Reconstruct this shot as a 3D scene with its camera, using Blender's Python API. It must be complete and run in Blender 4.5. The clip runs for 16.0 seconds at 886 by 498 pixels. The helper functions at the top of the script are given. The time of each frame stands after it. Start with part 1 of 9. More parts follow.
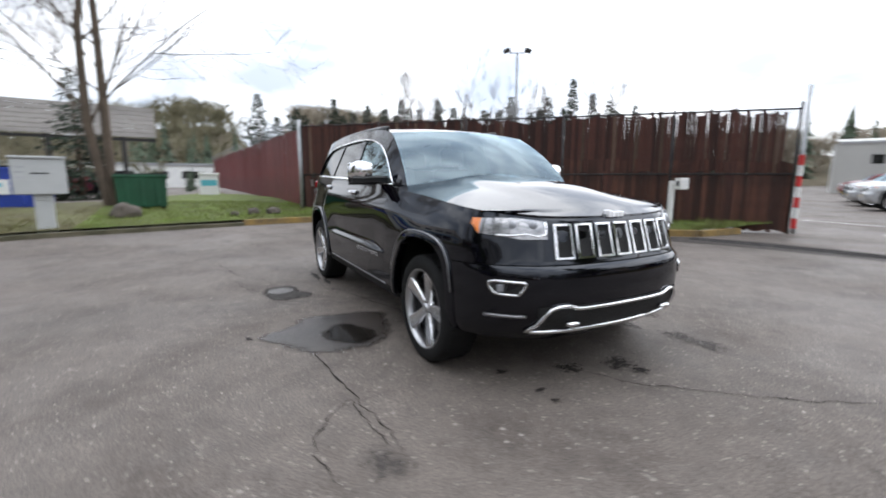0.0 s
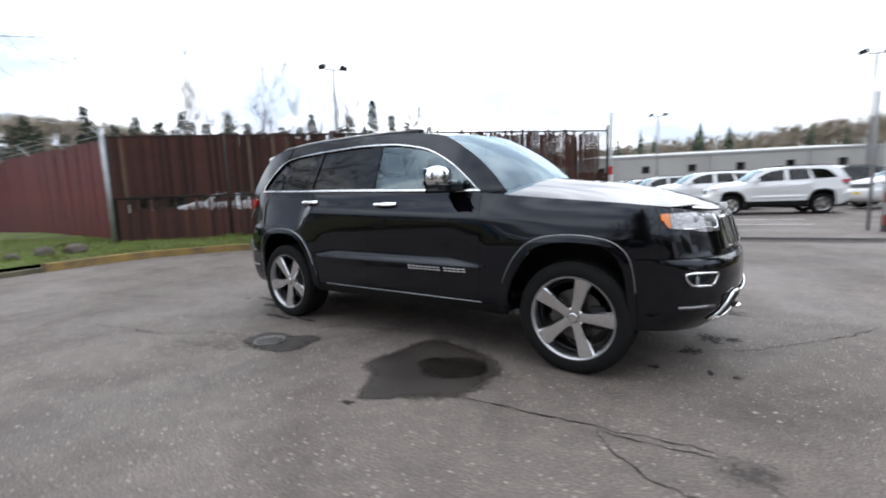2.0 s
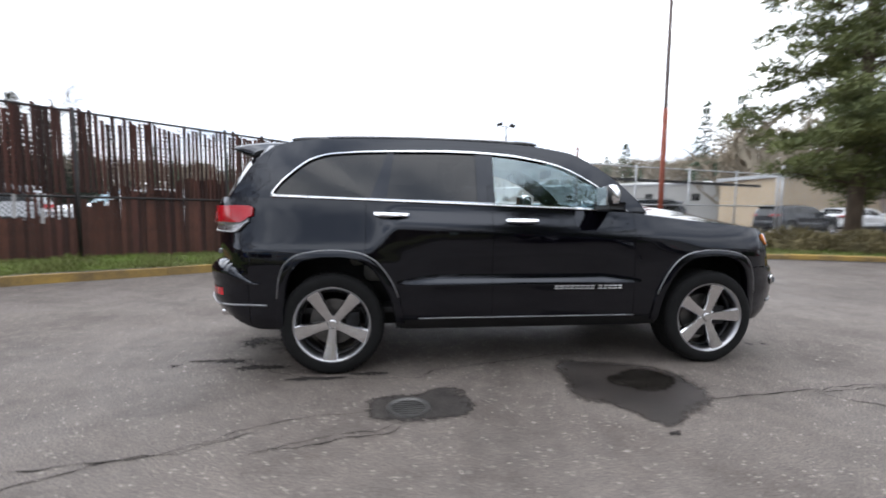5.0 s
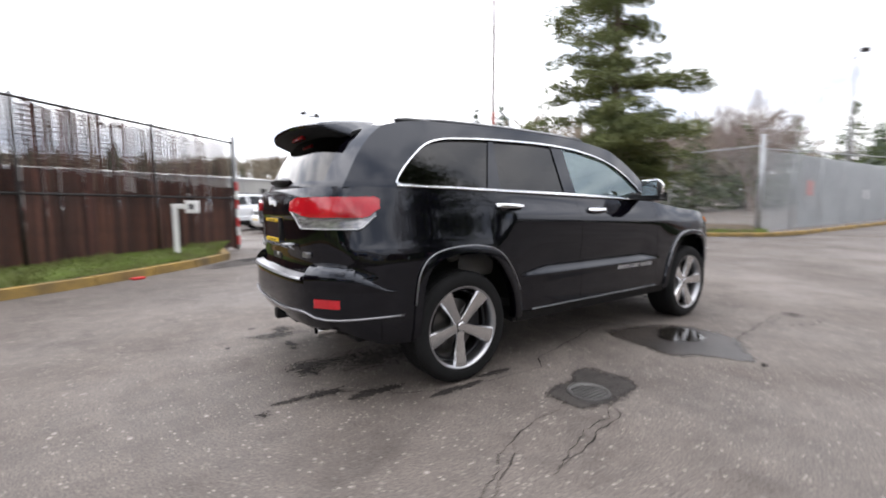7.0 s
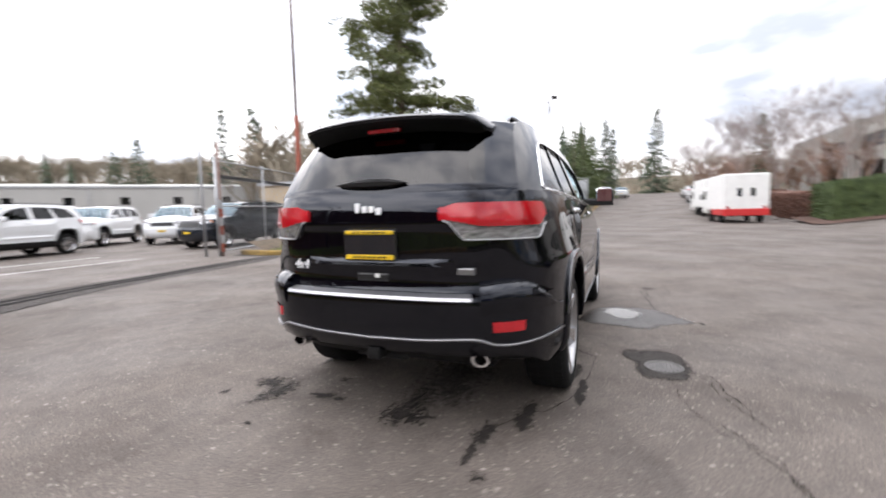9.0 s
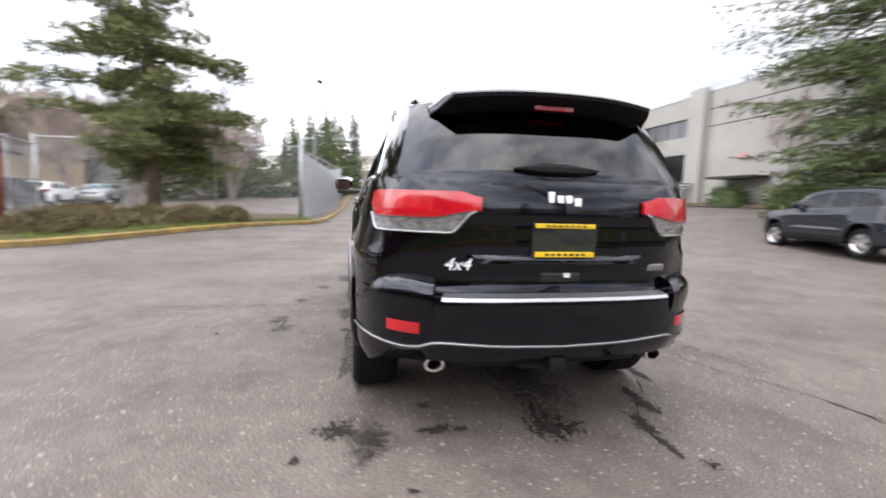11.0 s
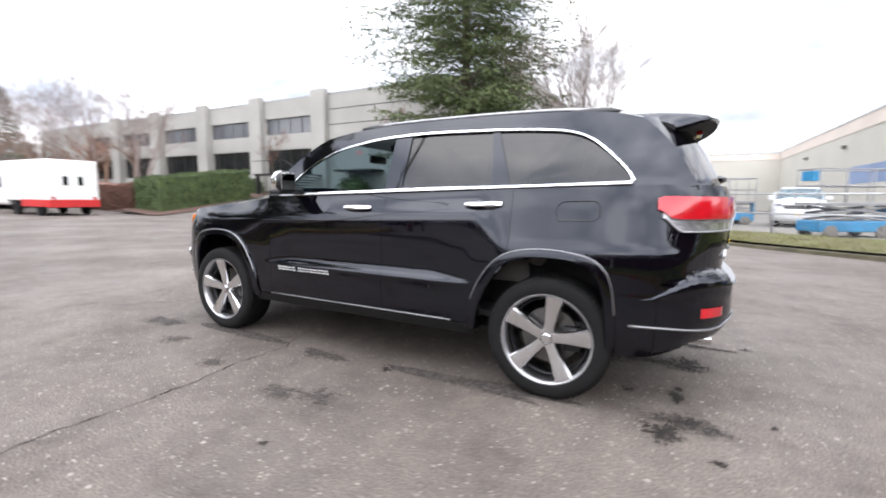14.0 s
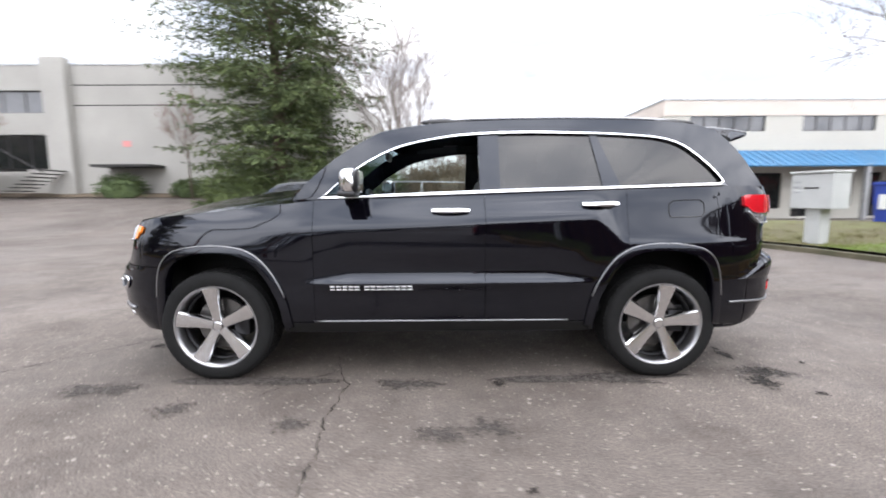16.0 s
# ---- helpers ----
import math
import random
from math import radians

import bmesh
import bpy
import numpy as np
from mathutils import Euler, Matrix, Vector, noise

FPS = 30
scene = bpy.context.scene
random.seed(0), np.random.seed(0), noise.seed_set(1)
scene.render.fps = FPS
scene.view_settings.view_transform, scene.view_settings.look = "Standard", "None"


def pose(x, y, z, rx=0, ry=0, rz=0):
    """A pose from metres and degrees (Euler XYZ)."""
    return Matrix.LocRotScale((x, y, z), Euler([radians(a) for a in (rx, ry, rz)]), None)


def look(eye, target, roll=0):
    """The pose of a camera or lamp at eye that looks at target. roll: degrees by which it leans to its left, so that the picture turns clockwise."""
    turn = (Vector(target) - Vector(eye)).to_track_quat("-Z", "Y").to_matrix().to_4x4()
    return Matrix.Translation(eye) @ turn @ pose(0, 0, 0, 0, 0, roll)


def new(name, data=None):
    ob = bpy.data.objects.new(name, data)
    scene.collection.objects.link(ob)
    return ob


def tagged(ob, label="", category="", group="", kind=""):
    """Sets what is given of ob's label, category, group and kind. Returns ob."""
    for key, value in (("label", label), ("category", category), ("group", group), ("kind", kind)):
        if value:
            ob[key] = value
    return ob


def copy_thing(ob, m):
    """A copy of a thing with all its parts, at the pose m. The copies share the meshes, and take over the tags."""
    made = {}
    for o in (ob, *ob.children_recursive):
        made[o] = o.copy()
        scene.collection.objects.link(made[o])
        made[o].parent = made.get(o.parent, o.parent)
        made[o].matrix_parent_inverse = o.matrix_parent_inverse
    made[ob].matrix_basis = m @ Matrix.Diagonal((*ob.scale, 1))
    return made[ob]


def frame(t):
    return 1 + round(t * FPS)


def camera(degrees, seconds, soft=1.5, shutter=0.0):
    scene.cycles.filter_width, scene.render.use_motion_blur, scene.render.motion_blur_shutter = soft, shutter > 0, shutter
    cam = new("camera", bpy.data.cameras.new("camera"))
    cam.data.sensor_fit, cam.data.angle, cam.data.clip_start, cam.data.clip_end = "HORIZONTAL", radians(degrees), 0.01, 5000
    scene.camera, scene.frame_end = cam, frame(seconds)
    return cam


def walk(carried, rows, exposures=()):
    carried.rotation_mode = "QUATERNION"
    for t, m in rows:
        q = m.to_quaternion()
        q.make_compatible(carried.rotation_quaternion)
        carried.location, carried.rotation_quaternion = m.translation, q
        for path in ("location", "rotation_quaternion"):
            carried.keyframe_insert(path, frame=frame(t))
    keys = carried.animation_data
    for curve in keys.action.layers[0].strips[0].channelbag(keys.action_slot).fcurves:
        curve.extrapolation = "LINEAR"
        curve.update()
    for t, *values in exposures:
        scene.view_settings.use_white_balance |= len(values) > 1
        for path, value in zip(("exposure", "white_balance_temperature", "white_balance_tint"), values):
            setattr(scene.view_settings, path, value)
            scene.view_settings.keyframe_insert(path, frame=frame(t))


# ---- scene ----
cam = camera(90.8, 16.0, 1.8, 0.9)

EXPOSURES = [(0.0, -0.29, 6300, 11), (3.5, -0.23, 6150, 11), (7.0, 0.09, 6550, 14), (9.0, 0.04, 6650, 15), (11.5, 0.40, 6600, 15), (13.2, 0.44, 6500, 14), (16.0, 0.44, 6450, 14)]
PATH = [
    (0, (4.058, -2.185, 1.239), (2.323, -1.243, 0.922), 0.1),
    (0.5, (3.683, -2.626, 1.227), (2.068, -1.486, 0.922), -1.5),
    (1, (3.25, -2.978, 1.208), (1.747, -1.691, 0.917), -1.0),
    (1.5, (2.811, -3.331, 1.204), (1.501, -1.845, 0.934), -1.7),
    (2, (2.341, -3.607, 1.183), (1.207, -1.978, 0.933), -2.2),
    (2.5, (1.857, -3.834, 1.186), (0.962, -2.058, 0.969), -1.9),
    (3, (1.334, -4.005, 1.183), (0.663, -2.136, 0.95), -2.1),
    (3.5, (0.758, -4.109, 1.199), (0.308, -2.171, 0.994), -1.2),
    (4, (0.167, -4.158, 1.204), (-0.082, -2.188, 0.965), -1.7),
    (4.5, (-0.426, -4.112, 1.207), (-0.446, -2.123, 0.999), -0.9),
    (4.7, (-0.675, -4.099, 1.191), (-0.586, -2.11, 1.004), -0.2),
    (6.8, (-2.966, -3.261, 1.164), (-1.945, -1.551, 0.982), 0.0),
    (7, (-3.161, -3.135, 1.158), (-2.02, -1.505, 0.958), -0.2),
    (7.5, (-3.568, -2.737, 1.145), (-2.209, -1.287, 0.915), -0.8),
    (8, (-3.91, -2.276, 1.149), (-2.338, -1.053, 0.967), -0.6),
    (8.5, (-4.173, -1.77, 1.149), (-2.449, -0.776, 0.952), -0.6),
    (9, (-4.373, -1.241, 1.165), (-2.533, -0.477, 0.993), -1.3),
    (9.2, (-4.451, -1.012, 1.151), (-2.572, -0.361, 0.947), -1.7),
    (11.3, (-4.13, 1.254, 1.171), (-2.231, 0.661, 0.965), 0.8),
    (11.5, (-4.047, 1.46, 1.177), (-2.193, 0.738, 0.97), -0.1),
    (12, (-3.762, 1.944, 1.152), (-2.044, 0.953, 0.897), -0.3),
    (12.5, (-3.41, 2.377, 1.185), (-1.906, 1.083, 0.938), -0.7),
    (13, (-3.013, 2.782, 1.192), (-1.686, 1.304, 0.963), -0.3),
    (13.5, (-2.561, 3.125, 1.197), (-1.434, 1.486, 0.987), -0.6),
    (14, (-2.082, 3.418, 1.195), (-1.157, 1.661, 0.958), 0.4),
    (14.5, (-1.592, 3.601, 1.193), (-0.884, 1.747, 0.948), -0.2),
    (15, (-1.078, 3.759, 1.208), (-0.636, 1.82, 0.996), -0.1),
    (15.5, (-0.546, 3.783, 1.211), (-0.326, 1.811, 0.96), -0.7),
    (16, (-0.013, 3.718, 1.206), (-0.025, 1.733, 0.967), -0.3),
]
walk(cam, [(t, look(eye, target, roll)) for t, eye, target, roll in PATH], EXPOSURES)

# ---------------------------------------------------------------- light
SUN_ELEV, SUN_ROT = radians(42), radians(342)
world = bpy.data.worlds.new("overcast_sky")
scene.world = world
world.use_nodes = True
wn, wl = world.node_tree.nodes, world.node_tree.links
wn.clear()
w_out = wn.new("ShaderNodeOutputWorld")
w_bg = wn.new("ShaderNodeBackground")
w_sky = wn.new("ShaderNodeTexSky")
w_sky.sky_type, w_sky.sun_disc = "NISHITA", False
w_sky.sun_elevation, w_sky.sun_rotation = SUN_ELEV, SUN_ROT
w_sky.air_density, w_sky.dust_density = 1.0, 1.0
w_co = wn.new("ShaderNodeTexCoord")
w_map = wn.new("ShaderNodeMapping")
w_map.inputs["Scale"].default_value = (1.0, 1.0, 2.6)
w_noise = wn.new("ShaderNodeTexNoise")
w_noise.inputs["Scale"].default_value = 1.7
w_noise.inputs["Detail"].default_value = 7.0
w_noise.inputs["Roughness"].default_value = 0.55
w_ramp = wn.new("ShaderNodeValToRGB")
w_ramp.color_ramp.elements[0].position, w_ramp.color_ramp.elements[0].color = 0.30, (0.95, 0.95, 0.95, 1)
w_ramp.color_ramp.elements[1].position, w_ramp.color_ramp.elements[1].color = 0.62, (0.99, 0.99, 0.99, 1)
w_shade = wn.new("ShaderNodeValToRGB")
w_shade.color_ramp.elements[0].position, w_shade.color_ramp.elements[0].color = 0.37, (5.9, 6.6, 7.7, 1)
w_shade.color_ramp.elements[1].position, w_shade.color_ramp.elements[1].color = 0.60, (13.8, 14.1, 14.4, 1)
w_noise2 = wn.new("ShaderNodeTexNoise")
w_noise2.inputs["Scale"].default_value = 3.2
w_noise2.inputs["Detail"].default_value = 6.0
w_mix = wn.new("ShaderNodeMix")
w_mix.data_type = "RGBA"
wl.new(w_co.outputs["Generated"], w_map.inputs["Vector"])
wl.new(w_map.outputs["Vector"], w_noise.inputs["Vector"])
wl.new(w_map.outputs["Vector"], w_noise2.inputs["Vector"])
wl.new(w_noise.outputs["Fac"], w_ramp.inputs["Fac"])
wl.new(w_noise2.outputs["Fac"], w_shade.inputs["Fac"])
wl.new(w_ramp.outputs["Color"], w_mix.inputs["Factor"])
wl.new(w_sky.outputs["Color"], w_mix.inputs["A"])
wl.new(w_shade.outputs["Color"], w_mix.inputs["B"])
w_sep = wn.new("ShaderNodeSeparateXYZ")
w_rise = wn.new("ShaderNodeMapRange")
w_rise.inputs["From Min"].default_value, w_rise.inputs["From Max"].default_value = 0.0, 1.0
w_rise.inputs["To Min"].default_value, w_rise.inputs["To Max"].default_value = 0.8, 1.75
w_mul = wn.new("ShaderNodeMix")
w_mul.data_type, w_mul.blend_type = "RGBA", "MULTIPLY"
w_mul.inputs["Factor"].default_value = 1.0
wl.new(w_co.outputs["Generated"], w_sep.inputs["Vector"])
wl.new(w_sep.outputs["Z"], w_rise.inputs["Value"])
wl.new(w_mix.outputs["Result"], w_mul.inputs["A"])
wl.new(w_rise.outputs["Result"], w_mul.inputs["B"])
# the cloud is thinner, and so brighter, towards the sun's side
w_side = wn.new("ShaderNodeVectorMath")
w_side.operation = "DOT_PRODUCT"
w_side.inputs[1].default_value = (math.sin(SUN_ROT) * 0.9, math.cos(SUN_ROT) * 0.9, 0.43)
w_tone = wn.new("ShaderNodeMapRange")
w_tone.inputs["From Min"].default_value, w_tone.inputs["From Max"].default_value = -0.75, 0.85
w_tone.inputs["To Min"].default_value, w_tone.inputs["To Max"].default_value = 0.70, 1.35
w_mul2 = wn.new("ShaderNodeMix")
w_mul2.data_type, w_mul2.blend_type = "RGBA", "MULTIPLY"
w_mul2.inputs["Factor"].default_value = 1.0
wl.new(w_co.outputs["Generated"], w_side.inputs[0])
wl.new(w_side.outputs["Value"], w_tone.inputs["Value"])
wl.new(w_mul.outputs["Result"], w_mul2.inputs["A"])
wl.new(w_tone.outputs["Result"], w_mul2.inputs["B"])
wl.new(w_mul2.outputs["Result"], w_bg.inputs["Color"])
w_bg.inputs["Strength"].default_value = 0.15
wl.new(w_bg.outputs["Background"], w_out.inputs["Surface"])
sun = new("sun", bpy.data.lights.new("sun", "SUN"))
sun.data.energy, sun.data.angle, sun.data.color = 1.1, radians(110), (1.0, 0.97, 0.93)
sun.matrix_world = look((0, 0, 30), (-10 * math.sin(SUN_ROT) * 1.0, -10 * math.cos(SUN_ROT) * 1.0, 30 - 12.7 * math.tan(SUN_ELEV)))


# ---------------------------------------------------------------- materials
def material(name, base, rough=0.6, metal=0.0, vary=0.0, scale=8.0, fine=60.0, bump=0.0, bump_scale=80.0, coat=0.0, second=None, spec=0.5, per_object=0.0, stretch=(1, 1, 1)):
    """A Principled surface whose colour drifts at two scales, with fine relief."""
    m = bpy.data.materials.new(name)
    m.use_nodes = True
    n, l = m.node_tree.nodes, m.node_tree.links
    b = n["Principled BSDF"]
    b.inputs["Base Color"].default_value = (*base, 1)
    b.inputs["Roughness"].default_value = rough
    b.inputs["Metallic"].default_value = metal
    b.inputs["Coat Weight"].default_value = coat
    b.inputs["Coat Roughness"].default_value = 0.03
    b.inputs["Specular IOR Level"].default_value = spec
    m.diffuse_color = (*base, 1)
    if not (vary or bump or second or per_object):
        return m
    co = n.new("ShaderNodeTexCoord")
    mp = n.new("ShaderNodeMapping")
    mp.inputs["Scale"].default_value = stretch
    l.new(co.outputs["Object"], mp.inputs["Vector"])
    if vary or second or per_object:
        big, small = n.new("ShaderNodeTexNoise"), n.new("ShaderNodeTexNoise")
        big.inputs["Scale"].default_value, small.inputs["Scale"].default_value = scale, fine
        big.inputs["Detail"].default_value, small.inputs["Detail"].default_value = 5, 3
        l.new(mp.outputs["Vector"], big.inputs["Vector"])
        l.new(mp.outputs["Vector"], small.inputs["Vector"])
        add = n.new("ShaderNodeMath")
        add.operation = "MULTIPLY_ADD"
        add.inputs[1].default_value = 0.4
        l.new(small.outputs["Fac"], add.inputs[0])
        l.new(big.outputs["Fac"], add.inputs[2])
        ramp = n.new("ShaderNodeValToRGB")
        ramp.color_ramp.elements[0].position, ramp.color_ramp.elements[1].position = 0.45, 0.95
        low = second or tuple(max(0.0, c * (1 - vary)) for c in base)
        high = tuple(min(1.0, c * (1 + vary)) for c in base)
        ramp.color_ramp.elements[0].color, ramp.color_ramp.elements[1].color = (*low, 1), (*high, 1)
        l.new(add.outputs[0], ramp.inputs["Fac"])
        out = ramp.outputs["Color"]
        if per_object:
            info = n.new("ShaderNodeObjectInfo")
            span = n.new("ShaderNodeMapRange")
            span.inputs["To Min"].default_value, span.inputs["To Max"].default_value = 1 - per_object, 1 + per_object
            l.new(info.outputs["Random"], span.inputs["Value"])
            mul = n.new("ShaderNodeMix")
            mul.data_type, mul.blend_type = "RGBA", "MULTIPLY"
            mul.inputs["Factor"].default_value = 1.0
            l.new(out, mul.inputs["A"])
            l.new(span.outputs["Result"], mul.inputs["B"])
            out = mul.outputs["Result"]
        l.new(out, b.inputs["Base Color"])
    if bump:
        t = n.new("ShaderNodeTexNoise")
        t.inputs["Scale"].default_value, t.inputs["Detail"].default_value = bump_scale, 4
        bp = n.new("ShaderNodeBump")
        bp.inputs["Strength"].default_value, bp.inputs["Distance"].default_value = bump, 0.01
        l.new(mp.outputs["Vector"], t.inputs["Vector"])
        l.new(t.outputs["Fac"], bp.inputs["Height"])
        l.new(bp.outputs["Normal"], b.inputs["Normal"])
    return m


def glass(name, tint, gloss=0.02, mirror=0.05, sheen=(0.8, 0.8, 0.8)):
    """A pane: light passes tinted; the gloss rises from mirror, face on, to full at a glancing view."""
    m = bpy.data.materials.new(name)
    m.use_nodes = True
    n, l = m.node_tree.nodes, m.node_tree.links
    n.remove(n["Principled BSDF"])
    tr, gl, mx = n.new("ShaderNodeBsdfTransparent"), n.new("ShaderNodeBsdfGlossy"), n.new("ShaderNodeMixShader")
    tr.inputs["Color"].default_value = (*tint, 1)
    gl.inputs["Roughness"].default_value = gloss
    gl.inputs["Color"].default_value = (*sheen, 1)
    lw, pw, up = n.new("ShaderNodeLayerWeight"), n.new("ShaderNodeMath"), n.new("ShaderNodeMapRange")
    lw.inputs["Blend"].default_value = 0.5
    pw.operation = "POWER"
    pw.inputs[1].default_value = 4.5
    up.inputs["To Min"].default_value, up.inputs["To Max"].default_value = mirror, 1.0
    l.new(lw.outputs["Facing"], pw.inputs[0])
    l.new(pw.outputs["Value"], up.inputs["Value"])
    l.new(up.outputs["Result"], mx.inputs["Fac"])
    l.new(tr.outputs["BSDF"], mx.inputs[1])
    l.new(gl.outputs["BSDF"], mx.inputs[2])
    l.new(mx.outputs["Shader"], n["Material Output"].inputs["Surface"])
    m.diffuse_color = (*tint, 1)
    return m


def asphalt_material():
    m = bpy.data.materials.new("worn_asphalt")
    m.use_nodes = True
    n, l = m.node_tree.nodes, m.node_tree.links
    b = n["Principled BSDF"]
    co = n.new("ShaderNodeTexCoord")

    def tex(scale, detail, rough=0.6):
        t = n.new("ShaderNodeTexNoise")
        t.inputs["Scale"].default_value, t.inputs["Detail"].default_value, t.inputs["Roughness"].default_value = scale, detail, rough
        l.new(co.outputs["Object"], t.inputs["Vector"])
        return t

    def ramp(src, a, ca, z, cz):
        r = n.new("ShaderNodeValToRGB")
        r.color_ramp.elements[0].position, r.color_ramp.elements[0].color = a, (*ca, 1)
        r.color_ramp.elements[1].position, r.color_ramp.elements[1].color = z, (*cz, 1)
        l.new(src, r.inputs["Fac"])
        return r

    def mix(a, c, fac, kind="MULTIPLY"):
        x = n.new("ShaderNodeMix")
        x.data_type, x.blend_type = "RGBA", kind
        if isinstance(fac, float):
            x.inputs["Factor"].default_value = fac
        else:
            l.new(fac, x.inputs["Factor"])
        l.new(a, x.inputs["A"])
        l.new(c, x.inputs["B"])
        return x.outputs["Result"]

    patches = ramp(tex(0.35, 5).outputs["Fac"], 0.33, (0.088, 0.075, 0.066), 0.68, (0.131, 0.112, 0.099))
    stains = ramp(tex(1.3, 7, 0.72).outputs["Fac"], 0.36, (0.70, 0.68, 0.67), 0.52, (1, 1, 1))
    drift = ramp(tex(6.0, 5, 0.7).outputs["Fac"], 0.34, (0.84, 0.84, 0.84), 0.64, (1.12, 1.11, 1.10))
    grain = ramp(tex(85.0, 4, 0.75).outputs["Fac"], 0.36, (0.45, 0.45, 0.45), 0.64, (1.55, 1.53, 1.50))
    out = mix(patches.outputs["Color"], stains.outputs["Color"], 1.0)
    out = mix(out, drift.outputs["Color"], 1.0)
    out = mix(out, grain.outputs["Color"], 1.0)
    stone = n.new("ShaderNodeTexVoronoi")
    stone.inputs["Scale"].default_value = 50.0
    l.new(co.outputs["Object"], stone.inputs["Vector"])
    chips = ramp(stone.outputs["Color"], 0.75, (0, 0, 0), 0.86, (1, 1, 1))
    near = ramp(stone.outputs["Distance"], 0.28, (1, 1, 1), 0.42, (0, 0, 0))
    pale = n.new("ShaderNodeRGB")
    pale.outputs[0].default_value = (0.27, 0.24, 0.21, 1)
    both = n.new("ShaderNodeMath")
    both.operation = "MULTIPLY"
    l.new(chips.outputs["Color"], both.inputs[0])
    l.new(near.outputs["Color"], both.inputs[1])
    out = mix(out, pale.outputs[0], both.outputs[0], "MIX")
    # fewer large worn stones that lie bare in the surface
    big = n.new("ShaderNodeTexVoronoi")
    big.inputs["Scale"].default_value = 21.0
    l.new(co.outputs["Object"], big.inputs["Vector"])
    bare = ramp(big.outputs["Color"], 0.80, (0, 0, 0), 0.84, (1, 1, 1))
    core = ramp(big.outputs["Distance"], 0.16, (1, 1, 1), 0.34, (0, 0, 0))
    where = ramp(tex(3.0, 3).outputs["Fac"], 0.42, (0, 0, 0), 0.60, (1, 1, 1))
    few = n.new("ShaderNodeMath")
    few.operation = "MULTIPLY"
    l.new(bare.outputs["Color"], few.inputs[0])
    l.new(core.outputs["Color"], few.inputs[1])
    less = n.new("ShaderNodeMath")
    less.operation = "MULTIPLY"
    l.new(few.outputs[0], less.inputs[0])
    l.new(where.outputs["Color"], less.inputs[1])
    worn = n.new("ShaderNodeRGB")
    worn.outputs[0].default_value = (0.28, 0.25, 0.225, 1)
    out = mix(out, worn.outputs[0], less.outputs[0], "MIX")
    l.new(out, b.inputs["Base Color"])
    wet = ramp(tex(0.5, 4).outputs["Fac"], 0.4, (0.62, 0.62, 0.62), 0.62, (0.86, 0.86, 0.86))
    l.new(wet.outputs["Color"], b.inputs["Roughness"])
    bp = n.new("ShaderNodeBump")
    bp.inputs["Strength"].default_value, bp.inputs["Distance"].default_value = 0.55, 0.006
    l.new(tex(120.0, 3).outputs["Fac"], bp.inputs["Height"])
    l.new(bp.outputs["Normal"], b.inputs["Normal"])
    b.inputs["Specular IOR Level"].default_value = 0.4
    return m


ASPHALT = asphalt_material()
WET = material("wet_asphalt", (0.036, 0.030, 0.027), 0.34, spec=0.42, second=(0.016, 0.014, 0.012), vary=0.6, scale=2.5, fine=90, bump=0.4, bump_scale=110)
DAMP = material("damp_dark_asphalt", (0.030, 0.026, 0.023), 0.75, spec=0.25, second=(0.014, 0.012, 0.011), vary=0.6, scale=6, fine=90, bump=0.5, bump_scale=110)
WATER = material("puddle_water", (0.016, 0.014, 0.012), 0.07, vary=0.5, scale=8, fine=60, bump=0.10, bump_scale=20)
CRACK = material("crack_fill", (0.020, 0.018, 0.016), 0.95, spec=0.1, vary=0.5, scale=6, fine=40)
SMUDGE = material("faded_stain", (0.060, 0.052, 0.047), 0.8, spec=0.3, vary=0.3, scale=8, fine=70, bump=0.4, bump_scale=110)
OIL = material("oil_stain", (0.018, 0.015, 0.013), 0.8, spec=0.25, vary=0.4, scale=8, fine=70, bump=0.4, bump_scale=110)
KERB_MOSSY = material("mossy_sunken_kerb", (0.115, 0.10, 0.066), 0.95, second=(0.05, 0.05, 0.026), vary=0.2, scale=2.5, fine=50, bump=0.5, bump_scale=60)
KERB_YELLOW = material("yellow_painted_kerb", (0.33, 0.21, 0.05), 0.85, scale=2.2, fine=40, second=(0.115, 0.085, 0.05), vary=0.2, bump=0.5, bump_scale=60)
EARTH = material("verge_earth", (0.10, 0.075, 0.05), 0.95, vary=0.5, scale=3, fine=40, bump=0.8, bump_scale=40)
TURF = material("short_turf", (0.10, 0.14, 0.025), 0.95, scale=1.5, fine=30, second=(0.065, 0.07, 0.022), vary=0.2, bump=0.9, bump_scale=60)
DRYTURF = material("dull_winter_turf", (0.095, 0.10, 0.035), 0.95, scale=1.5, fine=30, second=(0.075, 0.06, 0.03), vary=0.2, bump=0.9, bump_scale=60)
DRYGRASS = material("dull_grass_blades", (0.12, 0.13, 0.04), 0.8, scale=2, fine=20, second=(0.12, 0.09, 0.045), vary=0.35)
GRASS = material("grass_blades", (0.125, 0.185, 0.030), 0.8, scale=2, fine=20, second=(0.12, 0.11, 0.04), vary=0.35)
SLAT = material("rust_brown_slat", (0.066, 0.022, 0.015), 0.8, vary=0.5, scale=2.5, fine=30, per_object=0.5, second=(0.030, 0.014, 0.010), stretch=(1, 1, 0.3))
SLATGREY = material("weathered_grey_brown_slat", (0.125, 0.078, 0.055), 0.85, vary=0.5, scale=3, fine=30, per_object=0.4, second=(0.05, 0.032, 0.022), stretch=(1, 1, 0.3))
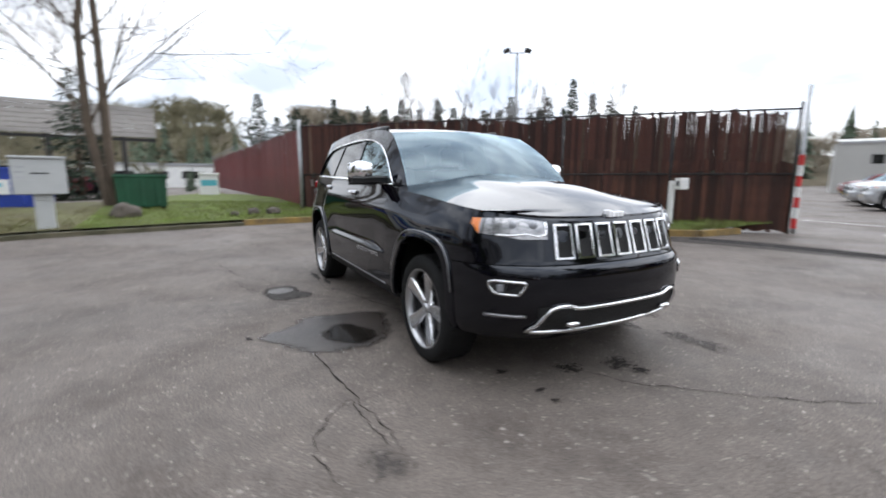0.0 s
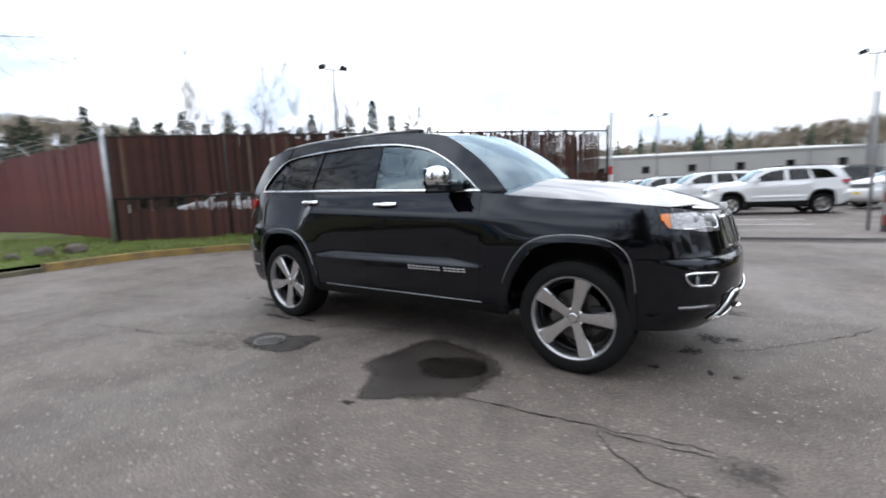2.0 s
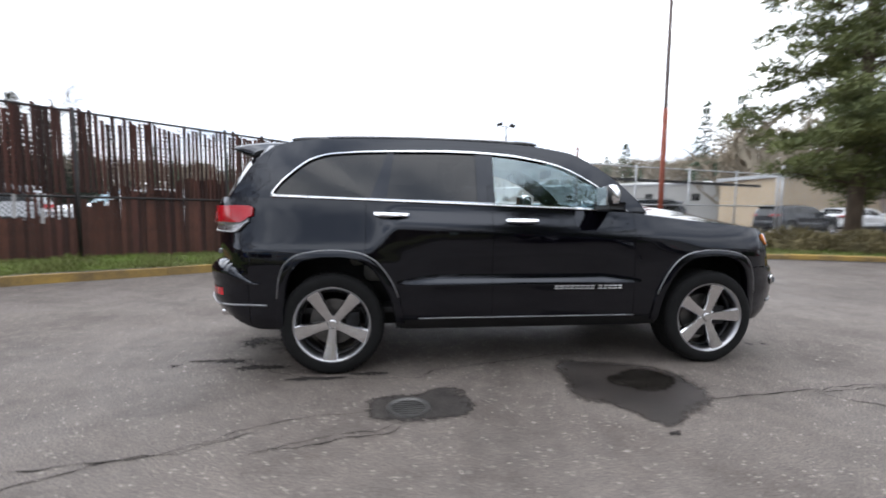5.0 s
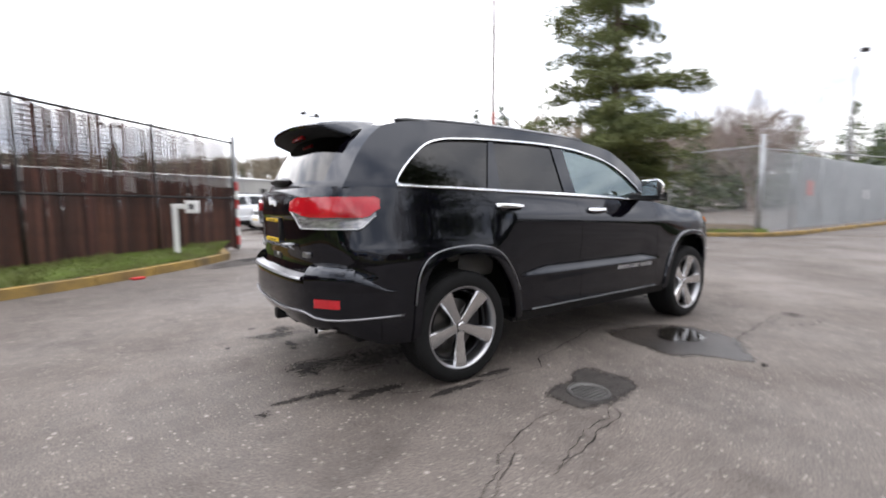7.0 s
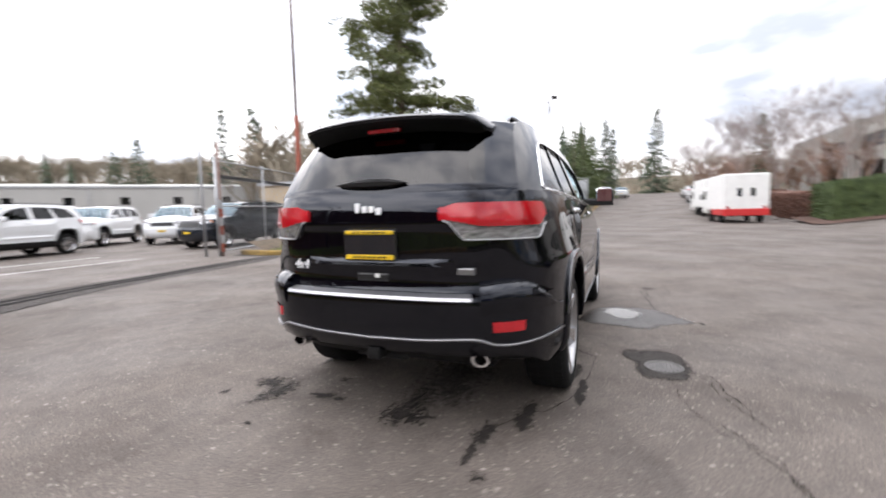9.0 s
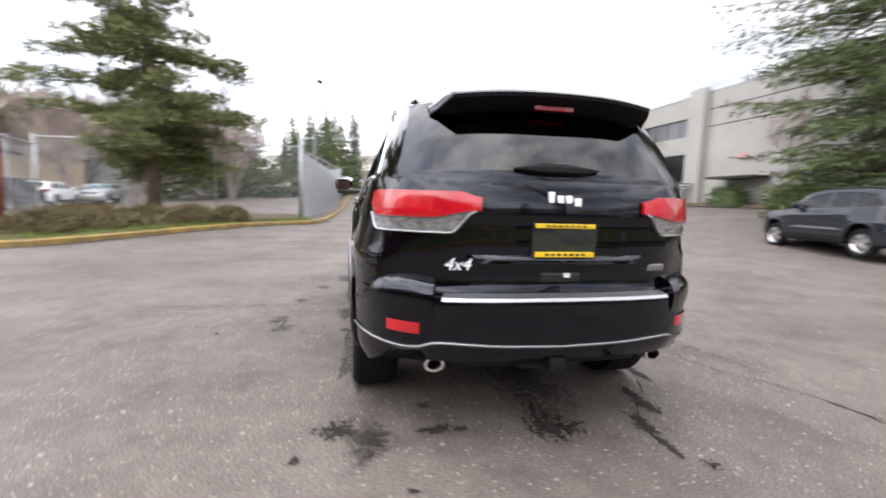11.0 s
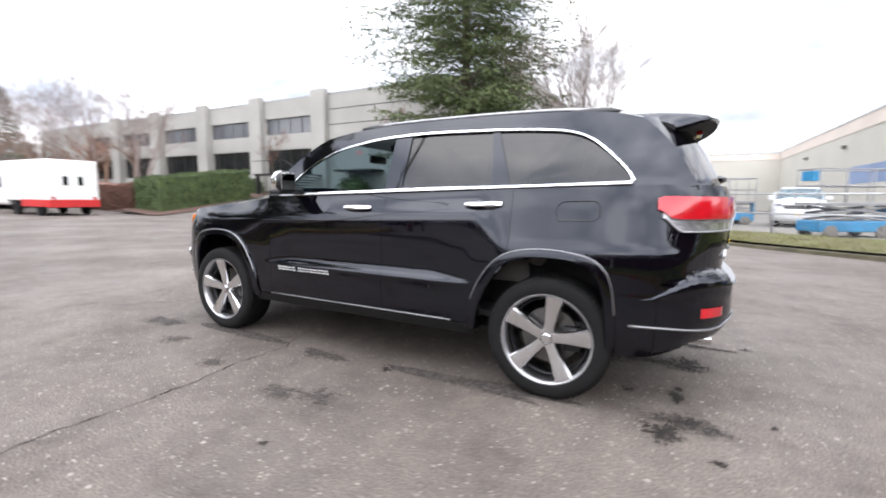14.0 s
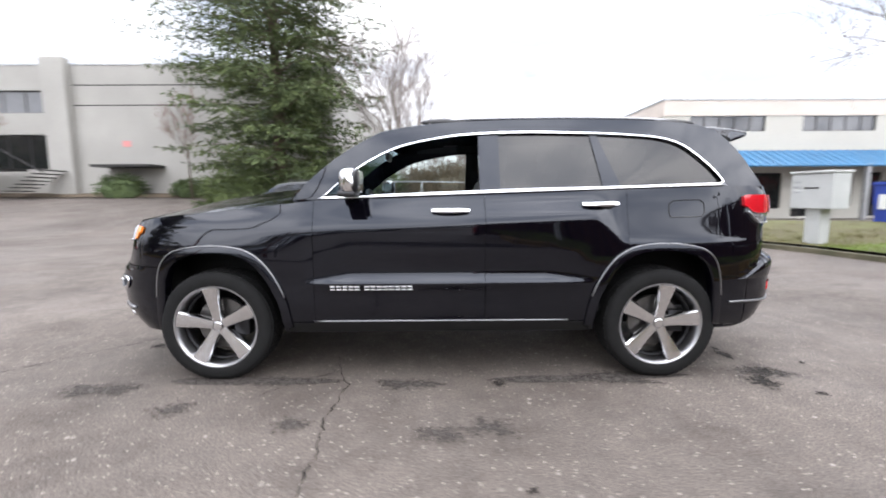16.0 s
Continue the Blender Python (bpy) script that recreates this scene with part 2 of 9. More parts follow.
SLATLOW = material("orange_brown_slat", (0.072, 0.027, 0.017), 0.85, vary=0.5, scale=3, fine=30, per_object=0.5, second=(0.032, 0.015, 0.010), stretch=(1, 1, 0.4))
REDWALL = material("maroon_fence_paint", (0.17, 0.030, 0.028), 0.55, scale=1.2, fine=20, second=(0.085, 0.022, 0.022), vary=0.25, bump=0.2, bump_scale=20, stretch=(2, 2, 0.5), per_object=0.12)
GALV = material("galvanised_steel", (0.40, 0.41, 0.42), 0.5, 0.7, vary=0.2, scale=5, fine=40)
DARKSTEEL = material("dark_steel", (0.035, 0.033, 0.033), 0.5, 0.6, vary=0.3, scale=6, fine=50)
RUST = material("rusty_red_pole", (0.24, 0.055, 0.03), 0.75, scale=3, fine=30, second=(0.12, 0.035, 0.02), vary=0.3)
WHITEPAINT = material("white_paint", (0.76, 0.76, 0.74), 0.5, vary=0.08, scale=2, fine=30)
SIGNRED = material("red_paint", (0.55, 0.03, 0.03), 0.45, vary=0.1, scale=4)
CONCRETE = material("tilt_up_concrete", (0.33, 0.32, 0.295), 0.85, vary=0.13, scale=0.35, fine=14, bump=0.15, bump_scale=30)
CREAM = material("cream_painted_wall", (0.46, 0.445, 0.395), 0.8, vary=0.08, scale=0.3, fine=10, bump=0.12, bump_scale=25)
PINKISH = material("parapet_band", (0.60, 0.53, 0.47), 0.8, vary=0.08, scale=0.5, fine=10)
BLUESTRIPE = material("faded_blue_stripe", (0.20, 0.27, 0.42), 0.75, vary=0.15, scale=0.6, fine=12)
AWNING = material("blue_metal_awning", (0.04, 0.15, 0.28), 0.4, vary=0.15, scale=1.5, fine=20)
SHED = material("pale_shed_siding", (0.40, 0.395, 0.375), 0.8, vary=0.1, scale=0.4, fine=14, stretch=(1, 1, 0.3))
DARKGLASS = material("dark_window_glass", (0.012, 0.013, 0.014), 0.04, spec=0.7)
# near-black tone that stands in for unlit rooms behind windows
ROOMSHADE = material("room_shade_black", (0.012, 0.011, 0.010), 0.8, vary=0.3, scale=3)
BARK = material("rough_bark", (0.10, 0.075, 0.055), 0.95, vary=0.4, scale=6, fine=40, bump=1.0, bump_scale=25, stretch=(1, 1, 0.3))
PALEBARK = material("pale_grey_bark", (0.23, 0.20, 0.17), 0.9, vary=0.35, scale=5, fine=40, bump=0.5, bump_scale=25)
TWIG = material("bare_twigs", (0.17, 0.125, 0.10), 0.9, vary=0.35, scale=1.0, fine=9)
REDTWIG = material("reddish_twigs", (0.17, 0.085, 0.06), 0.9, vary=0.35, scale=1.0, fine=9)
NEEDLE = material("fir_needles", (0.082, 0.108, 0.030), 0.75, scale=1.2, fine=14, second=(0.020, 0.034, 0.014), vary=0.35)
PINEN = material("pine_needles", (0.15, 0.165, 0.055), 0.75, scale=1.2, fine=14, second=(0.065, 0.085, 0.030), vary=0.3)
FARFIR = material("far_conifers", (0.075, 0.10, 0.060), 0.9, scale=0.5, fine=6, second=(0.035, 0.052, 0.034), vary=0.3)
HEDGE = material("clipped_hedge", (0.075, 0.105, 0.035), 0.8, scale=3, fine=30, second=(0.03, 0.05, 0.018), vary=0.3)
BARKBED = material("bark_mulch", (0.085, 0.045, 0.033), 0.95, scale=3, fine=40, second=(0.06, 0.035, 0.026), vary=0.3, bump=0.9, bump_scale=30)
BROWNHEDGE = material("brown_beech_hedge", (0.13, 0.06, 0.04), 0.9, scale=3, fine=30, second=(0.07, 0.035, 0.025), vary=0.3)
HEATHER = material("heather_shrubs", (0.13, 0.105, 0.045), 0.9, scale=1.5, fine=25, second=(0.07, 0.06, 0.03), vary=0.4)
STONE = material("grey_boulder", (0.075, 0.062, 0.05), 0.9, vary=0.4, scale=4, fine=30, bump=0.8, bump_scale=20)


# ---------------------------------------------------------------- mesh helpers
def link(name, bm, mat, parent=None, label="", smooth=False, auto=None, out=None):
    """Makes a mesh an object; out: a point from which all its faces look away."""
    me = bpy.data.meshes.new(name)
    bmesh.ops.recalc_face_normals(bm, faces=bm.faces)
    if out is not None:
        bm.normal_update()
        for f in bm.faces:
            if f.normal.dot(f.calc_center_median() - out) < 0:
                f.normal_flip()
    bm.to_mesh(me)
    bm.free()
    for mm in mat if isinstance(mat, (list, tuple)) else [mat]:
        me.materials.append(mm)
    if smooth or auto:
        me.shade_smooth()
        if auto:
            me.set_sharp_from_angle(angle=radians(auto))
    ob = new(name, me)
    if parent:
        ob.parent = parent
    if label:
        ob["label"] = label
    return ob


def part(name, bm, mat, parent, label="", smooth=False, auto=None, out=None):
    return link(name, bm, mat, parent, label, smooth, auto, out)


def share(name, me, parent, m):
    ob = new(name, me)
    ob.parent = parent
    ob.matrix_local = m
    return ob


def thing(name, m, label, category, group=""):
    ob = new(name)
    ob.empty_display_size = 0.2
    ob.matrix_world = m
    return tagged(ob, label, category, group)


def add_box(bm, x0, x1, y0, y1, z0, z1, bevel=0.0, m=None):
    geo = bmesh.ops.create_cube(bm, size=1.0)
    vs = geo["verts"]
    for v in vs:
        v.co = Vector(((x0 + x1) / 2 + v.co.x * (x1 - x0), (y0 + y1) / 2 + v.co.y * (y1 - y0), (z0 + z1) / 2 + v.co.z * (z1 - z0)))
    if bevel:
        es = list({e for v in vs for e in v.link_edges})
        r = bmesh.ops.bevel(bm, geom=es, offset=bevel, segments=2, affect="EDGES", profile=0.5)
        vs = list({v for f in r["faces"] for v in f.verts} | {v for v in vs if v.is_valid})
    if m is not None:
        bmesh.ops.transform(bm, matrix=m, verts=[v for v in vs if v.is_valid])
    return vs


def box(x0, x1, y0, y1, z0, z1, bevel=0.0, m=None):
    bm = bmesh.new()
    add_box(bm, x0, x1, y0, y1, z0, z1, bevel, m)
    return bm


def add_tube(bm, pts, radii, sides=8, caps=True):
    """A tapering tube along points."""
    pts = [Vector(p) for p in pts]
    rings = []
    for i, p in enumerate(pts):
        d = (pts[min(i + 1, len(pts) - 1)] - pts[max(i - 1, 0)]).normalized()
        a = d.orthogonal().normalized() if i == 0 else (rings[-1][1] - d * rings[-1][1].dot(d)).normalized()
        b = d.cross(a)
        r = radii[i] if isinstance(radii, (list, tuple)) else radii
        ring = [bm.verts.new(p + (a * math.cos(2 * math.pi * k / sides) + b * math.sin(2 * math.pi * k / sides)) * r) for k in range(sides)]
        rings.append((ring, a))
    for (r0, _), (r1, _) in zip(rings, rings[1:]):
        for k in range(sides):
            bm.faces.new((r0[k], r0[(k + 1) % sides], r1[(k + 1) % sides], r1[k]))
    if caps:
        bm.faces.new(rings[0][0][::-1])
        bm.faces.new(rings[-1][0])


def tube(pts, radii, sides=8):
    bm = bmesh.new()
    add_tube(bm, pts, radii, sides)
    return bm


def grid_faces(bm, rows, closed=False):
    """Faces over rows of points; returns the rows of vertices."""
    vs = [[bm.verts.new(p) for p in row] for row in rows]
    for a, b in zip(vs, vs[1:]):
        for k in range(len(a) - 1 + (1 if closed else 0)):
            q = (a[k], a[(k + 1) % len(a)], b[(k + 1) % len(a)], b[k])
            bm.faces.new(q)
    return vs


def revolve(bm, profile, sides=48, axis="y"):
    """Turn (radius, along) pairs round the y axis."""
    rows = []
    for k in range(sides):
        a = 2 * math.pi * k / sides
        rows.append([(r * math.cos(a), h, r * math.sin(a)) for r, h in profile])
    vs = [[bm.verts.new(p) for p in row] for row in rows]
    for k in range(sides):
        a, b = vs[k], vs[(k + 1) % sides]
        for i in range(len(profile) - 1):
            bm.faces.new((a[i], a[i + 1], b[i + 1], b[i]))
    return vs


def lerp_table(table, x):
    """Value at x of a table of (x, value), eased between its rows."""
    if x <= table[0][0]:
        return table[0][1]
    for (x0, v0), (x1, v1) in zip(table, table[1:]):
        if x <= x1:
            return v0 + (v1 - v0) * (x - x0) / (x1 - x0)
    return table[-1][1]


def curve_table(table, x):
    """Value at x of a table of (x, value), along a smooth line that never overshoots."""
    if x <= table[0][0]:
        return table[0][1]
    if x >= table[-1][0]:
        return table[-1][1]
    i = 0
    while x > table[i + 1][0]:
        i += 1

    def slope(k):
        return (table[k + 1][1] - table[k][1]) / (table[k + 1][0] - table[k][0])

    def tangent(k):
        if k == 0 or k == len(table) - 1:
            return slope(min(k, len(table) - 2))
        a, b = slope(k - 1), slope(k)
        return 0.0 if a * b <= 0 else 2 * a * b / (a + b)

    (x0, v0), (x1, v1) = table[i], table[i + 1]
    w = x1 - x0
    t = (x - x0) / w
    return v0 + (v1 - v0) * t * t * (3 - 2 * t) + w * (tangent(i) * t * (1 - t) ** 2 - tangent(i + 1) * t * t * (1 - t))


def smooth01(a, b, x):
    t = min(1.0, max(0.0, (x - a) / (b - a)))
    return t * t * (3 - 2 * t)


def dense(points, step):
    """Points along a smooth line through the given ones (Catmull-Rom)."""
    pts = [Vector(p) for p in points]
    out = []
    for i in range(len(pts) - 1):
        p0, p1, p2, p3 = pts[max(i - 1, 0)], pts[i], pts[i + 1], pts[min(i + 2, len(pts) - 1)]
        n = max(1, int((p2 - p1).length / step))
        for k in range(n):
            t = k / n
            out.append(0.5 * ((2 * p1) + (p2 - p0) * t + (2 * p0 - 5 * p1 + 4 * p2 - p3) * t * t + (3 * p1 - p0 - 3 * p2 + p3) * t ** 3))
    out.append(pts[-1])
    return out


# ---------------------------------------------------------------- ground
def height(x, y):
    """The lot is level; the street climbs to the east, the office forecourt to the south-east, the edge lifts in the west."""
    h = 0.0
    if x > 3:
        h += 0.006 * (min(x, 30) - 3)
    if x > 30:
        h += 0.07 * (min(x, 75) - 30)
    h += 0.125 * max(0.0, min(-y, 19.5) - 10.0) * smooth01(2.0, 9.0, x) * (1 - smooth01(40, 60, x))
    h += 0.10 * smooth01(-4.0, -7.5, x) * smooth01(-12, -7, y)
    return h


def make_ground():
    bm = bmesh.new()
    xs = sorted({-900, -500, -250, -120, -70, -50, -40, -32, -26, *range(-22, 34), 36, 40, 44, 48, 52, 56, 60, 65, 70, 75, 85, 110, 160, 300, 600, 900})
    ys = sorted({-900, -500, -250, -120, -80, -60, -50, -44, -38, -32, -28, *range(-25, 20), 22, 25, 28, 32, 36, 40, 46, 54, 64, 80, 120, 250, 500, 900})
    grid_faces(bm, [[(x, y, height(x, y)) for y in ys] for x in xs])
    return tagged(link("ground", bm, ASPHALT, smooth=True), "worn grey asphalt of a damp dealership lot", "ground", kind="structure")


make_ground()
KERB_SOUTH = [(8, -16.0), (5.5, -14.6), (2.6, -13.4), (-1.4, -11.6), (-4.2, -9.4), (-6.0, -7.4), (-7.0, -5.4), (-7.4, -3.4), (-7.8, -1.4)]
KERB_WEST = [(-7.8, -1.4), (-7.95, -0.4), (-7.9, 0.4), (-7.2, 1.8), (-6.2, 3.0), (-5.0, 4.1), (-3.8, 5.1), (-2.4, 6.4), (-1.7, 7.3), (-1.6, 8.6)]
KERB_EAST = [(5.3, 9.3), (5.25, 8.2), (5.9, 7.2), (8.0, 6.3), (10.0, 5.6), (12.0, 4.6), (13.4, 3.3), (14.4, 2.45), (16, 2.2), (20, 2.05), (30, 1.8), (46, 1.4), (75, 0.6)]


def make_kerb(name, line, mat, label, side, width=0.16, rise=0.13):
    """A row of kerb stones along a line; side +1 puts the body to its left."""
    pts = dense([(x, y, 0) for x, y in line], 0.9)
    root = tagged(new(name), label, "kerb", kind="structure")
    for a, b in zip(pts, pts[1:]):
        d = (b - a).normalized()
        nrm = Vector((-d.y, d.x, 0)) * side
        bm = bmesh.new()
        prof = [(0, -0.05), (0, rise - 0.025), (0.025, rise), (width, rise), (width, -0.05)]
        j = random.uniform(-0.008, 0.008)
        rows = []
        for p in (a + d * 0.006, b - d * 0.006):
            rows.append([p + nrm * u + Vector((0, 0, height(p.x, p.y) + w + j)) for u, w in prof])
        vs = grid_faces(bm, rows, closed=True)
        bm.faces.new(vs[0])
        bm.faces.new(vs[1][::-1])
        part("kerb_stone", bm, mat, root)
    return root


make_kerb("kerb_south", KERB_SOUTH, KERB_MOSSY, "dark mossy sunken kerb stones", -1, rise=0.08)
make_kerb("kerb_west", KERB_WEST, KERB_YELLOW, "concrete kerb with worn dirty yellow paint", -1)
make_kerb("kerb_east", KERB_EAST, KERB_YELLOW, "concrete kerb with worn yellow paint beside the shrubs", 1)


def strip(name, near, far, mat, label, z_near=0.12, z_far=0.3, rows=6, step=0.7, bumpy=0.03, category="verge"):
    """A bank of turf or earth between two lines."""
    a, b = dense([(*p, 0) for p in near], step), dense([(*p, 0) for p in far], step)
    n = max(len(a), len(b))

    def at(line, t):
        s = t * (len(line) - 1)
        i = min(int(s), len(line) - 2)
        return line[i].lerp(line[i + 1], s - i)

    bm = bmesh.new()
    g = []
    for k in range(n + 1):
        p, q = at(a, k / n), at(b, k / n)
        row = []
        for r in range(rows + 1):
            t = r / rows
            c = p.lerp(q, t)
            e = t * t * (3 - 2 * t)
            wob = bumpy * noise.noise(Vector((c.x * 1.3, c.y * 1.3, 4))) * min(1, 4 * t)
            row.append((c.x, c.y, height(c.x, c.y) + z_near + (z_far - z_near) * e + wob))
        g.append(row)
    grid_faces(bm, g)
    return tagged(link(name, bm, mat, smooth=True), label, category, kind="structure")


FENCE_A, FENCE_B = Vector((-10.0, 0.55, 0)), Vector((-1.0, 9.65, 0))
strip("verge_north_west", [(-7.95, 0.55), (-7.3, 1.85), (-6.3, 3.1), (-5.1, 4.2), (-3.9, 5.2), (-2.5, 6.5), (-1.8, 7.4)], [(-10.1, 0.5), (-9.0, 1.6), (-7.6, 3.0), (-6.0, 4.6), (-4.4, 6.2), (-2.8, 7.8), (-1.2, 9.4)], TURF, "narrow grass verge below a slatted fence", z_far=0.22)
strip("verge_west", [(-7.3, -4.6), (-7.55, -3.3), (-8.05, -1.0), (-8.05, 0.5)], [(-14.2, -4.9), (-17.5, -4.0), (-21, -1.5), (-12, 0.9)], TURF, "mown grass corner with moss and leaves", z_far=0.40, rows=12)
strip("verge_south_west", [(-6.2, -7.2), (-6.75, -6.1), (-7.1, -5.3), (-7.3, -4.6)], [(-8.6, -10.0), (-12.6, -8.6), (-13.6, -6.6), (-14.2, -4.9)], DRYTURF, "thin mossy grass round a mailbox cabinet", z_far=0.38, rows=10)
strip("verge_south", [(2.6, -13.55), (-1.5, -11.75), (-4.3, -9.55), (-6.1, -7.5)], [(3.5, -15.5), (-1.5, -14.2), (-5.6, -12.0), (-8.5, -10.0)], DRYTURF, "weedy grass strip beside the kerb", z_far=0.2)
strip("planting_bed", [(5.4, 8.3), (6.0, 7.3), (8.1, 6.4), (10.1, 5.7), (12.1, 4.75), (13.5, 3.5), (14.4, 2.7)], [(5.6, 9.4), (7.6, 9.8), (9.6, 10.2), (11.6, 10.4), (13.6, 9.6), (14.9, 7.0), (15.0, 3.4)], EARTH, "earth bed with low shrubs under a pine", z_far=0.35)


# ---------------------------------------------------------------- vehicle materials
PAINT = material("black_car_paint", (0.0014, 0.0012, 0.0026), 0.04, spec=0.55)
PAINT.node_tree.nodes["Principled BSDF"].inputs["Specular Tint"].default_value = (0.86, 0.91, 1.0, 1)
PAINT_WHITE = material("white_car_paint", (0.74, 0.75, 0.76), 0.3, coat=0.8)
PAINT_SILVER = material("silver_car_paint", (0.42, 0.43, 0.44), 0.3, 0.5, coat=0.8)
PAINT_SLATE = material("slate_blue_car_paint", (0.012, 0.015, 0.021), 0.08, spec=0.6)
PAINT_RED = material("dark_red_car_paint", (0.16, 0.012, 0.014), 0.3, coat=1.0)
SATIN = material("satin_black_trim", (0.010, 0.010, 0.011), 0.38)
PLASTIC = material("black_plastic", (0.0055, 0.0055, 0.0055), 0.65, spec=0.3, vary=0.2, scale=8, fine=120, bump=0.15, bump_scale=200)
CHROME = material("chrome", (0.80, 0.80, 0.81), 0.09, 1.0)
ALLOY = material("polished_alloy", (0.70, 0.70, 0.71), 0.20, 1.0, vary=0.05, scale=20)
ALLOYLIP = material("satin_alloy_lip", (0.42, 0.42, 0.43), 0.35, 1.0)
ALLOYDARK = material("grey_alloy_barrel", (0.03, 0.03, 0.032), 0.4, 0.8)
TYRE = material("tyre_rubber", (0.0075, 0.0075, 0.0075), 0.85, spec=0.25, vary=0.25, scale=12, fine=80, bump=0.3, bump_scale=90)
DISC = material("brake_steel", (0.13, 0.125, 0.12), 0.4, 0.9, vary=0.2, scale=20)
CLEARGLASS = glass("clear_car_glass", (0.76, 0.84, 0.83), 0.02, 0.20, (0.70, 0.84, 0.88))
TINTGLASS = glass("privacy_glass", (0.012, 0.014, 0.017), 0.02, 0.062)
SCREENGLASS = glass("windscreen_glass", (0.34, 0.46, 0.51), 0.02, 0.14, (0.60, 0.74, 0.82))
LENSRED = material("red_lamp_lens", (0.42, 0.006, 0.012), 0.10, coat=1.0, vary=0.25, scale=6, fine=90)
LENSCLEAR = material("clear_lamp_lens", (0.34, 0.34, 0.35), 0.14, 0.6, coat=1.0, vary=0.55, scale=22, fine=70, stretch=(1, 1, 3))
LENSAMBER = material("amber_marker_lens", (0.75, 0.20, 0.02), 0.15, coat=1.0)
LENSGREY = material("grey_projector_glass", (0.22, 0.23, 0.25), 0.08, coat=1.0)
LENSDARK = material("dark_lamp_glass", (0.02, 0.02, 0.022), 0.05, coat=1.0)
SEAT = material("pale_leather_seat", (0.26, 0.25, 0.235), 0.55, vary=0.15, scale=6, fine=60)
CABIN = material("dark_cabin_trim", (0.02, 0.02, 0.021), 0.6)
PLATEYELLOW = material("yellow_plate_strip", (0.72, 0.47, 0.01), 0.5, vary=0.1, scale=20)

# ---------------------------------------------------------------- shape of the black sport utility vehicle: +x ahead, z up
PLAN = dense([(x, y, 0) for x, y in [(2.345, 0), (2.338, 0.2), (2.312, 0.42), (2.245, 0.62), (2.11, 0.785), (1.92, 0.89), (1.65, 0.938), (1.2, 0.955), (0.6, 0.958), (0, 0.958), (-0.8, 0.958), (-1.4, 0.957), (-1.8, 0.942), (-2.07, 0.885), (-2.245, 0.785), (-2.37, 0.6), (-2.418, 0.35), (-2.43, 0)]], 0.045)
CORE = Vector((-0.4, 0.0, 0.8))
DOOR_D = [(0.28, -0.07), (0.34, -0.034), (0.40, -0.010), (0.48, -0.002)]
FENDER_D = [(0.28, -0.07), (0.36, -0.02), (0.42, -0.006), (0.70, 0.0), (0.84, 0.0), (0.89, -0.004), (0.93, -0.012), (0.97, -0.023), (1.0, -0.033), (1.05, -0.054), (1.09, -0.075), (1.13, -0.098), (1.20, -0.125), (1.30, -0.14)]
FRONT_D = [(0.26, -0.20), (0.33, -0.11), (0.40, -0.045), (0.50, -0.008), (0.60, 0.0), (0.68, -0.002), (0.735, -0.012), (0.765, -0.04), (0.80, -0.052), (0.98, -0.105), (1.06, -0.16)]
REAR_D = [(0.30, -0.20), (0.38, -0.10), (0.46, -0.03), (0.54, 0.0), (0.70, 0.0), (0.735, -0.006), (0.755, -0.05), (0.80, -0.062), (0.93, -0.05), (1.07, -0.045), (1.10, -0.035), (1.20, -0.045), (1.30, -0.085)]
TOP_Z = [(-2.5, 1.262), (-2.2, 1.268), (-1.9, 1.262), (0.76, 1.186), (0.98, 1.163), (1.3, 1.13), (1.7, 1.093), (2.0, 1.058), (2.2, 1.028), (2.345, 1.012)]
AXLES, HUB_Z = (1.457, -1.457), 0.365
# wheel opening and its flare: inner (u, v) and outer (u, v) from the hub, u towards the middle of the vehicle
ARCH = [(-0.330, -0.02, -0.385, -0.02), (-0.326, 0.08, -0.380, 0.10), (-0.316, 0.20, -0.372, 0.22), (-0.302, 0.31, -0.352, 0.36), (-0.265, 0.40, -0.310, 0.45), (-0.20, 0.455, -0.235, 0.505), (-0.10, 0.480, -0.115, 0.532), (0.0, 0.487, 0.0, 0.540), (0.10, 0.482, 0.115, 0.535), (0.19, 0.462, 0.225, 0.512), (0.27, 0.415, 0.315, 0.460), (0.335, 0.335, 0.388, 0.375), (0.39, 0.24, 0.445, 0.275), (0.43, 0.13, 0.490, 0.15), (0.45, 0.0, 0.515, 0.0)]
ARCH_IN = [(-0.332, -0.06)] + [(r[0], r[1]) for r in ARCH] + [(0.452, -0.06)]
ARCH_MARKS = (-0.3325, -0.329, -0.32, -0.305, -0.28, -0.24, -0.19, 0.18, 0.26, 0.32, 0.37, 0.41, 0.44, 0.4525)


def arch_u(x, a):
    return a - x if a > 0 else x - a


def plan_normal(s):
    i = min(max(int(s), 0), len(PLAN) - 2)
    a, b = PLAN[max(i - 1, 0)], PLAN[min(i + 2, len(PLAN) - 1)]
    if i == 0:
        a = Vector((PLAN[1].x, -PLAN[1].y, 0))
    if i >= len(PLAN) - 2:
        b = Vector((PLAN[-2].x, -PLAN[-2].y, 0))
    d = (b - a).normalized()
    return Vector((d.y, -d.x, 0))


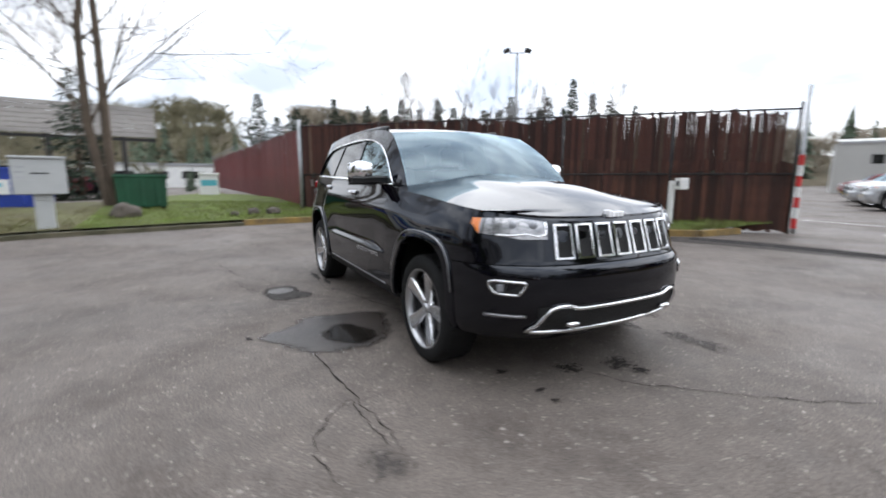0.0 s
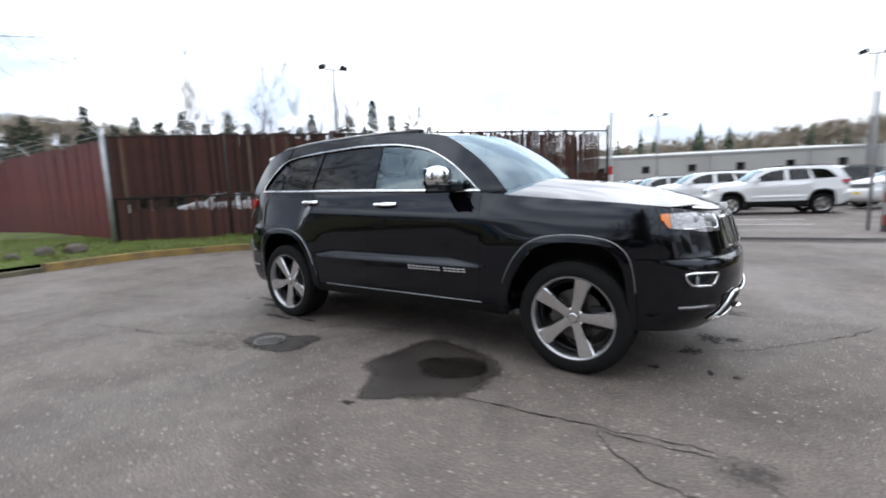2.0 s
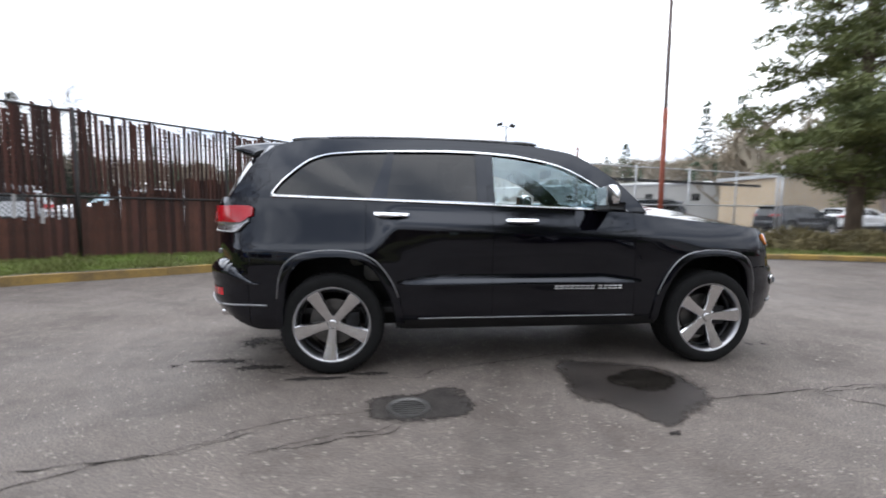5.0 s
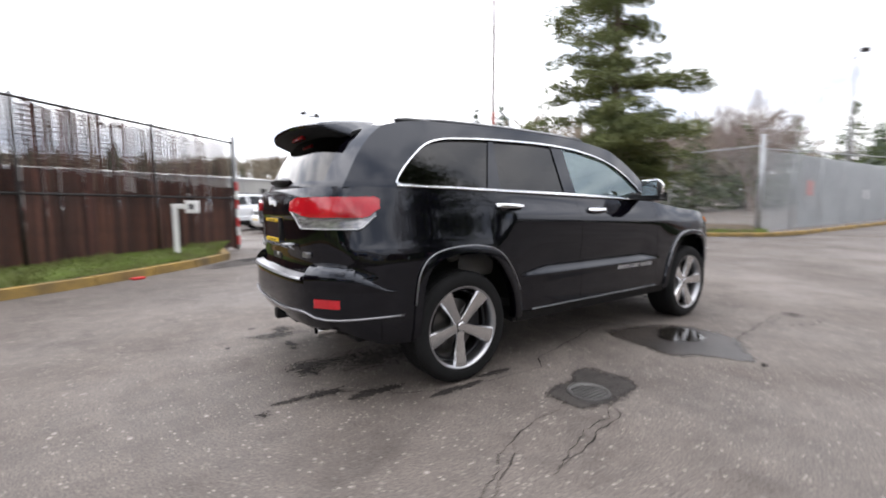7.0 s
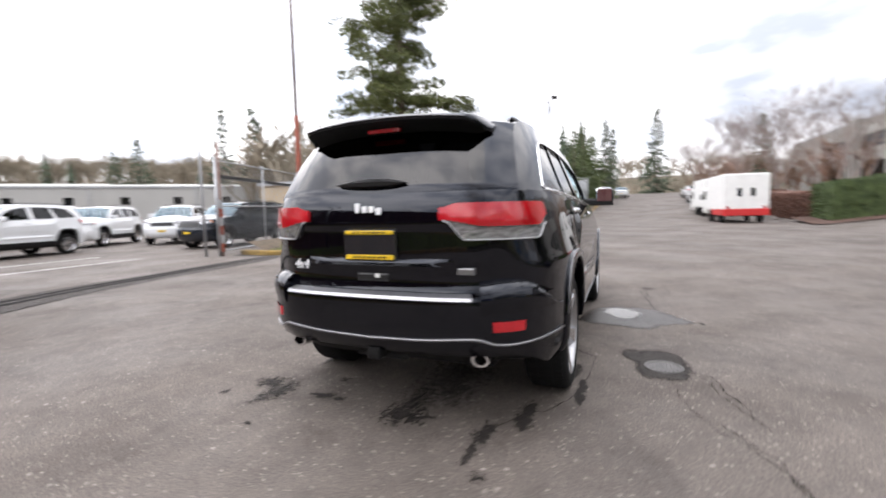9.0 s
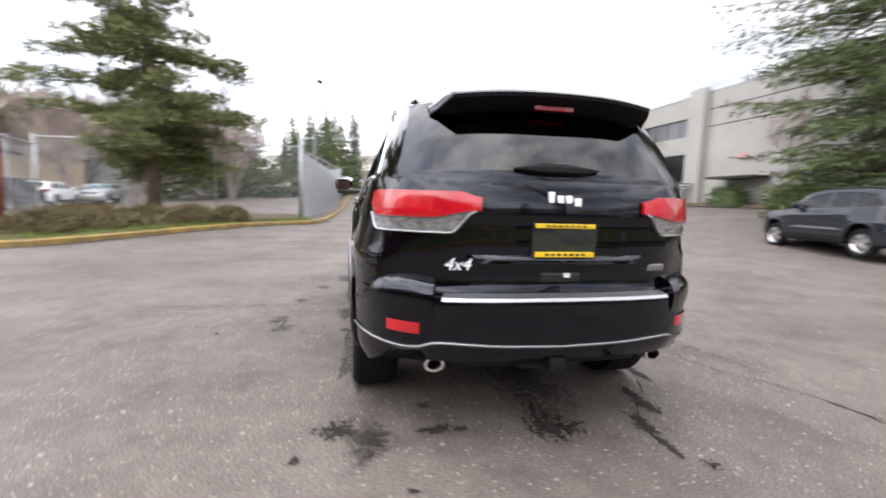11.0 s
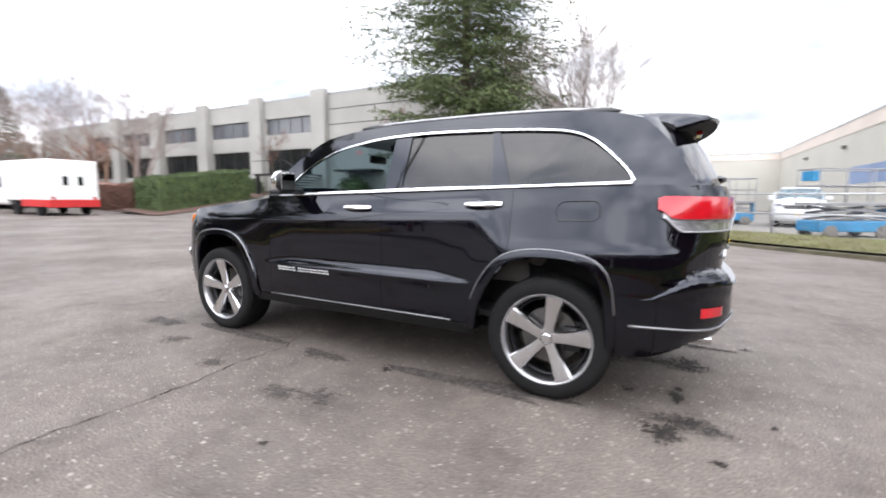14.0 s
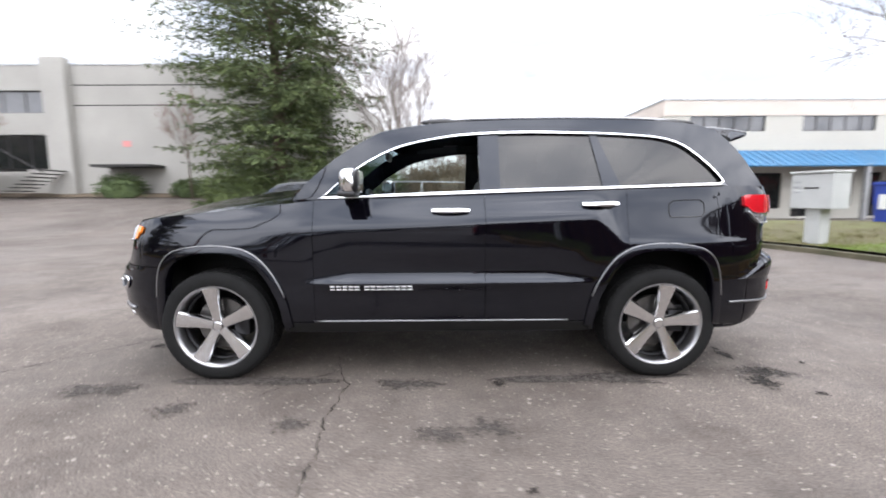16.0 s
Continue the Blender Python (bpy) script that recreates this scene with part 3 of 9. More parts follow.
def skin(s, z, off=0.0, side=1):
    """A point of the lower body: s along the plan line from the nose round to the tail."""
    i = min(max(int(s), 0), len(PLAN) - 2)
    p = PLAN[i].lerp(PLAN[i + 1], s - i)
    n = plan_normal(s)
    wf, wr = smooth01(0.25, 0.85, n.x), smooth01(0.25, 0.85, -n.x)
    k = min(1.0, max(0.0, (0.86 - p.x) / 0.30)) * min(1.0, max(0.0, (p.x + 1.0) / 0.30))
    # the shoulder line rises towards the rear door and drops round the rear wheel
    zs = 1.010 + 0.035 * (0.8 - max(p.x, -1.0))
    zs += (0.905 - zs) * smooth01(-0.98, -1.22, p.x)
    table = DOOR_D + [(0.60, 0.002 + 0.003 * k), (0.650, 0.003 + 0.016 * k), (0.658, 0.003 + 0.0150 * k), (0.662 + 0.032 * k, 0.003 - 0.012 * k), (0.690 + 0.030 * k, 0.002 - 0.018 * k), (0.80, 0.002 - 0.013 * k), (0.86, 0.0 - 0.004 * k), (zs - 0.022, -0.002), (zs, -0.0065), (zs + 0.025, -0.015), (1.20, -0.076), (1.30, -0.10)]
    wing = smooth01(0.80, 1.45, p.x)
    d_side = curve_table(table, z) * (1 - wing) + curve_table(FENDER_D, z) * wing
    d = d_side * (1 - wf - wr) + curve_table(FRONT_D, z) * wf + curve_table(REAR_D, z) * wr + off
    return Vector((p.x + n.x * d, side * (p.y + n.y * d), z))


def s_of_x(x):
    for i in range(len(PLAN) - 1):
        if PLAN[i].x >= x >= PLAN[i + 1].x:
            return i + (PLAN[i].x - x) / max(1e-9, PLAN[i].x - PLAN[i + 1].x)
    return 0.0 if x > 0 else len(PLAN) - 1.001


def s_front(y):
    for i in range(len(PLAN) // 2):
        if PLAN[i].y <= abs(y) <= PLAN[i + 1].y:
            return i + (abs(y) - PLAN[i].y) / (PLAN[i + 1].y - PLAN[i].y)
    return 0.0


def s_rear(y):
    for i in range(len(PLAN) - 2, len(PLAN) // 2, -1):
        if PLAN[i].y >= abs(y) >= PLAN[i + 1].y:
            return i + (PLAN[i].y - abs(y)) / (PLAN[i].y - PLAN[i + 1].y)
    return len(PLAN) - 1.001


def front(y, z, off=0.0):
    return skin(s_front(y), z, off, 1 if y >= 0 else -1)


def rear(y, z, off=0.0):
    return skin(s_rear(y), z, off, 1 if y >= 0 else -1)


def flank(x, z, off=0.0, side=1):
    return skin(s_of_x(x), z, off, side)


def low_edge(s):
    p = PLAN[min(int(round(s)), len(PLAN) - 1)] if s == int(s) else PLAN[int(s)].lerp(PLAN[min(int(s) + 1, len(PLAN) - 1)], s - int(s))
    z = 0.33
    if p.x > 1.9:
        z = 0.33 - 0.04 * smooth01(1.9, 2.3, p.x)
    if p.x < -1.9:
        z = 0.33 + 0.10 * smooth01(-1.95, -2.3, p.x)
    for a in AXLES:
        u = arch_u(p.x, a)
        if -0.332 < u < 0.452 and p.y > 0.7:
            z = max(z, HUB_Z + lerp_table(ARCH_IN, u))
    return z


def top_edge(s):
    i = min(int(s), len(PLAN) - 2)
    return curve_table(TOP_Z, PLAN[i].lerp(PLAN[i + 1], s - i).x)


Z_ROWS = (0.27, 0.30, 0.33, 0.38, 0.42, 0.46, 0.5, 0.54, 0.58, 0.61, 0.63, 0.645, 0.652, 0.662, 0.675, 0.69, 0.705, 0.72, 0.735, 0.755, 0.78, 0.8, 0.84, 0.87, 0.885, 0.9, 0.91, 0.92, 0.94, 0.96, 0.98, 1.0, 1.01, 1.02, 1.03, 1.04, 1.05, 1.06, 1.07, 1.08, 1.09, 1.10, 1.12, 1.16, 1.2, 1.24, 1.3)


def wrap(s0, s1, z0=None, z1=None, off=0.0, sides=(1,), bm=None, step=0.5):
    """A piece of the lower body between two places of the plan line and two heights (numbers or functions of s)."""
    bm = bm or bmesh.new()
    marks = [s0, s1, *(s_of_x(a - m if a > 0 else a + m) for a in AXLES for m in ARCH_MARKS)]
    ss = sorted({s0 + (s1 - s0) * k / max(2, int((s1 - s0) / step)) for k in range(max(2, int((s1 - s0) / step)) + 1)} | {m for m in marks if s0 < m < s1})
    lo = z0 if callable(z0) else (lambda s: low_edge(s)) if z0 is None else (lambda s: z0)
    hi = z1 if callable(z1) else (lambda s: top_edge(s)) if z1 is None else (lambda s: z1)
    for side in sides:
        rows = []
        for s in ss:
            a, b = lo(s), hi(s)
            zs = [min(max(z, a), b) for z in Z_ROWS]
            if z0 is not None and z1 is not None:
                zs = sorted({a, b, *(z for z in Z_ROWS if a < z < b)})
                n = 7
                zs = [a + (b - a) * k / n for k in range(n + 1)]
            rows.append([skin(s, z, off, side) for z in zs])
        grid_faces(bm, rows)
    bmesh.ops.remove_doubles(bm, verts=bm.verts, dist=0.0004)
    bmesh.ops.dissolve_degenerate(bm, dist=0.0004, edges=bm.edges)
    return bm


def thick(ob, t=0.012, offset=-1):
    """Gives a panel thickness; its rim stays sharp, so that the seams read as fine lines."""
    count = {}
    for f in ob.data.polygons:
        for k in f.edge_keys:
            count[k] = count.get(k, 0) + 1
    for e in ob.data.edges:
        if count.get(e.key, 0) == 1:
            e.use_edge_sharp = True
    mod = ob.modifiers.new("thickness", "SOLIDIFY")
    mod.thickness, mod.offset = t, offset
    return ob


def cabin_y(x, z):
    """Half-width of the upper body."""
    u = max(0.0, (z - 1.19) / 0.5)
    y = 0.884 - 0.205 * u ** 1.15
    if x > 0.3:
        y -= 0.09 * ((x - 0.3) / 0.75) ** 2
    if x < -1.5:
        y -= 0.15 * ((-1.5 - x) / 0.8) ** 2
    return y


CABIN_BASE = [(0.98, 1.160), (0.76, 1.180), (0.0, 1.203), (-1.0, 1.233), (-1.9, 1.258), (-2.19, 1.262)]
CABIN_REAR = [(-2.19, 1.262), (-2.135, 1.36), (-2.06, 1.48), (-1.97, 1.585), (-1.89, 1.65)]
CABIN_TOP = [(-1.89, 1.65), (-1.72, 1.69), (-1.4, 1.713), (-0.9, 1.724), (-0.4, 1.718), (0.0, 1.698), (0.25, 1.665), (0.38, 1.638)]
CABIN_FRONT = [(0.38, 1.638), (0.52, 1.565), (0.70, 1.445), (0.86, 1.305), (0.98, 1.160)]
OPENING = [(0.765, 1.203), (0.4, 1.214), (0.0, 1.226), (-0.5, 1.24), (-1.0, 1.254), (-1.5, 1.270), (-1.80, 1.281), (-1.868, 1.284), (-1.884, 1.295), (-1.872, 1.318), (-1.82, 1.385), (-1.71, 1.490), (-1.62, 1.553), (-1.51, 1.590), (-1.38, 1.608), (-1.1, 1.627), (-0.6, 1.640), (-0.25, 1.628), (-0.02, 1.602), (0.26, 1.538), (0.49, 1.422), (0.65, 1.300), (0.74, 1.218)]


def flat_line(points, step=0.04):
    return [(p.x, p.y) for p in dense([(x, z, 0) for x, z in points], step)]


def clip_x(poly, x0, x1, lean0=0.0, lean1=0.0):
    """A polygon cut to x0..x1; lean0 and lean1 tip the two cuts forward with height."""
    if lean0 or lean1:
        for lim0, lim1, lean in ((x0, 9.0, lean0), (-9.0, x1, lean1)):
            poly = [(x + lean * (z - 1.42), z) for x, z in clip_x([(x - lean * (z - 1.42), z) for x, z in poly], lim0, lim1)]
        return poly
    for lim, keep in ((x0, 1), (x1, -1)):
        out = []
        for (ax, az), (bx, bz) in zip(poly, poly[1:] + poly[:1]):
            ia, ib = (ax - lim) * keep >= 0, (bx - lim) * keep >= 0
            if ia:
                out.append((ax, az))
            if ia != ib:
                t = (lim - ax) / (bx - ax)
                out.append((lim, az + (bz - az) * t))
        poly = out
    return poly


def cabin_panel(outer, holes, inset, side, bm=None):
    """A piece of the upper side, filled, with holes left open."""
    from mathutils.geometry import tessellate_polygon
    bm = bm or bmesh.new()
    loops = [[Vector((x, z, 0)) for x, z in loop] for loop in (outer, *holes)]
    flat = [v for loop in loops for v in loop]
    vs = [bm.verts.new((v.x, side * (cabin_y(v.x, v.y) - inset), v.y)) for v in flat]
    for tri in tessellate_polygon(loops):
        try:
            bm.faces.new([vs[k] for k in tri])
        except ValueError:
            pass
    return bm


def cabin_ring(outer, hole, side, cx=-0.55, cz=1.43, squash=0.3):
    """The frame between the outer line and the window opening, in rings."""
    def polar(loop):
        return [((x - cx) * squash, z - cz) for x, z in loop]

    def meet(loop, a):
        ux, uz = math.cos(a), math.sin(a)
        best = 0.0
        for (ax, az), (bx, bz) in zip(loop, loop[1:] + loop[:1]):
            den = ux * (bz - az) - uz * (bx - ax)
            if abs(den) < 1e-9:
                continue
            t = (ax * (bz - az) - az * (bx - ax)) / den
            k = (ax * uz - az * ux) / den
            if t > 0 and -1e-6 <= k <= 1 + 1e-6:
                best = max(best, t)
        return best

    po, ph = polar(outer), polar(hole)
    angles = sorted({round(math.atan2(z, x), 5) for x, z in po + ph})
    keep = [angles[0]]
    for a in angles[1:]:
        if a - keep[-1] > 0.004:
            keep.append(a)
    bm = bmesh.new()
    rows = []
    for a in keep:
        r0, r1 = meet(ph, a), meet(po, a)
        row = []
        for k in range(6):
            r = r0 + (r1 - r0) * k / 5
            x, z = cx + math.cos(a) * r / squash, cz + math.sin(a) * r
            row.append((x, side * cabin_y(x, z), z))
        rows.append(row)
    rows.append(rows[0])
    grid_faces(bm, rows)
    bmesh.ops.remove_doubles(bm, verts=bm.verts, dist=0.0005)
    return bm


def cabin_loop(loop, inset, side):
    return [Vector((x, side * (cabin_y(x, z) - inset), z)) for x, z in loop]


def cross_grid(left, bulge, crown, n=14, inset=0.0, power=2.0):
    """Rows across the vehicle between a side line (x, y, z) and its mirror image."""
    rows = []
    for k, (x, y, z) in enumerate(left):
        t = k / (len(left) - 1)
        bx = bulge[0] + (bulge[1] - bulge[0]) * t
        cz = crown[0] + (crown[1] - crown[0]) * t
        row = []
        for j in range(n + 1):
            v = -1 + 2 * j / n
            e = 1 - abs(v) ** power
            row.append((x + bx * e, v * y, z + cz * e - inset))
        rows.append(row)
    return rows


def make_wheel(name, turn):
    """A tyre that carries a five-spoke alloy rim; its outer face looks to -y."""
    bm = bmesh.new()
    R, w = 0.365, 0.132
    revolve(bm, [(0.262, 0.118), (0.275, 0.128), (0.30, w), (0.33, 0.131), (0.350, 0.122), (0.361, 0.105), (R, 0.07), (R, -0.07), (0.361, -0.105), (0.350, -0.122), (0.33, -0.131), (0.30, -w), (0.275, -0.128), (0.262, -0.118), (0.262, 0.118)], 64)
    tread = bmesh.new()
    for k in range(64):
        for y0, y1 in ((-0.10, -0.045), (-0.035, 0.035), (0.045, 0.10)):
            a = 2 * math.pi * (k + (0.5 if y0 > -0.04 and y0 < 0 else 0)) / 64
            add_box(tread, 0.355, 0.3685, y0, y1, -0.012, 0.012, m=Matrix.Rotation(a, 4, "Y"))
    tyre = link(name, bm, TYRE, auto=35)
    tagged(part("tread", tread, TYRE, tyre), kind="stuff")
    bm = bmesh.new()
    revolve(bm, [(0.262, 0.10), (0.255, 0.0), (0.248, -0.06), (0.252, -0.10), (0.261, -0.122), (0.267, -0.127), (0.273, -0.127), (0.276, -0.120), (0.266, -0.112), (0.266, 0.10), (0.262, 0.10)], 64)
    rim = part("rim", bm, ALLOYLIP, tyre, "polished alloy rim lip", auto=35)
    bm = bmesh.new()
    revolve(bm, [(0.25, 0.09), (0.246, 0.0), (0.238, -0.055), (0.225, -0.04), (0.232, 0.09), (0.25, 0.09)], 48)
    part("rim_barrel", bm, ALLOYDARK, tyre, smooth=True)
    bm = bmesh.new()
    revolve(bm, [(0.0, -0.015), (0.17, -0.015), (0.172, 0.0), (0.17, 0.012), (0.0, 0.012)], 40)
    part("brake_disc", bm, DISC, tyre, auto=30)
    bm = bmesh.new()
    add_box(bm, 0.085, 0.19, -0.05, 0.03, -0.075, 0.075, 0.012)
    part("brake_caliper", bm, ALLOYDARK, tyre, auto=30)
    for k in range(5):
        bm = bmesh.new()
        rows = []
        for r, half, face, back in ((0.035, 0.034, -0.092, -0.05), (0.07, 0.034, -0.094, -0.05), (0.13, 0.040, -0.100, -0.055), (0.20, 0.049, -0.110, -0.065), (0.245, 0.055, -0.118, -0.075), (0.262, 0.060, -0.120, -0.08)):
            rows.append([(r, back, -half * 1.02), (r, face + 0.012, -half), (r, face, -half * 0.82), (r, face - 0.002, 0), (r, face, half * 0.82), (r, face + 0.012, half), (r, back, half * 1.02)])
        vs = grid_faces(bm, rows, closed=True)
        bm.faces.new(vs[-1])
        bmesh.ops.transform(bm, matrix=Matrix.Rotation(turn + 2 * math.pi * k / 5, 4, "Y"), verts=bm.verts)
        part("spoke", bm, ALLOY, tyre, auto=28)
    bm = bmesh.new()
    revolve(bm, [(0.0, -0.104), (0.026, -0.104), (0.031, -0.100), (0.033, -0.085), (0.06, -0.084), (0.07, -0.06), (0.0, -0.055)], 24)
    part("hub_cap", bm, ALLOY, tyre, auto=30)
    for k in range(5):
        a = turn + 2 * math.pi * (k + 0.5) / 5
        bm = bmesh.new()
        revolve(bm, [(0.0, -0.104), (0.009, -0.102), (0.011, -0.07)], 8)
        bmesh.ops.translate(bm, vec=(0.058 * math.cos(a), 0.012, 0.058 * math.sin(a)), verts=bm.verts)
        part("lug_nut", bm, CHROME, tyre, smooth=True)
    return tyre


def dense2(points, step):
    return [(p.x, p.y) for p in dense([(a, b, 0) for a, b in points], step)]


def suv_body(root, paint, side_glass, rear_glass, open_left=False, detail=True):
    """Panels, upper body, glass and lamps of the vehicle under its root."""
    n_s = len(PLAN) - 1.001
    s_fend, s_door, s_mid, s_rdoor, s_tail = s_of_x(1.80), s_of_x(0.80), s_of_x(-0.30), s_of_x(-1.22), s_of_x(-2.03)
    gap, s_cut = 0.028, s_rear(0.60)

    def panel(name, bm, label="", mat=paint, t=0.012):
        return thick(part(name, bm, mat, root, label, auto=40, out=CORE), t)

    panel("front_bumper", wrap(0.0, s_fend - gap, None, lambda s: min(0.758, top_edge(s)), sides=(1, -1)))
    s_lamp = s_of_x(1.945)
    panel("front_fascia", wrap(0.0, s_lamp - 0.02, lambda s: 0.764, None, sides=(1, -1)))
    for side in (1, -1):
        panel("front_fender", wrap(s_lamp, s_door - gap, lambda s: low_edge(s) if s >= s_fend else 0.764, sides=(side,)))
        panel("front_door", wrap(s_door + gap, s_mid - gap, sides=(side,)))
        panel("rear_door", wrap(s_mid + gap, s_rdoor - gap, sides=(side,)))
        panel("quarter_panel", wrap(s_rdoor + gap, s_cut - 0.02, lambda s: low_edge(s) if s <= s_tail else 0.748, sides=(side,)))
    panel("rear_bumper", wrap(s_tail, n_s, None, lambda s: 0.742, 0.002, sides=(1, -1)))
    panel("tailgate", wrap(s_cut, n_s, lambda s: 0.748, None, sides=(1, -1)))

    # dark inner shell, floor and wheel wells
    bm = bmesh.new()
    for side in (1, -1):
        rows = []
        for k in range(0, len(PLAN)):
            p = PLAN[k]
            deep = -0.07
            for a in AXLES:
                if abs(p.x - a) < 0.52 and p.y > 0.6:
                    deep = -0.36
            zt = top_edge(k) - 0.03
            rows.append([skin(k, max(0.36, z), deep, side) if z < zt else skin(k, zt, deep, side) for z in (0.36, 0.5, 0.75, 0.95, 1.05, 1.12, 1.3)])
        grid_faces(bm, rows)
    part("inner_shell", bm, PLASTIC, root)
    bm = bmesh.new()
    add_box(bm, -2.05, 2.0, -0.58, 0.58, 0.27, 0.40, 0.03)
    add_box(bm, -0.95, 0.95, -0.86, 0.86, 0.30, 0.42, 0.02)
    part("underbody", bm, PLASTIC, root)
    for a in AXLES:
        part("axle", tube([(a, -0.72, HUB_Z), (a, 0.72, HUB_Z)], 0.045, 8), PLASTIC, root)

    # hood
    rows = []
    ns, nt = 44, 30
    x_corner, y_corner = 2.10, skin(s_of_x(2.10), top_edge(s_of_x(2.10)), -0.002).y
    nose = {}
    for j in range(nt + 1):
        sj = s_front(min(0.79, y_corner * 1.02 * j / nt))
        nose[j] = skin(sj, top_edge(sj), 0.004)
    for k in range(ns + 1):
        u = k / ns
        xs = 0.90 + (x_corner - 0.90) * u
        edge = skin(s_of_x(xs), top_edge(s_of_x(xs)), -0.002)
        row = []
        for j in range(-nt, nt + 1):
            v = j / nt
            arc = 1 - abs(v) ** 2.4
            x = xs + (0.19 * arc) * (1 - u) + (nose[abs(j)].x - x_corner) * u
            raised = 1 - smooth01(0.36, 0.62, abs(v) + 0.10 * u)
            z = curve_table(TOP_Z, x) + (0.084 + 0.026 * (1 - u)) * (1 - abs(v) ** 2.1) * (1 - u ** 3.2) + 0.014 * raised * smooth01(0.95, 0.45, u)
            row.append((x, edge.y * v * (1 - u) + (nose[abs(j)].y if v >= 0 else -nose[abs(j)].y) * u if u > 0.93 else edge.y * v, z))
        rows.append(row)
    bm = bmesh.new()
    grid_faces(bm, rows)
    panel("hood", bm)
    # lip of the hood down to the grille
    bm = bmesh.new()
    add_box(bm, 0.90, 1.16, -0.74, 0.74, 1.12, 1.165, 0.01)
    part("cowl", bm, PLASTIC, root)

    # upper body
    outer = flat_line(CABIN_BASE)[:-1] + flat_line(CABIN_REAR)[:-1] + flat_line(CABIN_TOP)[:-1] + flat_line(CABIN_FRONT)[:-1]
    hole = flat_line(OPENING + OPENING[:1], 0.05)[:-1]
    for side in (1, -1):
        thick(part("side_frame", cabin_ring(outer, hole, side), paint, root, auto=30, out=CORE), 0.02)
        b0, b1, c0, c1 = -0.405, -0.270, -1.135, -1.050
        if not (open_left and side > 0):
            part("front_side_glass", cabin_panel(clip_x(hole, b1 - 0.01, 2), [], 0.016, side), side_glass, root, "clear side window glass", out=CORE)
        part("rear_side_glass", cabin_panel(clip_x(hole, c1 - 0.01, b0 + 0.01, 0.16, 0.001), [], 0.016, side), rear_glass, root, "dark tinted side window glass", out=CORE)
        part("quarter_glass", cabin_panel(clip_x(hole, -3, c0 + 0.01, 0.001, 0.36), [], 0.016, side), rear_glass, root, "dark tinted quarter window glass", out=CORE)
        thick(part("door_pillar", cabin_panel(clip_x(hole, b0, b1), [], 0.006, side), paint, root, out=CORE), 0.03)
        thick(part("rear_pillar", cabin_panel(clip_x(hole, c0, c1, 0.36, 0.16), [], 0.006, side), paint, root, out=CORE), 0.03)
        if detail:
            loop = cabin_loop(flat_line(OPENING + OPENING[:1], 0.03), -0.001, side)
            bm = bmesh.new()
            cx, cz = -0.55, 1.42
            rows = []
            for p in loop:
                d = Vector((cx - p.x, 0, cz - p.z))
                d.x *= 0.35
                d = d.normalized() * 0.012
                q = p + d
                q.y = side * (cabin_y(q.x, q.z) + 0.001)
                up = Vector((0, side * 0.006, 0))
                rows.append([p, p + up, q + up, q])
            grid_faces(bm, rows)
            part("window_trim", bm, CHROME, root, "chrome window surround", auto=40)
            base = flat_line([(0.775, 1.189), (0.5, 1.198), (0.0, 1.213), (-1.0, 1.243), (-1.88, 1.268)], 0.08)
            bm = tube([(x, side * (cabin_y(x, z) + 0.012), z + 0.006) for x, z in base], 0.0065, 6)
            part("belt_trim", bm, CHROME, root, "chrome belt moulding", smooth=True)
            # the run of roof drip
            part("roof_seam", tube([(x, side * (cabin_y(x, z) + 0.003), z - 0.035) for x, z in flat_line(CABIN_TOP, 0.1)], 0.004, 5), SATIN, root)
    top = [(x, cabin_y(x, z), z) for x, z in flat_line(CABIN_TOP[::-1], 0.07)]
    bm = bmesh.new()
    grid_faces(bm, cross_grid(top, (0.10, -0.19), (0.026, 0.026), 24))
    panel("roof", bm, t=0.02)
    scr = [(x, cabin_y(x, z), z) for x, z in flat_line(CABIN_FRONT, 0.05)]
    bm = bmesh.new()
    grid_faces(bm, cross_grid(scr, (0.10, 0.15), (0.030, 0.0)))
    part("windscreen", bm, SCREENGLASS, root, "pale green windscreen", smooth=True, out=CORE)
    bk = [(x, cabin_y(x, z), z) for x, z in flat_line(CABIN_REAR[::-1], 0.05)]
    rows = cross_grid(bk, (-0.19, -0.15), (0.026, 0.0), 40, 0.0, 2.8)
    bm = bmesh.new()
    grid_faces(bm, [r[4:37] for r in rows[:-1]])
    part("rear_window", bm, rear_glass, root, "dark tinted rear window", smooth=True, out=CORE)
    bm = bmesh.new()
    grid_faces(bm, [r[:5] for r in rows])
    grid_faces(bm, [r[36:] for r in rows])
    grid_faces(bm, [r[4:37] for r in rows[-2:]])
    grid_faces(bm, [rows[-1], [(x + 0.004, y * 0.995, z - 0.05) for x, y, z in rows[-1]]])
    bmesh.ops.remove_doubles(bm, verts=bm.verts, dist=0.0004)
    part("tailgate_frame", bm, paint, root, auto=45, out=CORE)

    # roof spoiler
    bm = bmesh.new()
    rows = []
    prof = [(-1.80, 1.690), (-2.00, 1.684), (-2.18, 1.668), (-2.285, 1.650), (-2.305, 1.636), (-2.295, 1.620), (-2.20, 1.600), (-2.08, 1.548), (-2.02, 1.532), (-1.93, 1.58)]
    for j in range(-22, 23):
        t = j / 22
        e = 1 - abs(t) ** 2.2
        w = 0.585
        edge = smooth01(0.86, 1.0, abs(t))
        row = []
        for i, (x, z) in enumerate(prof):
            pull = max(0.0, (-1.90 - x)) * (0.26 * abs(t) ** 2.4 + 0.34 * edge)
            drop = 0.045 * edge if i < 6 else 0.0
            row.append((x + pull, w * t, z + 0.030 * e - drop))
        rows.append(row)
    grid_faces(bm, [r[:6] for r in rows])
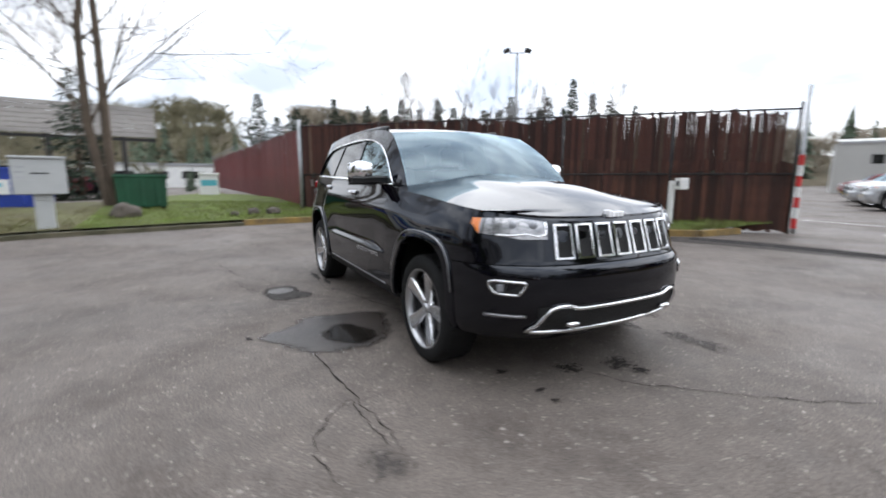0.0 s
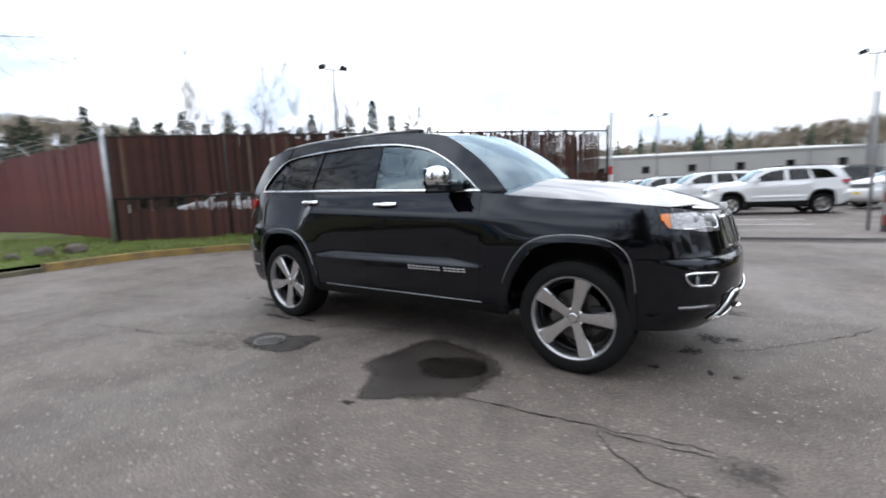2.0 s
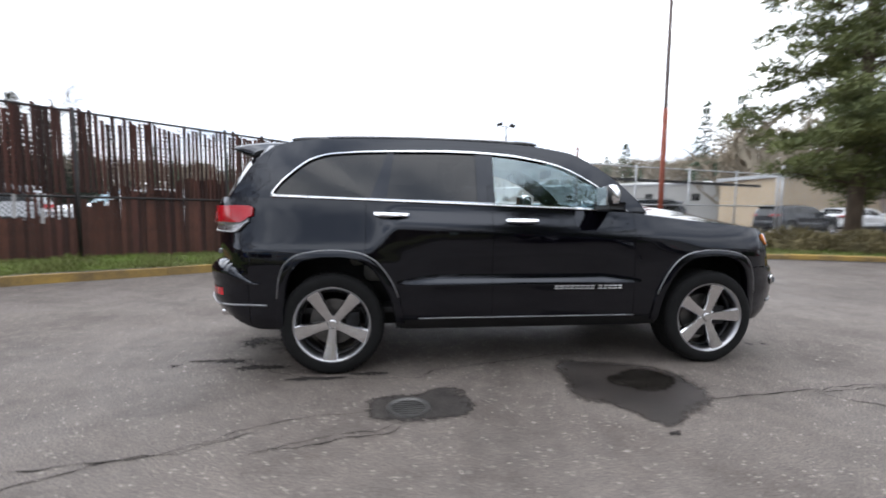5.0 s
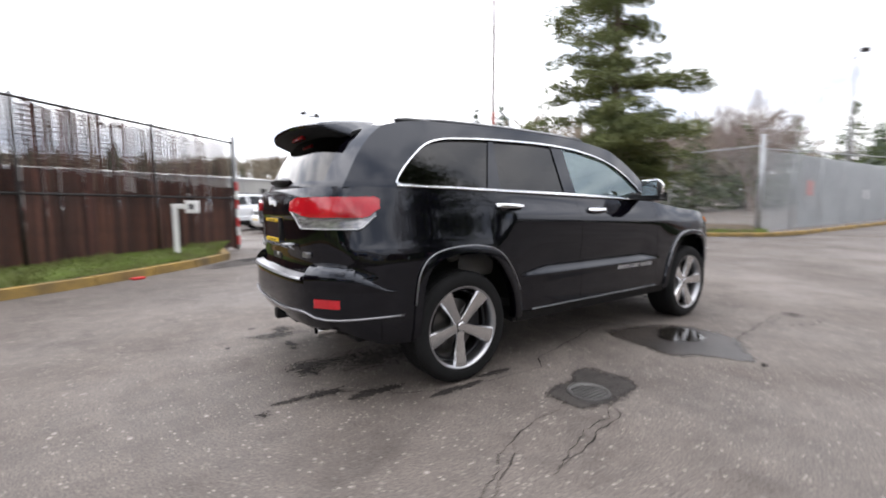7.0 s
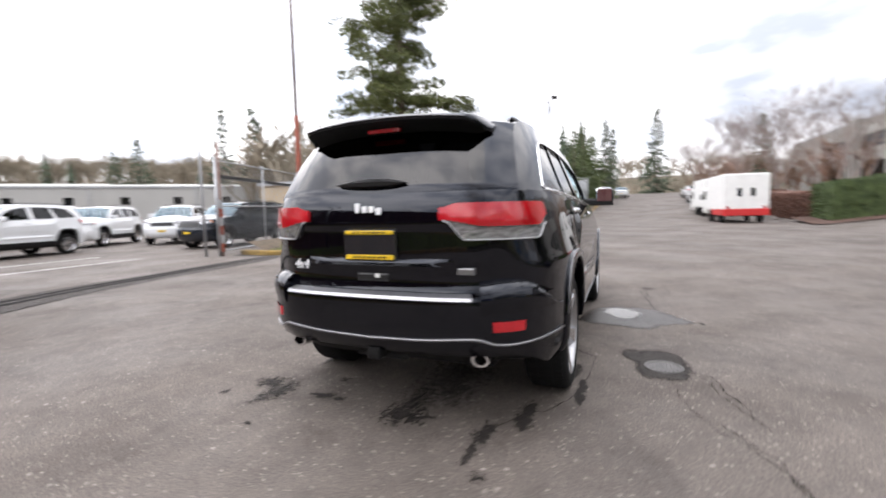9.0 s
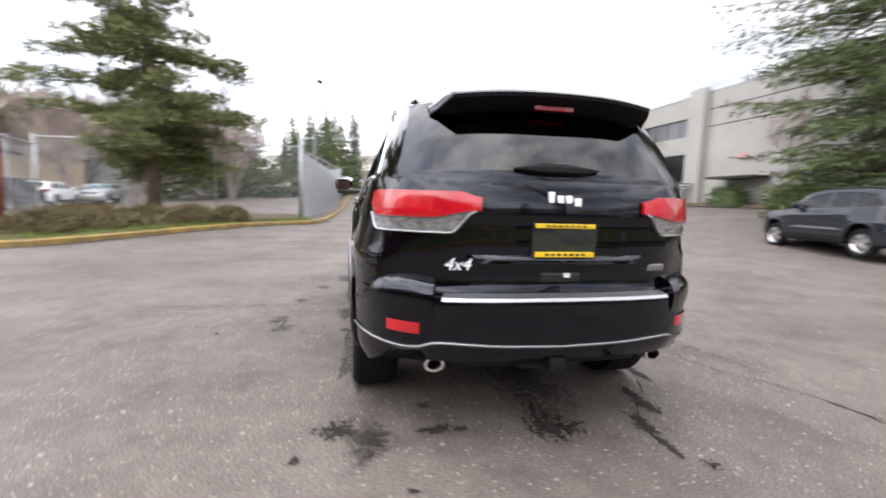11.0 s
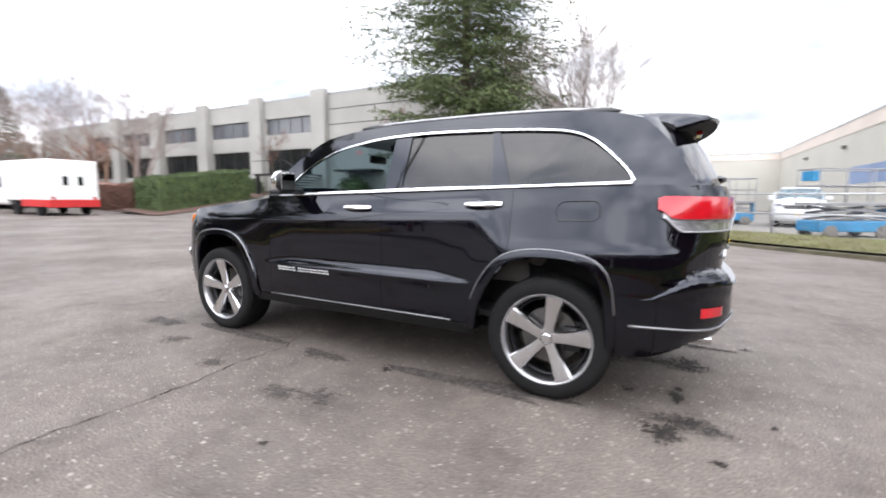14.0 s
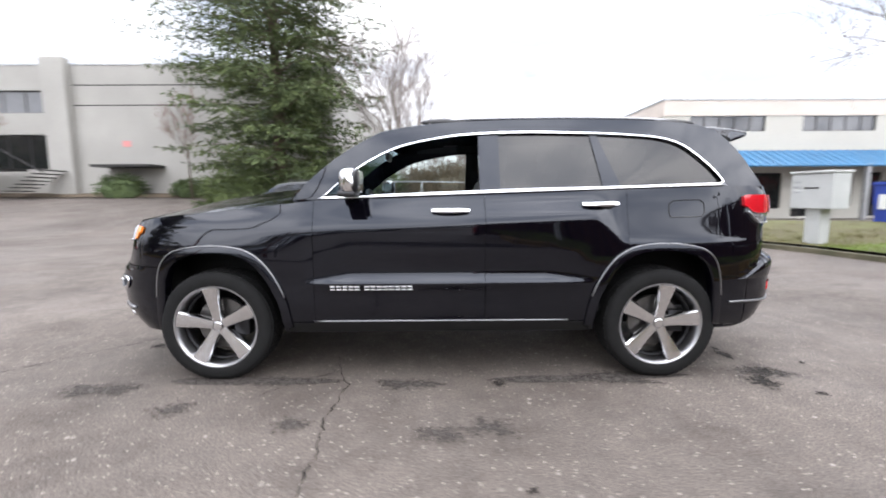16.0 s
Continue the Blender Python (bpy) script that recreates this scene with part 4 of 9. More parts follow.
    spoiler = part("roof_spoiler", bm, paint, root, auto=45)
    bm = bmesh.new()
    grid_faces(bm, [r[5:] + r[:1] for r in rows])
    for end in (rows[0], rows[-1]):
        bm.faces.new([bm.verts.new(v) for v in end])
    part("spoiler_underside", bm, PLASTIC, spoiler, "matt black underside", auto=45)

    # bumper corners that rise below the tail lamps
    for side in (1, -1):
        sa, sb = s_tail - 2.0, s_rear(0.60)
        rows = []
        for k in range(81):
            t = k / 80
            sk = sa + (sb - sa) * t
            w = smooth01(0.15, 0.75, -plan_normal(sk).x)
            grow = 0.06 + 0.94 * smooth01(0.0, 0.50, t)
            row = []
            for z, off in ((0.66, 0.002), (0.69, 0.009), (0.725, 0.013), (0.752, 0.011), (0.775, 0.003), (0.797, -0.014), (0.816, -0.040), (0.828, -0.080)):
                zz = 0.66 + (z - 0.66) * (0.70 + 0.30 * w) * grow
                p = skin(sk, zz + (0.70 - zz) * w, 0.004 + off, side)
                p.z = zz - 0.010 * smooth01(0.8, 1.0, t)
                row.append(p)
            rows.append(row)
        rows.append([skin(sb + 0.12, 0.70, -0.09, side).xy.to_3d() + Vector((0, 0, p.z)) for p in rows[-1]])
        bm = bmesh.new()
        grid_faces(bm, rows)
        part("bumper_corner", bm, paint, root, auto=50, out=CORE)

    # lamps
    for side in (1, -1):
        sgn = side
        s0, s1 = s_of_x(-2.02), s_rear(0.40)
        span = lambda s: (s - s0) / (s1 - s0)
        rt = lambda s: 1.208 - 0.004 * span(s) - 0.022 * smooth01(0.86, 1.0, span(s)) - 0.012 * smooth01(0.06, 0.0, span(s))
        rb = lambda s: 1.088 + 0.050 * smooth01(0.16, 0.0, span(s)) + 0.035 * smooth01(0.62, 1.0, span(s))
        lamp = thick(part("tail_lamp", wrap(s0, s1, rb, rt, 0.018, (sgn,)), LENSRED, root, "red tail lamp lens", auto=40, out=CORE), 0.03)
        c0s, c1s = s0 + 0.05 * (s1 - s0), s0 + 0.97 * (s1 - s0)
        ct = lambda s: rb(s) - 0.004
        cb = lambda s: min(rb(s) - 0.006, 1.018 + 0.075 * smooth01(0.20, 0.05, span(s)) + 0.10 * smooth01(0.80, 0.97, span(s)))
        thick(part("reverse_lamp", wrap(c0s, c1s, cb, ct, 0.013, (sgn,)), LENSCLEAR, lamp, "clear reversing lamp lens", auto=40, out=CORE), 0.03)
        part("lamp_trim", tube([skin(c0s + (c1s - c0s) * k / 24, cb(c0s + (c1s - c0s) * k / 24) + 0.004, 0.018, sgn) for k in range(25)], 0.0042, 6), ALLOYLIP, lamp, "bright lower lamp strip", smooth=True)
        part("lamp_fold", tube([skin(c0s + (c1s - c0s) * k / 24, rb(c0s + (c1s - c0s) * k / 24) - 0.002, 0.017, sgn) for k in range(25)], 0.003, 5), SATIN, lamp)
        h0, h1 = s_front(0.545), s_of_x(1.955)
        hb = lambda s: 0.918 + 0.022 * smooth01(h0 + 4, h1, s) - 0.012 * smooth01(h0 + 5, h0 + 3, s)
        ht = lambda s: min(1.022, top_edge(s) - 0.010) - 0.006 * smooth01(h0 + 2, h0, s)
        hs = s_front(0.80)
        head = thick(part("headlamp", wrap(h0, hs + 1.9, hb, ht, 0.016, (sgn,), None, 0.2), LENSCLEAR, root, "clear headlamp with projector lenses", auto=40, out=CORE), 0.03)
        thick(part("side_marker", wrap(hs + 1.95, h1, lambda s: hb(s) + 0.05 * smooth01(hs + 2, h1, s), ht, 0.016, (sgn,), None, 0.2), LENSAMBER, head, "amber side marker lens", auto=40, out=CORE), 0.03)
        for yy in (0.62, 0.735):
            bm = bmesh.new()
            bmesh.ops.create_uvsphere(bm, u_segments=16, v_segments=8, radius=0.036)
            bmesh.ops.translate(bm, vec=front(sgn * yy, 0.975, -0.012), verts=bm.verts)
            part("projector_lens", bm, LENSGREY, head, smooth=True)
        pts = [(0.53, 0.982), (0.60, 0.984), (0.70, 0.984), (0.80, 0.986)]
        part("lamp_bezel", tube([front(sgn * a, b - 0.006, 0.014) for a, b in dense2([(0.55, 1.005), (0.552, 0.935), (0.60, 0.926), (0.66, 0.940), (0.72, 0.932), (0.81, 0.935)], 0.03)], 0.006, 6), CHROME, head, smooth=True)
    if not detail:
        bm = wrap(0.0, s_front(0.5), lambda s: 0.80, lambda s: 0.965, 0.006, (1, -1))
        part("grille", bm, SATIN, root, auto=40)
        for side in (1, -1):
            bm = bmesh.new()
            add_box(bm, 0.58, 0.72, side * 0.90, side * 1.10, 1.19, 1.34, 0.03)
            part("door_mirror", bm, paint, root, auto=40)
            for x0 in (-0.2, -1.15):
                part("door_handle", tube([flank(x0, 1.11, 0.012, side), flank(x0 + 0.2, 1.11, 0.012, side)], 0.014, 6), paint, root, smooth=True)
            part("roof_rail", tube([(0.05, side * 0.58, 1.74), (-0.1, side * 0.58, 1.765), (-1.5, side * 0.57, 1.76), (-1.7, side * 0.56, 1.72)], 0.016, 6), SATIN, root, smooth=True)
            for a in AXLES:
                flare(root, a, side, SATIN)


def flare(root, a, side, mat, trim=None):
    """The raised lip round a wheel opening, with a bright line on its outer edge."""
    table = dense([(r[0], r[1], 0) for r in ARCH], 0.03)
    ends = dense([(r[2], r[3], 0) for r in ARCH], 0.03)
    n = 60

    def at(line, t):
        k = t * (len(line) - 1)
        i = min(int(k), len(line) - 2)
        return line[i].lerp(line[i + 1], k - i)

    rows, line = [], []
    for k in range(n + 1):
        pi, po = at(table, k / n), at(ends, k / n)
        row = []
        for w, off in ((0.0, -0.05), (-0.02, 0.010), (0.10, 0.020), (0.70, 0.019), (0.94, 0.014), (1.04, -0.004)):
            u, v = pi.x + (po.x - pi.x) * w, pi.y + (po.y - pi.y) * w
            row.append(flank(a - u if a > 0 else a + u, HUB_Z + v, off, side))
        rows.append(row)
        if v > 0.20:
            q = pi.lerp(po, 0.93)
            line.append(flank(a - q.x if a > 0 else a + q.x, HUB_Z + q.y, 0.015, side))
    bm = bmesh.new()
    grid_faces(bm, rows)
    ob = part("wheel_arch_flare", bm, mat, root, auto=35)
    if trim:
        part("arch_moulding", tube(line, 0.0045, 6), trim, ob, "bright arch moulding", smooth=True)


def make_hero():
    root = thing("sport_utility_vehicle", pose(0, 0, 0), "glossy black sport utility vehicle with chrome trim on damp asphalt", "car")
    suv_body(root, PAINT, CLEARGLASS, TINTGLASS, open_left=True)
    for (x, y), turn in zip(((AXLES[0], -0.813), (AXLES[1], -0.813), (AXLES[0], 0.813), (AXLES[1], 0.813)), (-0.05, -0.873, -0.436, -0.14)):
        w = make_wheel("wheel", turn)
        w["label"] = "black tyre on a five-spoke polished alloy rim"
        w.parent = root
        w.matrix_local = pose(x, y, HUB_Z, 0, 0, 0 if y < 0 else 180)
    for a in AXLES:
        for side in (1, -1):
            flare(root, a, side, PAINT, CHROME if False else SATINGREY)
    # grille of seven slots
    bm = wrap(0.0, s_front(0.56), lambda s: 0.785, lambda s: 1.000, 0.003, (1, -1))
    grille = part("grille", bm, PAINT, root, "black grille with seven chrome-framed slots", auto=40)
    for i in range(7):
        y = (i - 3) * 0.148
        w0, z0, z1 = 0.060, 0.795, 0.990
        bm = bmesh.new()
        rows = []
        for f, off in ((1.0, 0.002), (0.98, 0.024), (0.78, 0.024), (0.74, 0.0)):
            g = 1 - (1 - f) * 0.5
            zc = (z0 + z1) / 2
            loop = [(-w0 * f, z0 + (1 - f) * 0.05), (-w0 * f, z1 - (1 - f) * 0.05), (w0 * f, z1 - (1 - f) * 0.05), (w0 * f, z0 + (1 - f) * 0.05)]
            rows.append([front(y + a, b, off) for a, b in loop])
        grid_faces(bm, rows, closed=True)
        slot = part("slot_frame", bm, CHROME, grille, "chrome slot frame")
        bm = bmesh.new()
        vs = [bm.verts.new(front(y + a, b, 0.006)) for a, b in ((-w0 * 0.8, z0 + 0.01), (-w0 * 0.8, z1 - 0.01), (w0 * 0.8, z1 - 0.01), (w0 * 0.8, z0 + 0.01))]
        bm.faces.new(vs)
        part("slot_mesh", bm, MESHBLACK, grille)
    # badge on the nose, as a plain bar of letters
    bm = bmesh.new()
    for k in range(4):
        p = front(-0.057 + k * 0.038, 1.01, 0.0)
        add_box(bm, p.x - 0.03, p.x + 0.012, p.y - 0.014, p.y + 0.014, 1.014, 1.014 + (0.04 if k == 0 else 0.03), 0.003)
    part("nose_badge", bm, BADGE, root, "chrome nose badge")
    # lower intake and its bright frame
    bm = wrap(0.0, s_front(0.60), lambda s: 0.385, lambda s: 0.535, 0.004, (1, -1))
    intake = part("lower_intake", bm, MESHBLACK, root, auto=40)
    pts = dense2([(-0.66, 0.375), (-0.60, 0.43), (-0.53, 0.52), (-0.42, 0.535), (-0.36, 0.515), (0.0, 0.515), (0.36, 0.515), (0.42, 0.535), (0.53, 0.52), (0.60, 0.43), (0.66, 0.375)], 0.03)
    part("intake_frame", tube([front(a, b, 0.012) for a, b in pts], 0.011, 8), CHROME, intake, "chrome intake frame", smooth=True)
    part("skid_strip", tube([front(a, b, 0.012) for a, b in dense2([(-0.64, 0.375), (-0.45, 0.372), (0, 0.372), (0.45, 0.372), (0.64, 0.375)], 0.04)], 0.013, 8), CHROME, intake, "chrome lower strip", smooth=True)
    for sg in (1, -1):
        p = front(sg * 0.40, 0.43, 0.03)
        bm = bmesh.new()
        bmesh.ops.create_uvsphere(bm, u_segments=14, v_segments=8, radius=0.03)
        bmesh.ops.scale(bm, vec=(1, 1.6, 0.6), verts=bm.verts)
        bmesh.ops.translate(bm, vec=p, verts=bm.verts)
        part("tow_hook", bm, CHROME, intake, smooth=True)
        loop = dense2([(0.700, 0.602), (0.760, 0.604), (0.792, 0.612), (0.812, 0.650), (0.812, 0.672), (0.790, 0.678), (0.690, 0.674), (0.664, 0.668), (0.668, 0.648), (0.688, 0.612), (0.700, 0.602)], 0.012)
        fog = part("fog_lamp_frame", tube([front(sg * a, b, 0.008) for a, b in loop], 0.008, 8), CHROME, root, "chrome fog lamp surround", smooth=True)
        bm = bmesh.new()
        bm.faces.new([bm.verts.new(front(sg * a, b, 0.004)) for a, b in loop[:-1]])
        part("fog_lamp", bm, MESHBLACK, fog)
        part("fog_bulb", box(-0.012, 0.004, -0.03, 0.03, -0.022, 0.022, 0.006, Matrix.Translation(front(sg * 0.765, 0.640, 0.006))), LENSGREY, fog)
        part("bumper_trim", tube([front(sg * a, 0.475, 0.004) for a in (0.66, 0.72, 0.78, 0.83)], 0.010, 6), SATINGREY, root, smooth=True)
    for side in (1, -1):
        # mirrors
        cap = bmesh.new()
        rows = []
        for k in range(9):
            t = k / 8
            y = 0.965 + 0.175 * t
            rr = (1 - 0.55 * max(0, t - 0.55) ** 2 / 0.2) * (0.8 + 0.2 * min(1, t * 3))
            loop = []
            for j in range(16):
                a = 2 * math.pi * j / 16
                ca, sa = math.cos(a), math.sin(a)
                cx = abs(ca) ** 0.7 * (1 if ca > 0 else -1)
                cz = abs(sa) ** 0.7 * (1 if sa > 0 else -1)
                loop.append((0.535 + 0.062 * cx * rr + 0.02 * (1 - t) - 0.015 * t, side * y, 1.297 + 0.085 * cz * rr))
            rows.append(loop)
        vs = grid_faces(cap, rows, closed=True)
        cap.faces.new(vs[0])
        cap.faces.new(vs[-1])
        shell = cap.copy()
        for b, keep_front in ((cap, True), (shell, False)):
            bmesh.ops.delete(b, geom=[f for f in b.faces if ((f.calc_center_median().x > 0.500 and f.calc_center_median().z > 1.243) != keep_front)], context="FACES")
        mirror = part("door_mirror", shell, SATIN, root, "black door mirror with a chrome cap", auto=50)
        part("mirror_cap", cap, CHROME, mirror, "chrome mirror cap", auto=50)
        bm = bmesh.new()
        add_box(bm, 0.490, 0.600, side * 0.945, side * 1.12, 1.205, 1.244, 0.015)
        add_box(bm, 0.515, 0.615, side * 0.85, side * 0.985, 1.212, 1.250, 0.014)
        part("mirror_foot", bm, SATIN, mirror, auto=40)
        bm = bmesh.new()
        add_box(bm, 0.463, 0.473, side * 0.985, side * 1.115, 1.235, 1.362, 0.004)
        part("mirror_glass", bm, MIRROR, mirror)
        for x0 in (-0.20, -1.16):
            z = 1.115 if x0 > -0.5 else 1.15
            rows = []
            for k in range(17):
                t = k / 16
                lift = 0.006 + 0.034 * math.sin(math.pi * (0.06 + 0.88 * t)) ** 0.45
                tall = 0.015 * (0.62 + 0.38 * math.sin(math.pi * (0.1 + 0.8 * t)) ** 0.5)
                loop = ((0.55, -1.0), (1.0, -0.55), (1.0, 0.45), (0.55, 1.0), (-0.2, 0.9), (-0.2, -0.9))
                rows.append([flank(x0 + 0.24 * t, z + 0.004 + w * tall, lift - 0.014 * (1 - u), side) for u, w in loop])
            bm = bmesh.new()
            vs = grid_faces(bm, rows, closed=True)
            bm.faces.new(vs[0])
            bm.faces.new(vs[-1][::-1])
            strap = part("door_handle", bm, CHROME, root, "chrome door handle", auto=50)
            bm = bmesh.new()
            bmesh.ops.create_uvsphere(bm, u_segments=16, v_segments=8, radius=1.0)
            bmesh.ops.scale(bm, vec=(0.085, 0.005, 0.030), verts=bm.verts)
            bmesh.ops.translate(bm, vec=flank(x0 + 0.115, z - 0.010, 0.0, side), verts=bm.verts)
            part("handle_recess", bm, SATIN, strap, smooth=True)
        # model lettering as plain bars
        x = 0.693
        for letters in (5, 8):
            bm = bmesh.new()
            for k in range(letters):
                xa, xb = x - 0.030, x
                for za, zb in ((0.613, 0.6215), (0.633, 0.6415)):
                    bm.faces.new([bm.verts.new(flank(xx, zz, 0.006, side)) for xx, zz in ((xa, za), (xb, za), (xb, zb), (xa, zb))])
                x -= 0.0395
            x -= 0.022
            tagged(part("door_badge", bm, BADGE, root, "chrome lettering drawn as bars"), kind="stuff")
        part("sill_strip", tube([flank(x, 0.405, 0.004, side) for x in np.linspace(0.81, -0.84, 20)], 0.0045, 6), SATINGREY, root, "thin satin sill strip", smooth=True)
        bm = wrap(s_of_x(0.98), s_of_x(-0.98), lambda s: 0.325, lambda s: 0.395, 0.004, (side,))
        part("sill_cladding", bm, PLASTIC, root, auto=40)
        # roof rails
        rail = part("roof_rail", tube([(p.x, side * p.y, p.z) for p in dense([(0.06, 0.618, 1.700), (-0.06, 0.618, 1.722), (-0.3, 0.618, 1.734), (-0.9, 0.618, 1.740), (-1.4, 0.612, 1.732), (-1.62, 0.605, 1.716), (-1.76, 0.60, 1.694)], 0.06)], 0.013, 8), SATINGREY, root, "satin grey roof rail", smooth=True)
        for xc, zc in ((-0.06, 1.712), (-1.60, 1.702)):
            bm = bmesh.new()
            bmesh.ops.create_uvsphere(bm, u_segments=20, v_segments=10, radius=1.0)
            bmesh.ops.scale(bm, vec=(0.18, 0.022, 0.026), verts=bm.verts)
            bmesh.ops.translate(bm, vec=(xc, side * 0.614, zc), verts=bm.verts)
            part("rail_foot", bm, SATIN, rail, smooth=True)
        # wipers
        part("wiper", tube([(1.05, side * 0.10, 1.212), (1.02, side * 0.35, 1.228), (0.96, side * 0.62, 1.228)], 0.009, 5), SATIN, root)
    # fuel flap on the left quarter
    loop = dense2([(-1.50, 1.065), (-1.70, 1.07), (-1.725, 1.09), (-1.725, 1.155), (-1.70, 1.175), (-1.52, 1.17), (-1.495, 1.15), (-1.49, 1.085), (-1.50, 1.065)], 0.02)
    part("fuel_flap", tube([flank(a, b, 0.0015, 1) for a, b in loop], 0.0035, 5), SATIN, root)
    # tail
    bm = bmesh.new()
    grid_faces(bm, [[rear(y, 0.760, -0.03), rear(y, 0.752, 0.002), rear(y, 0.738, 0.016), rear(y, 0.724, 0.018), rear(y, 0.716, 0.004)] for y in np.linspace(-0.56, 0.56, 40)])
    part("bumper_top_strip", bm, ALLOYLIP, root, "chrome strip along the bumper top", auto=40)
    bm = bmesh.new()
    grid_faces(bm, [[rear(y, 0.925, 0.002), rear(y, 0.912, 0.022 * (1 - (y / 0.47) ** 4)), rear(y, 0.905, 0.026 * (1 - (y / 0.47) ** 4)), rear(y, 0.885, 0.002)] for y in np.linspace(-0.46, 0.46, 40)])
    part("tailgate_ledge", bm, PAINT, root, auto=50)
    trim = dense2([(0.885, 0.510), (0.80, 0.500), (0.72, 0.496), (0.66, 0.503), (0.60, 0.528), (0.52, 0.532), (0.3, 0.518), (0.0, 0.510)], 0.04)
    line = [rear(a, b, 0.008) for a, b in trim]
    side_pts = [flank(x, z, 0.008, 1) for x, z in ((-1.90, 0.512), (-1.98, 0.512), (-2.04, 0.511))]
    half = side_pts + line
    full = half + [Vector((p.x, -p.y, p.z)) for p in reversed(half[:-1])]
    part("bumper_moulding", tube(full, 0.0065, 6), SATINGREY, root, "thin satin rear bumper moulding", smooth=True)
    bm = wrap(s_rear(0.50), len(PLAN) - 1.001, lambda s: 0.375, lambda s: 0.445, -0.03, (1, -1))
    part("rear_skid_plate", bm, PLASTIC, root, auto=40)
    for sg in (1, -1):
        bm = bmesh.new()
        rows = [[rear(sg * y, z, 0.008 if 0 < i < 9 else -0.004) for z in (0.566, 0.574, 0.610, 0.618)] for i, y in enumerate(np.linspace(0.645, 0.80, 10))]
        grid_faces(bm, rows)
        part("rear_reflector", bm, LENSRED, root, "red bumper reflector", auto=40)
        bm = bmesh.new()
        revolve(bm, [(0.030, -0.06), (0.042, -0.06), (0.046, 0.0), (0.046, 0.06), (0.036, 0.06), (0.034, 0.0), (0.030, -0.06)], 24)
        bmesh.ops.rotate(bm, matrix=Matrix.Rotation(radians(-90), 3, "Z"), verts=bm.verts)
        bmesh.ops.scale(bm, vec=(1, 1.15, 0.85), verts=bm.verts)
        bmesh.ops.translate(bm, vec=(-2.25, sg * 0.575, 0.405), verts=bm.verts)
        part("exhaust_tip", bm, CHROME, root, "chrome exhaust tip", auto=40)
    bm = bmesh.new()
    add_box(bm, -2.40, -2.2, -0.04, 0.04, 0.375, 0.445, 0.01)
    add_box(bm, -2.31, -2.2, -0.16, 0.16, 0.36, 0.39, 0.01)
    part("tow_hitch", bm, PLASTIC, root, auto=40)
    xp = rear(0, 1.0, 0.0).x
    plate = part("plate_frame", box(xp - 0.016, xp + 0.02, -0.158, 0.158, 0.915, 1.075, 0.004), LENSDARK, root, "black dealer plate frame with yellow strips")
    part("plate_strip", box(xp - 0.022, xp, -0.145, 0.145, 1.052, 1.072, 0.002), PLATEYELLOW, plate, "yellow strip")
    part("plate_strip", box(xp - 0.022, xp, -0.145, 0.145, 0.920, 0.944, 0.002), PLATEYELLOW, plate, "yellow strip")
    bm = bmesh.new()
    for za, zb in ((0.927, 0.937), (1.058, 1.066)):
        for k in range(7):
            add_box(bm, xp - 0.0235, xp - 0.01, -0.10 + k * 0.03, -0.082 + k * 0.03, za, zb)
    part("plate_bars", bm, SATIN, plate)
    bm = bmesh.new()
    for k, (h, w) in enumerate(((0.05, 0.026), (0.034, 0.03), (0.034, 0.03), (0.036, 0.032))):
        y = 0.085 - k * 0.042
        xq = rear(0, 1.21, 0).x
        add_box(bm, xq - 0.012, xq + 0.01, y - w, y, 1.165 - (0.012 if k == 3 else 0), 1.165 + h - (0.012 if k == 3 else 0), 0.004)
    part("tail_badge", bm, BADGE, root, "chrome tailgate badge")
    bm = bmesh.new()
    p = rear(-0.52, 0.86, 0.0)
    add_box(bm, p.x - 0.008, p.x + 0.02, -0.565, -0.47, 0.845, 0.88, 0.006, None)
    part("trim_badge", bm, SATINGREY, root)
    bm = bmesh.new()
    xq = rear(0, 0.82, 0).x
    add_box(bm, xq - 0.006, xq + 0.03, -0.10, 0.10, 0.80, 0.845, 0.01)
    part("tailgate_handle", bm, SATIN, root)
    part("latch_sticker", box(xq - 0.009, xq, -0.045, -0.015, 0.822, 0.842), WHITEPAINT, root, "small white sticker")
    # four by four mark
    cu = bpy.data.curves.new("drive_badge", "FONT")
    cu.body, cu.size, cu.extrude, cu.align_x = "4x4", 0.078, 0.003, "CENTER"
    tmp = bpy.data.objects.new("drive_badge", cu)
    me = bpy.data.meshes.new_from_object(tmp)
    bpy.data.objects.remove(tmp)
    for v in me.vertices:
        v.co.x += 0.30 * v.co.y
    me.materials.append(BADGE)
    ob = new("drive_badge", me)
    ob.parent = root
    p = rear(0.50, 0.875, 0.008)
    ob.matrix_local = pose(p.x, p.y, p.z - 0.02, 90, 0, -90 - 9)
    ob["label"] = "chrome four by four mark"
    # rear wiper and high lamp
    bm = bmesh.new()
    rows = []
    for k in range(11):
        t = -1 + k / 5
        w = 0.030 * (1 - abs(t) ** 2.5) + 0.004
        x = -2.345 + 0.028 * t * t
        rows.append([(x + 0.01, 0.02 + 0.21 * t, 1.318 - w * 0.9), (x - 0.022, 0.02 + 0.21 * t, 1.318 - w * 0.4), (x - 0.026, 0.02 + 0.21 * t, 1.318 + w * 0.3), (x + 0.02, 0.02 + 0.21 * t, 1.318 + w * 0.8)])
    grid_faces(bm, rows)
    part("rear_wiper", bm, SATIN, root, auto=40)
    bm = bmesh.new()
    add_box(bm, -2.215, -2.18, -0.10, 0.10, 1.605, 1.628, 0.004)
    part("high_brake_lamp", bm, LENSRED, root, "red high brake lamp")
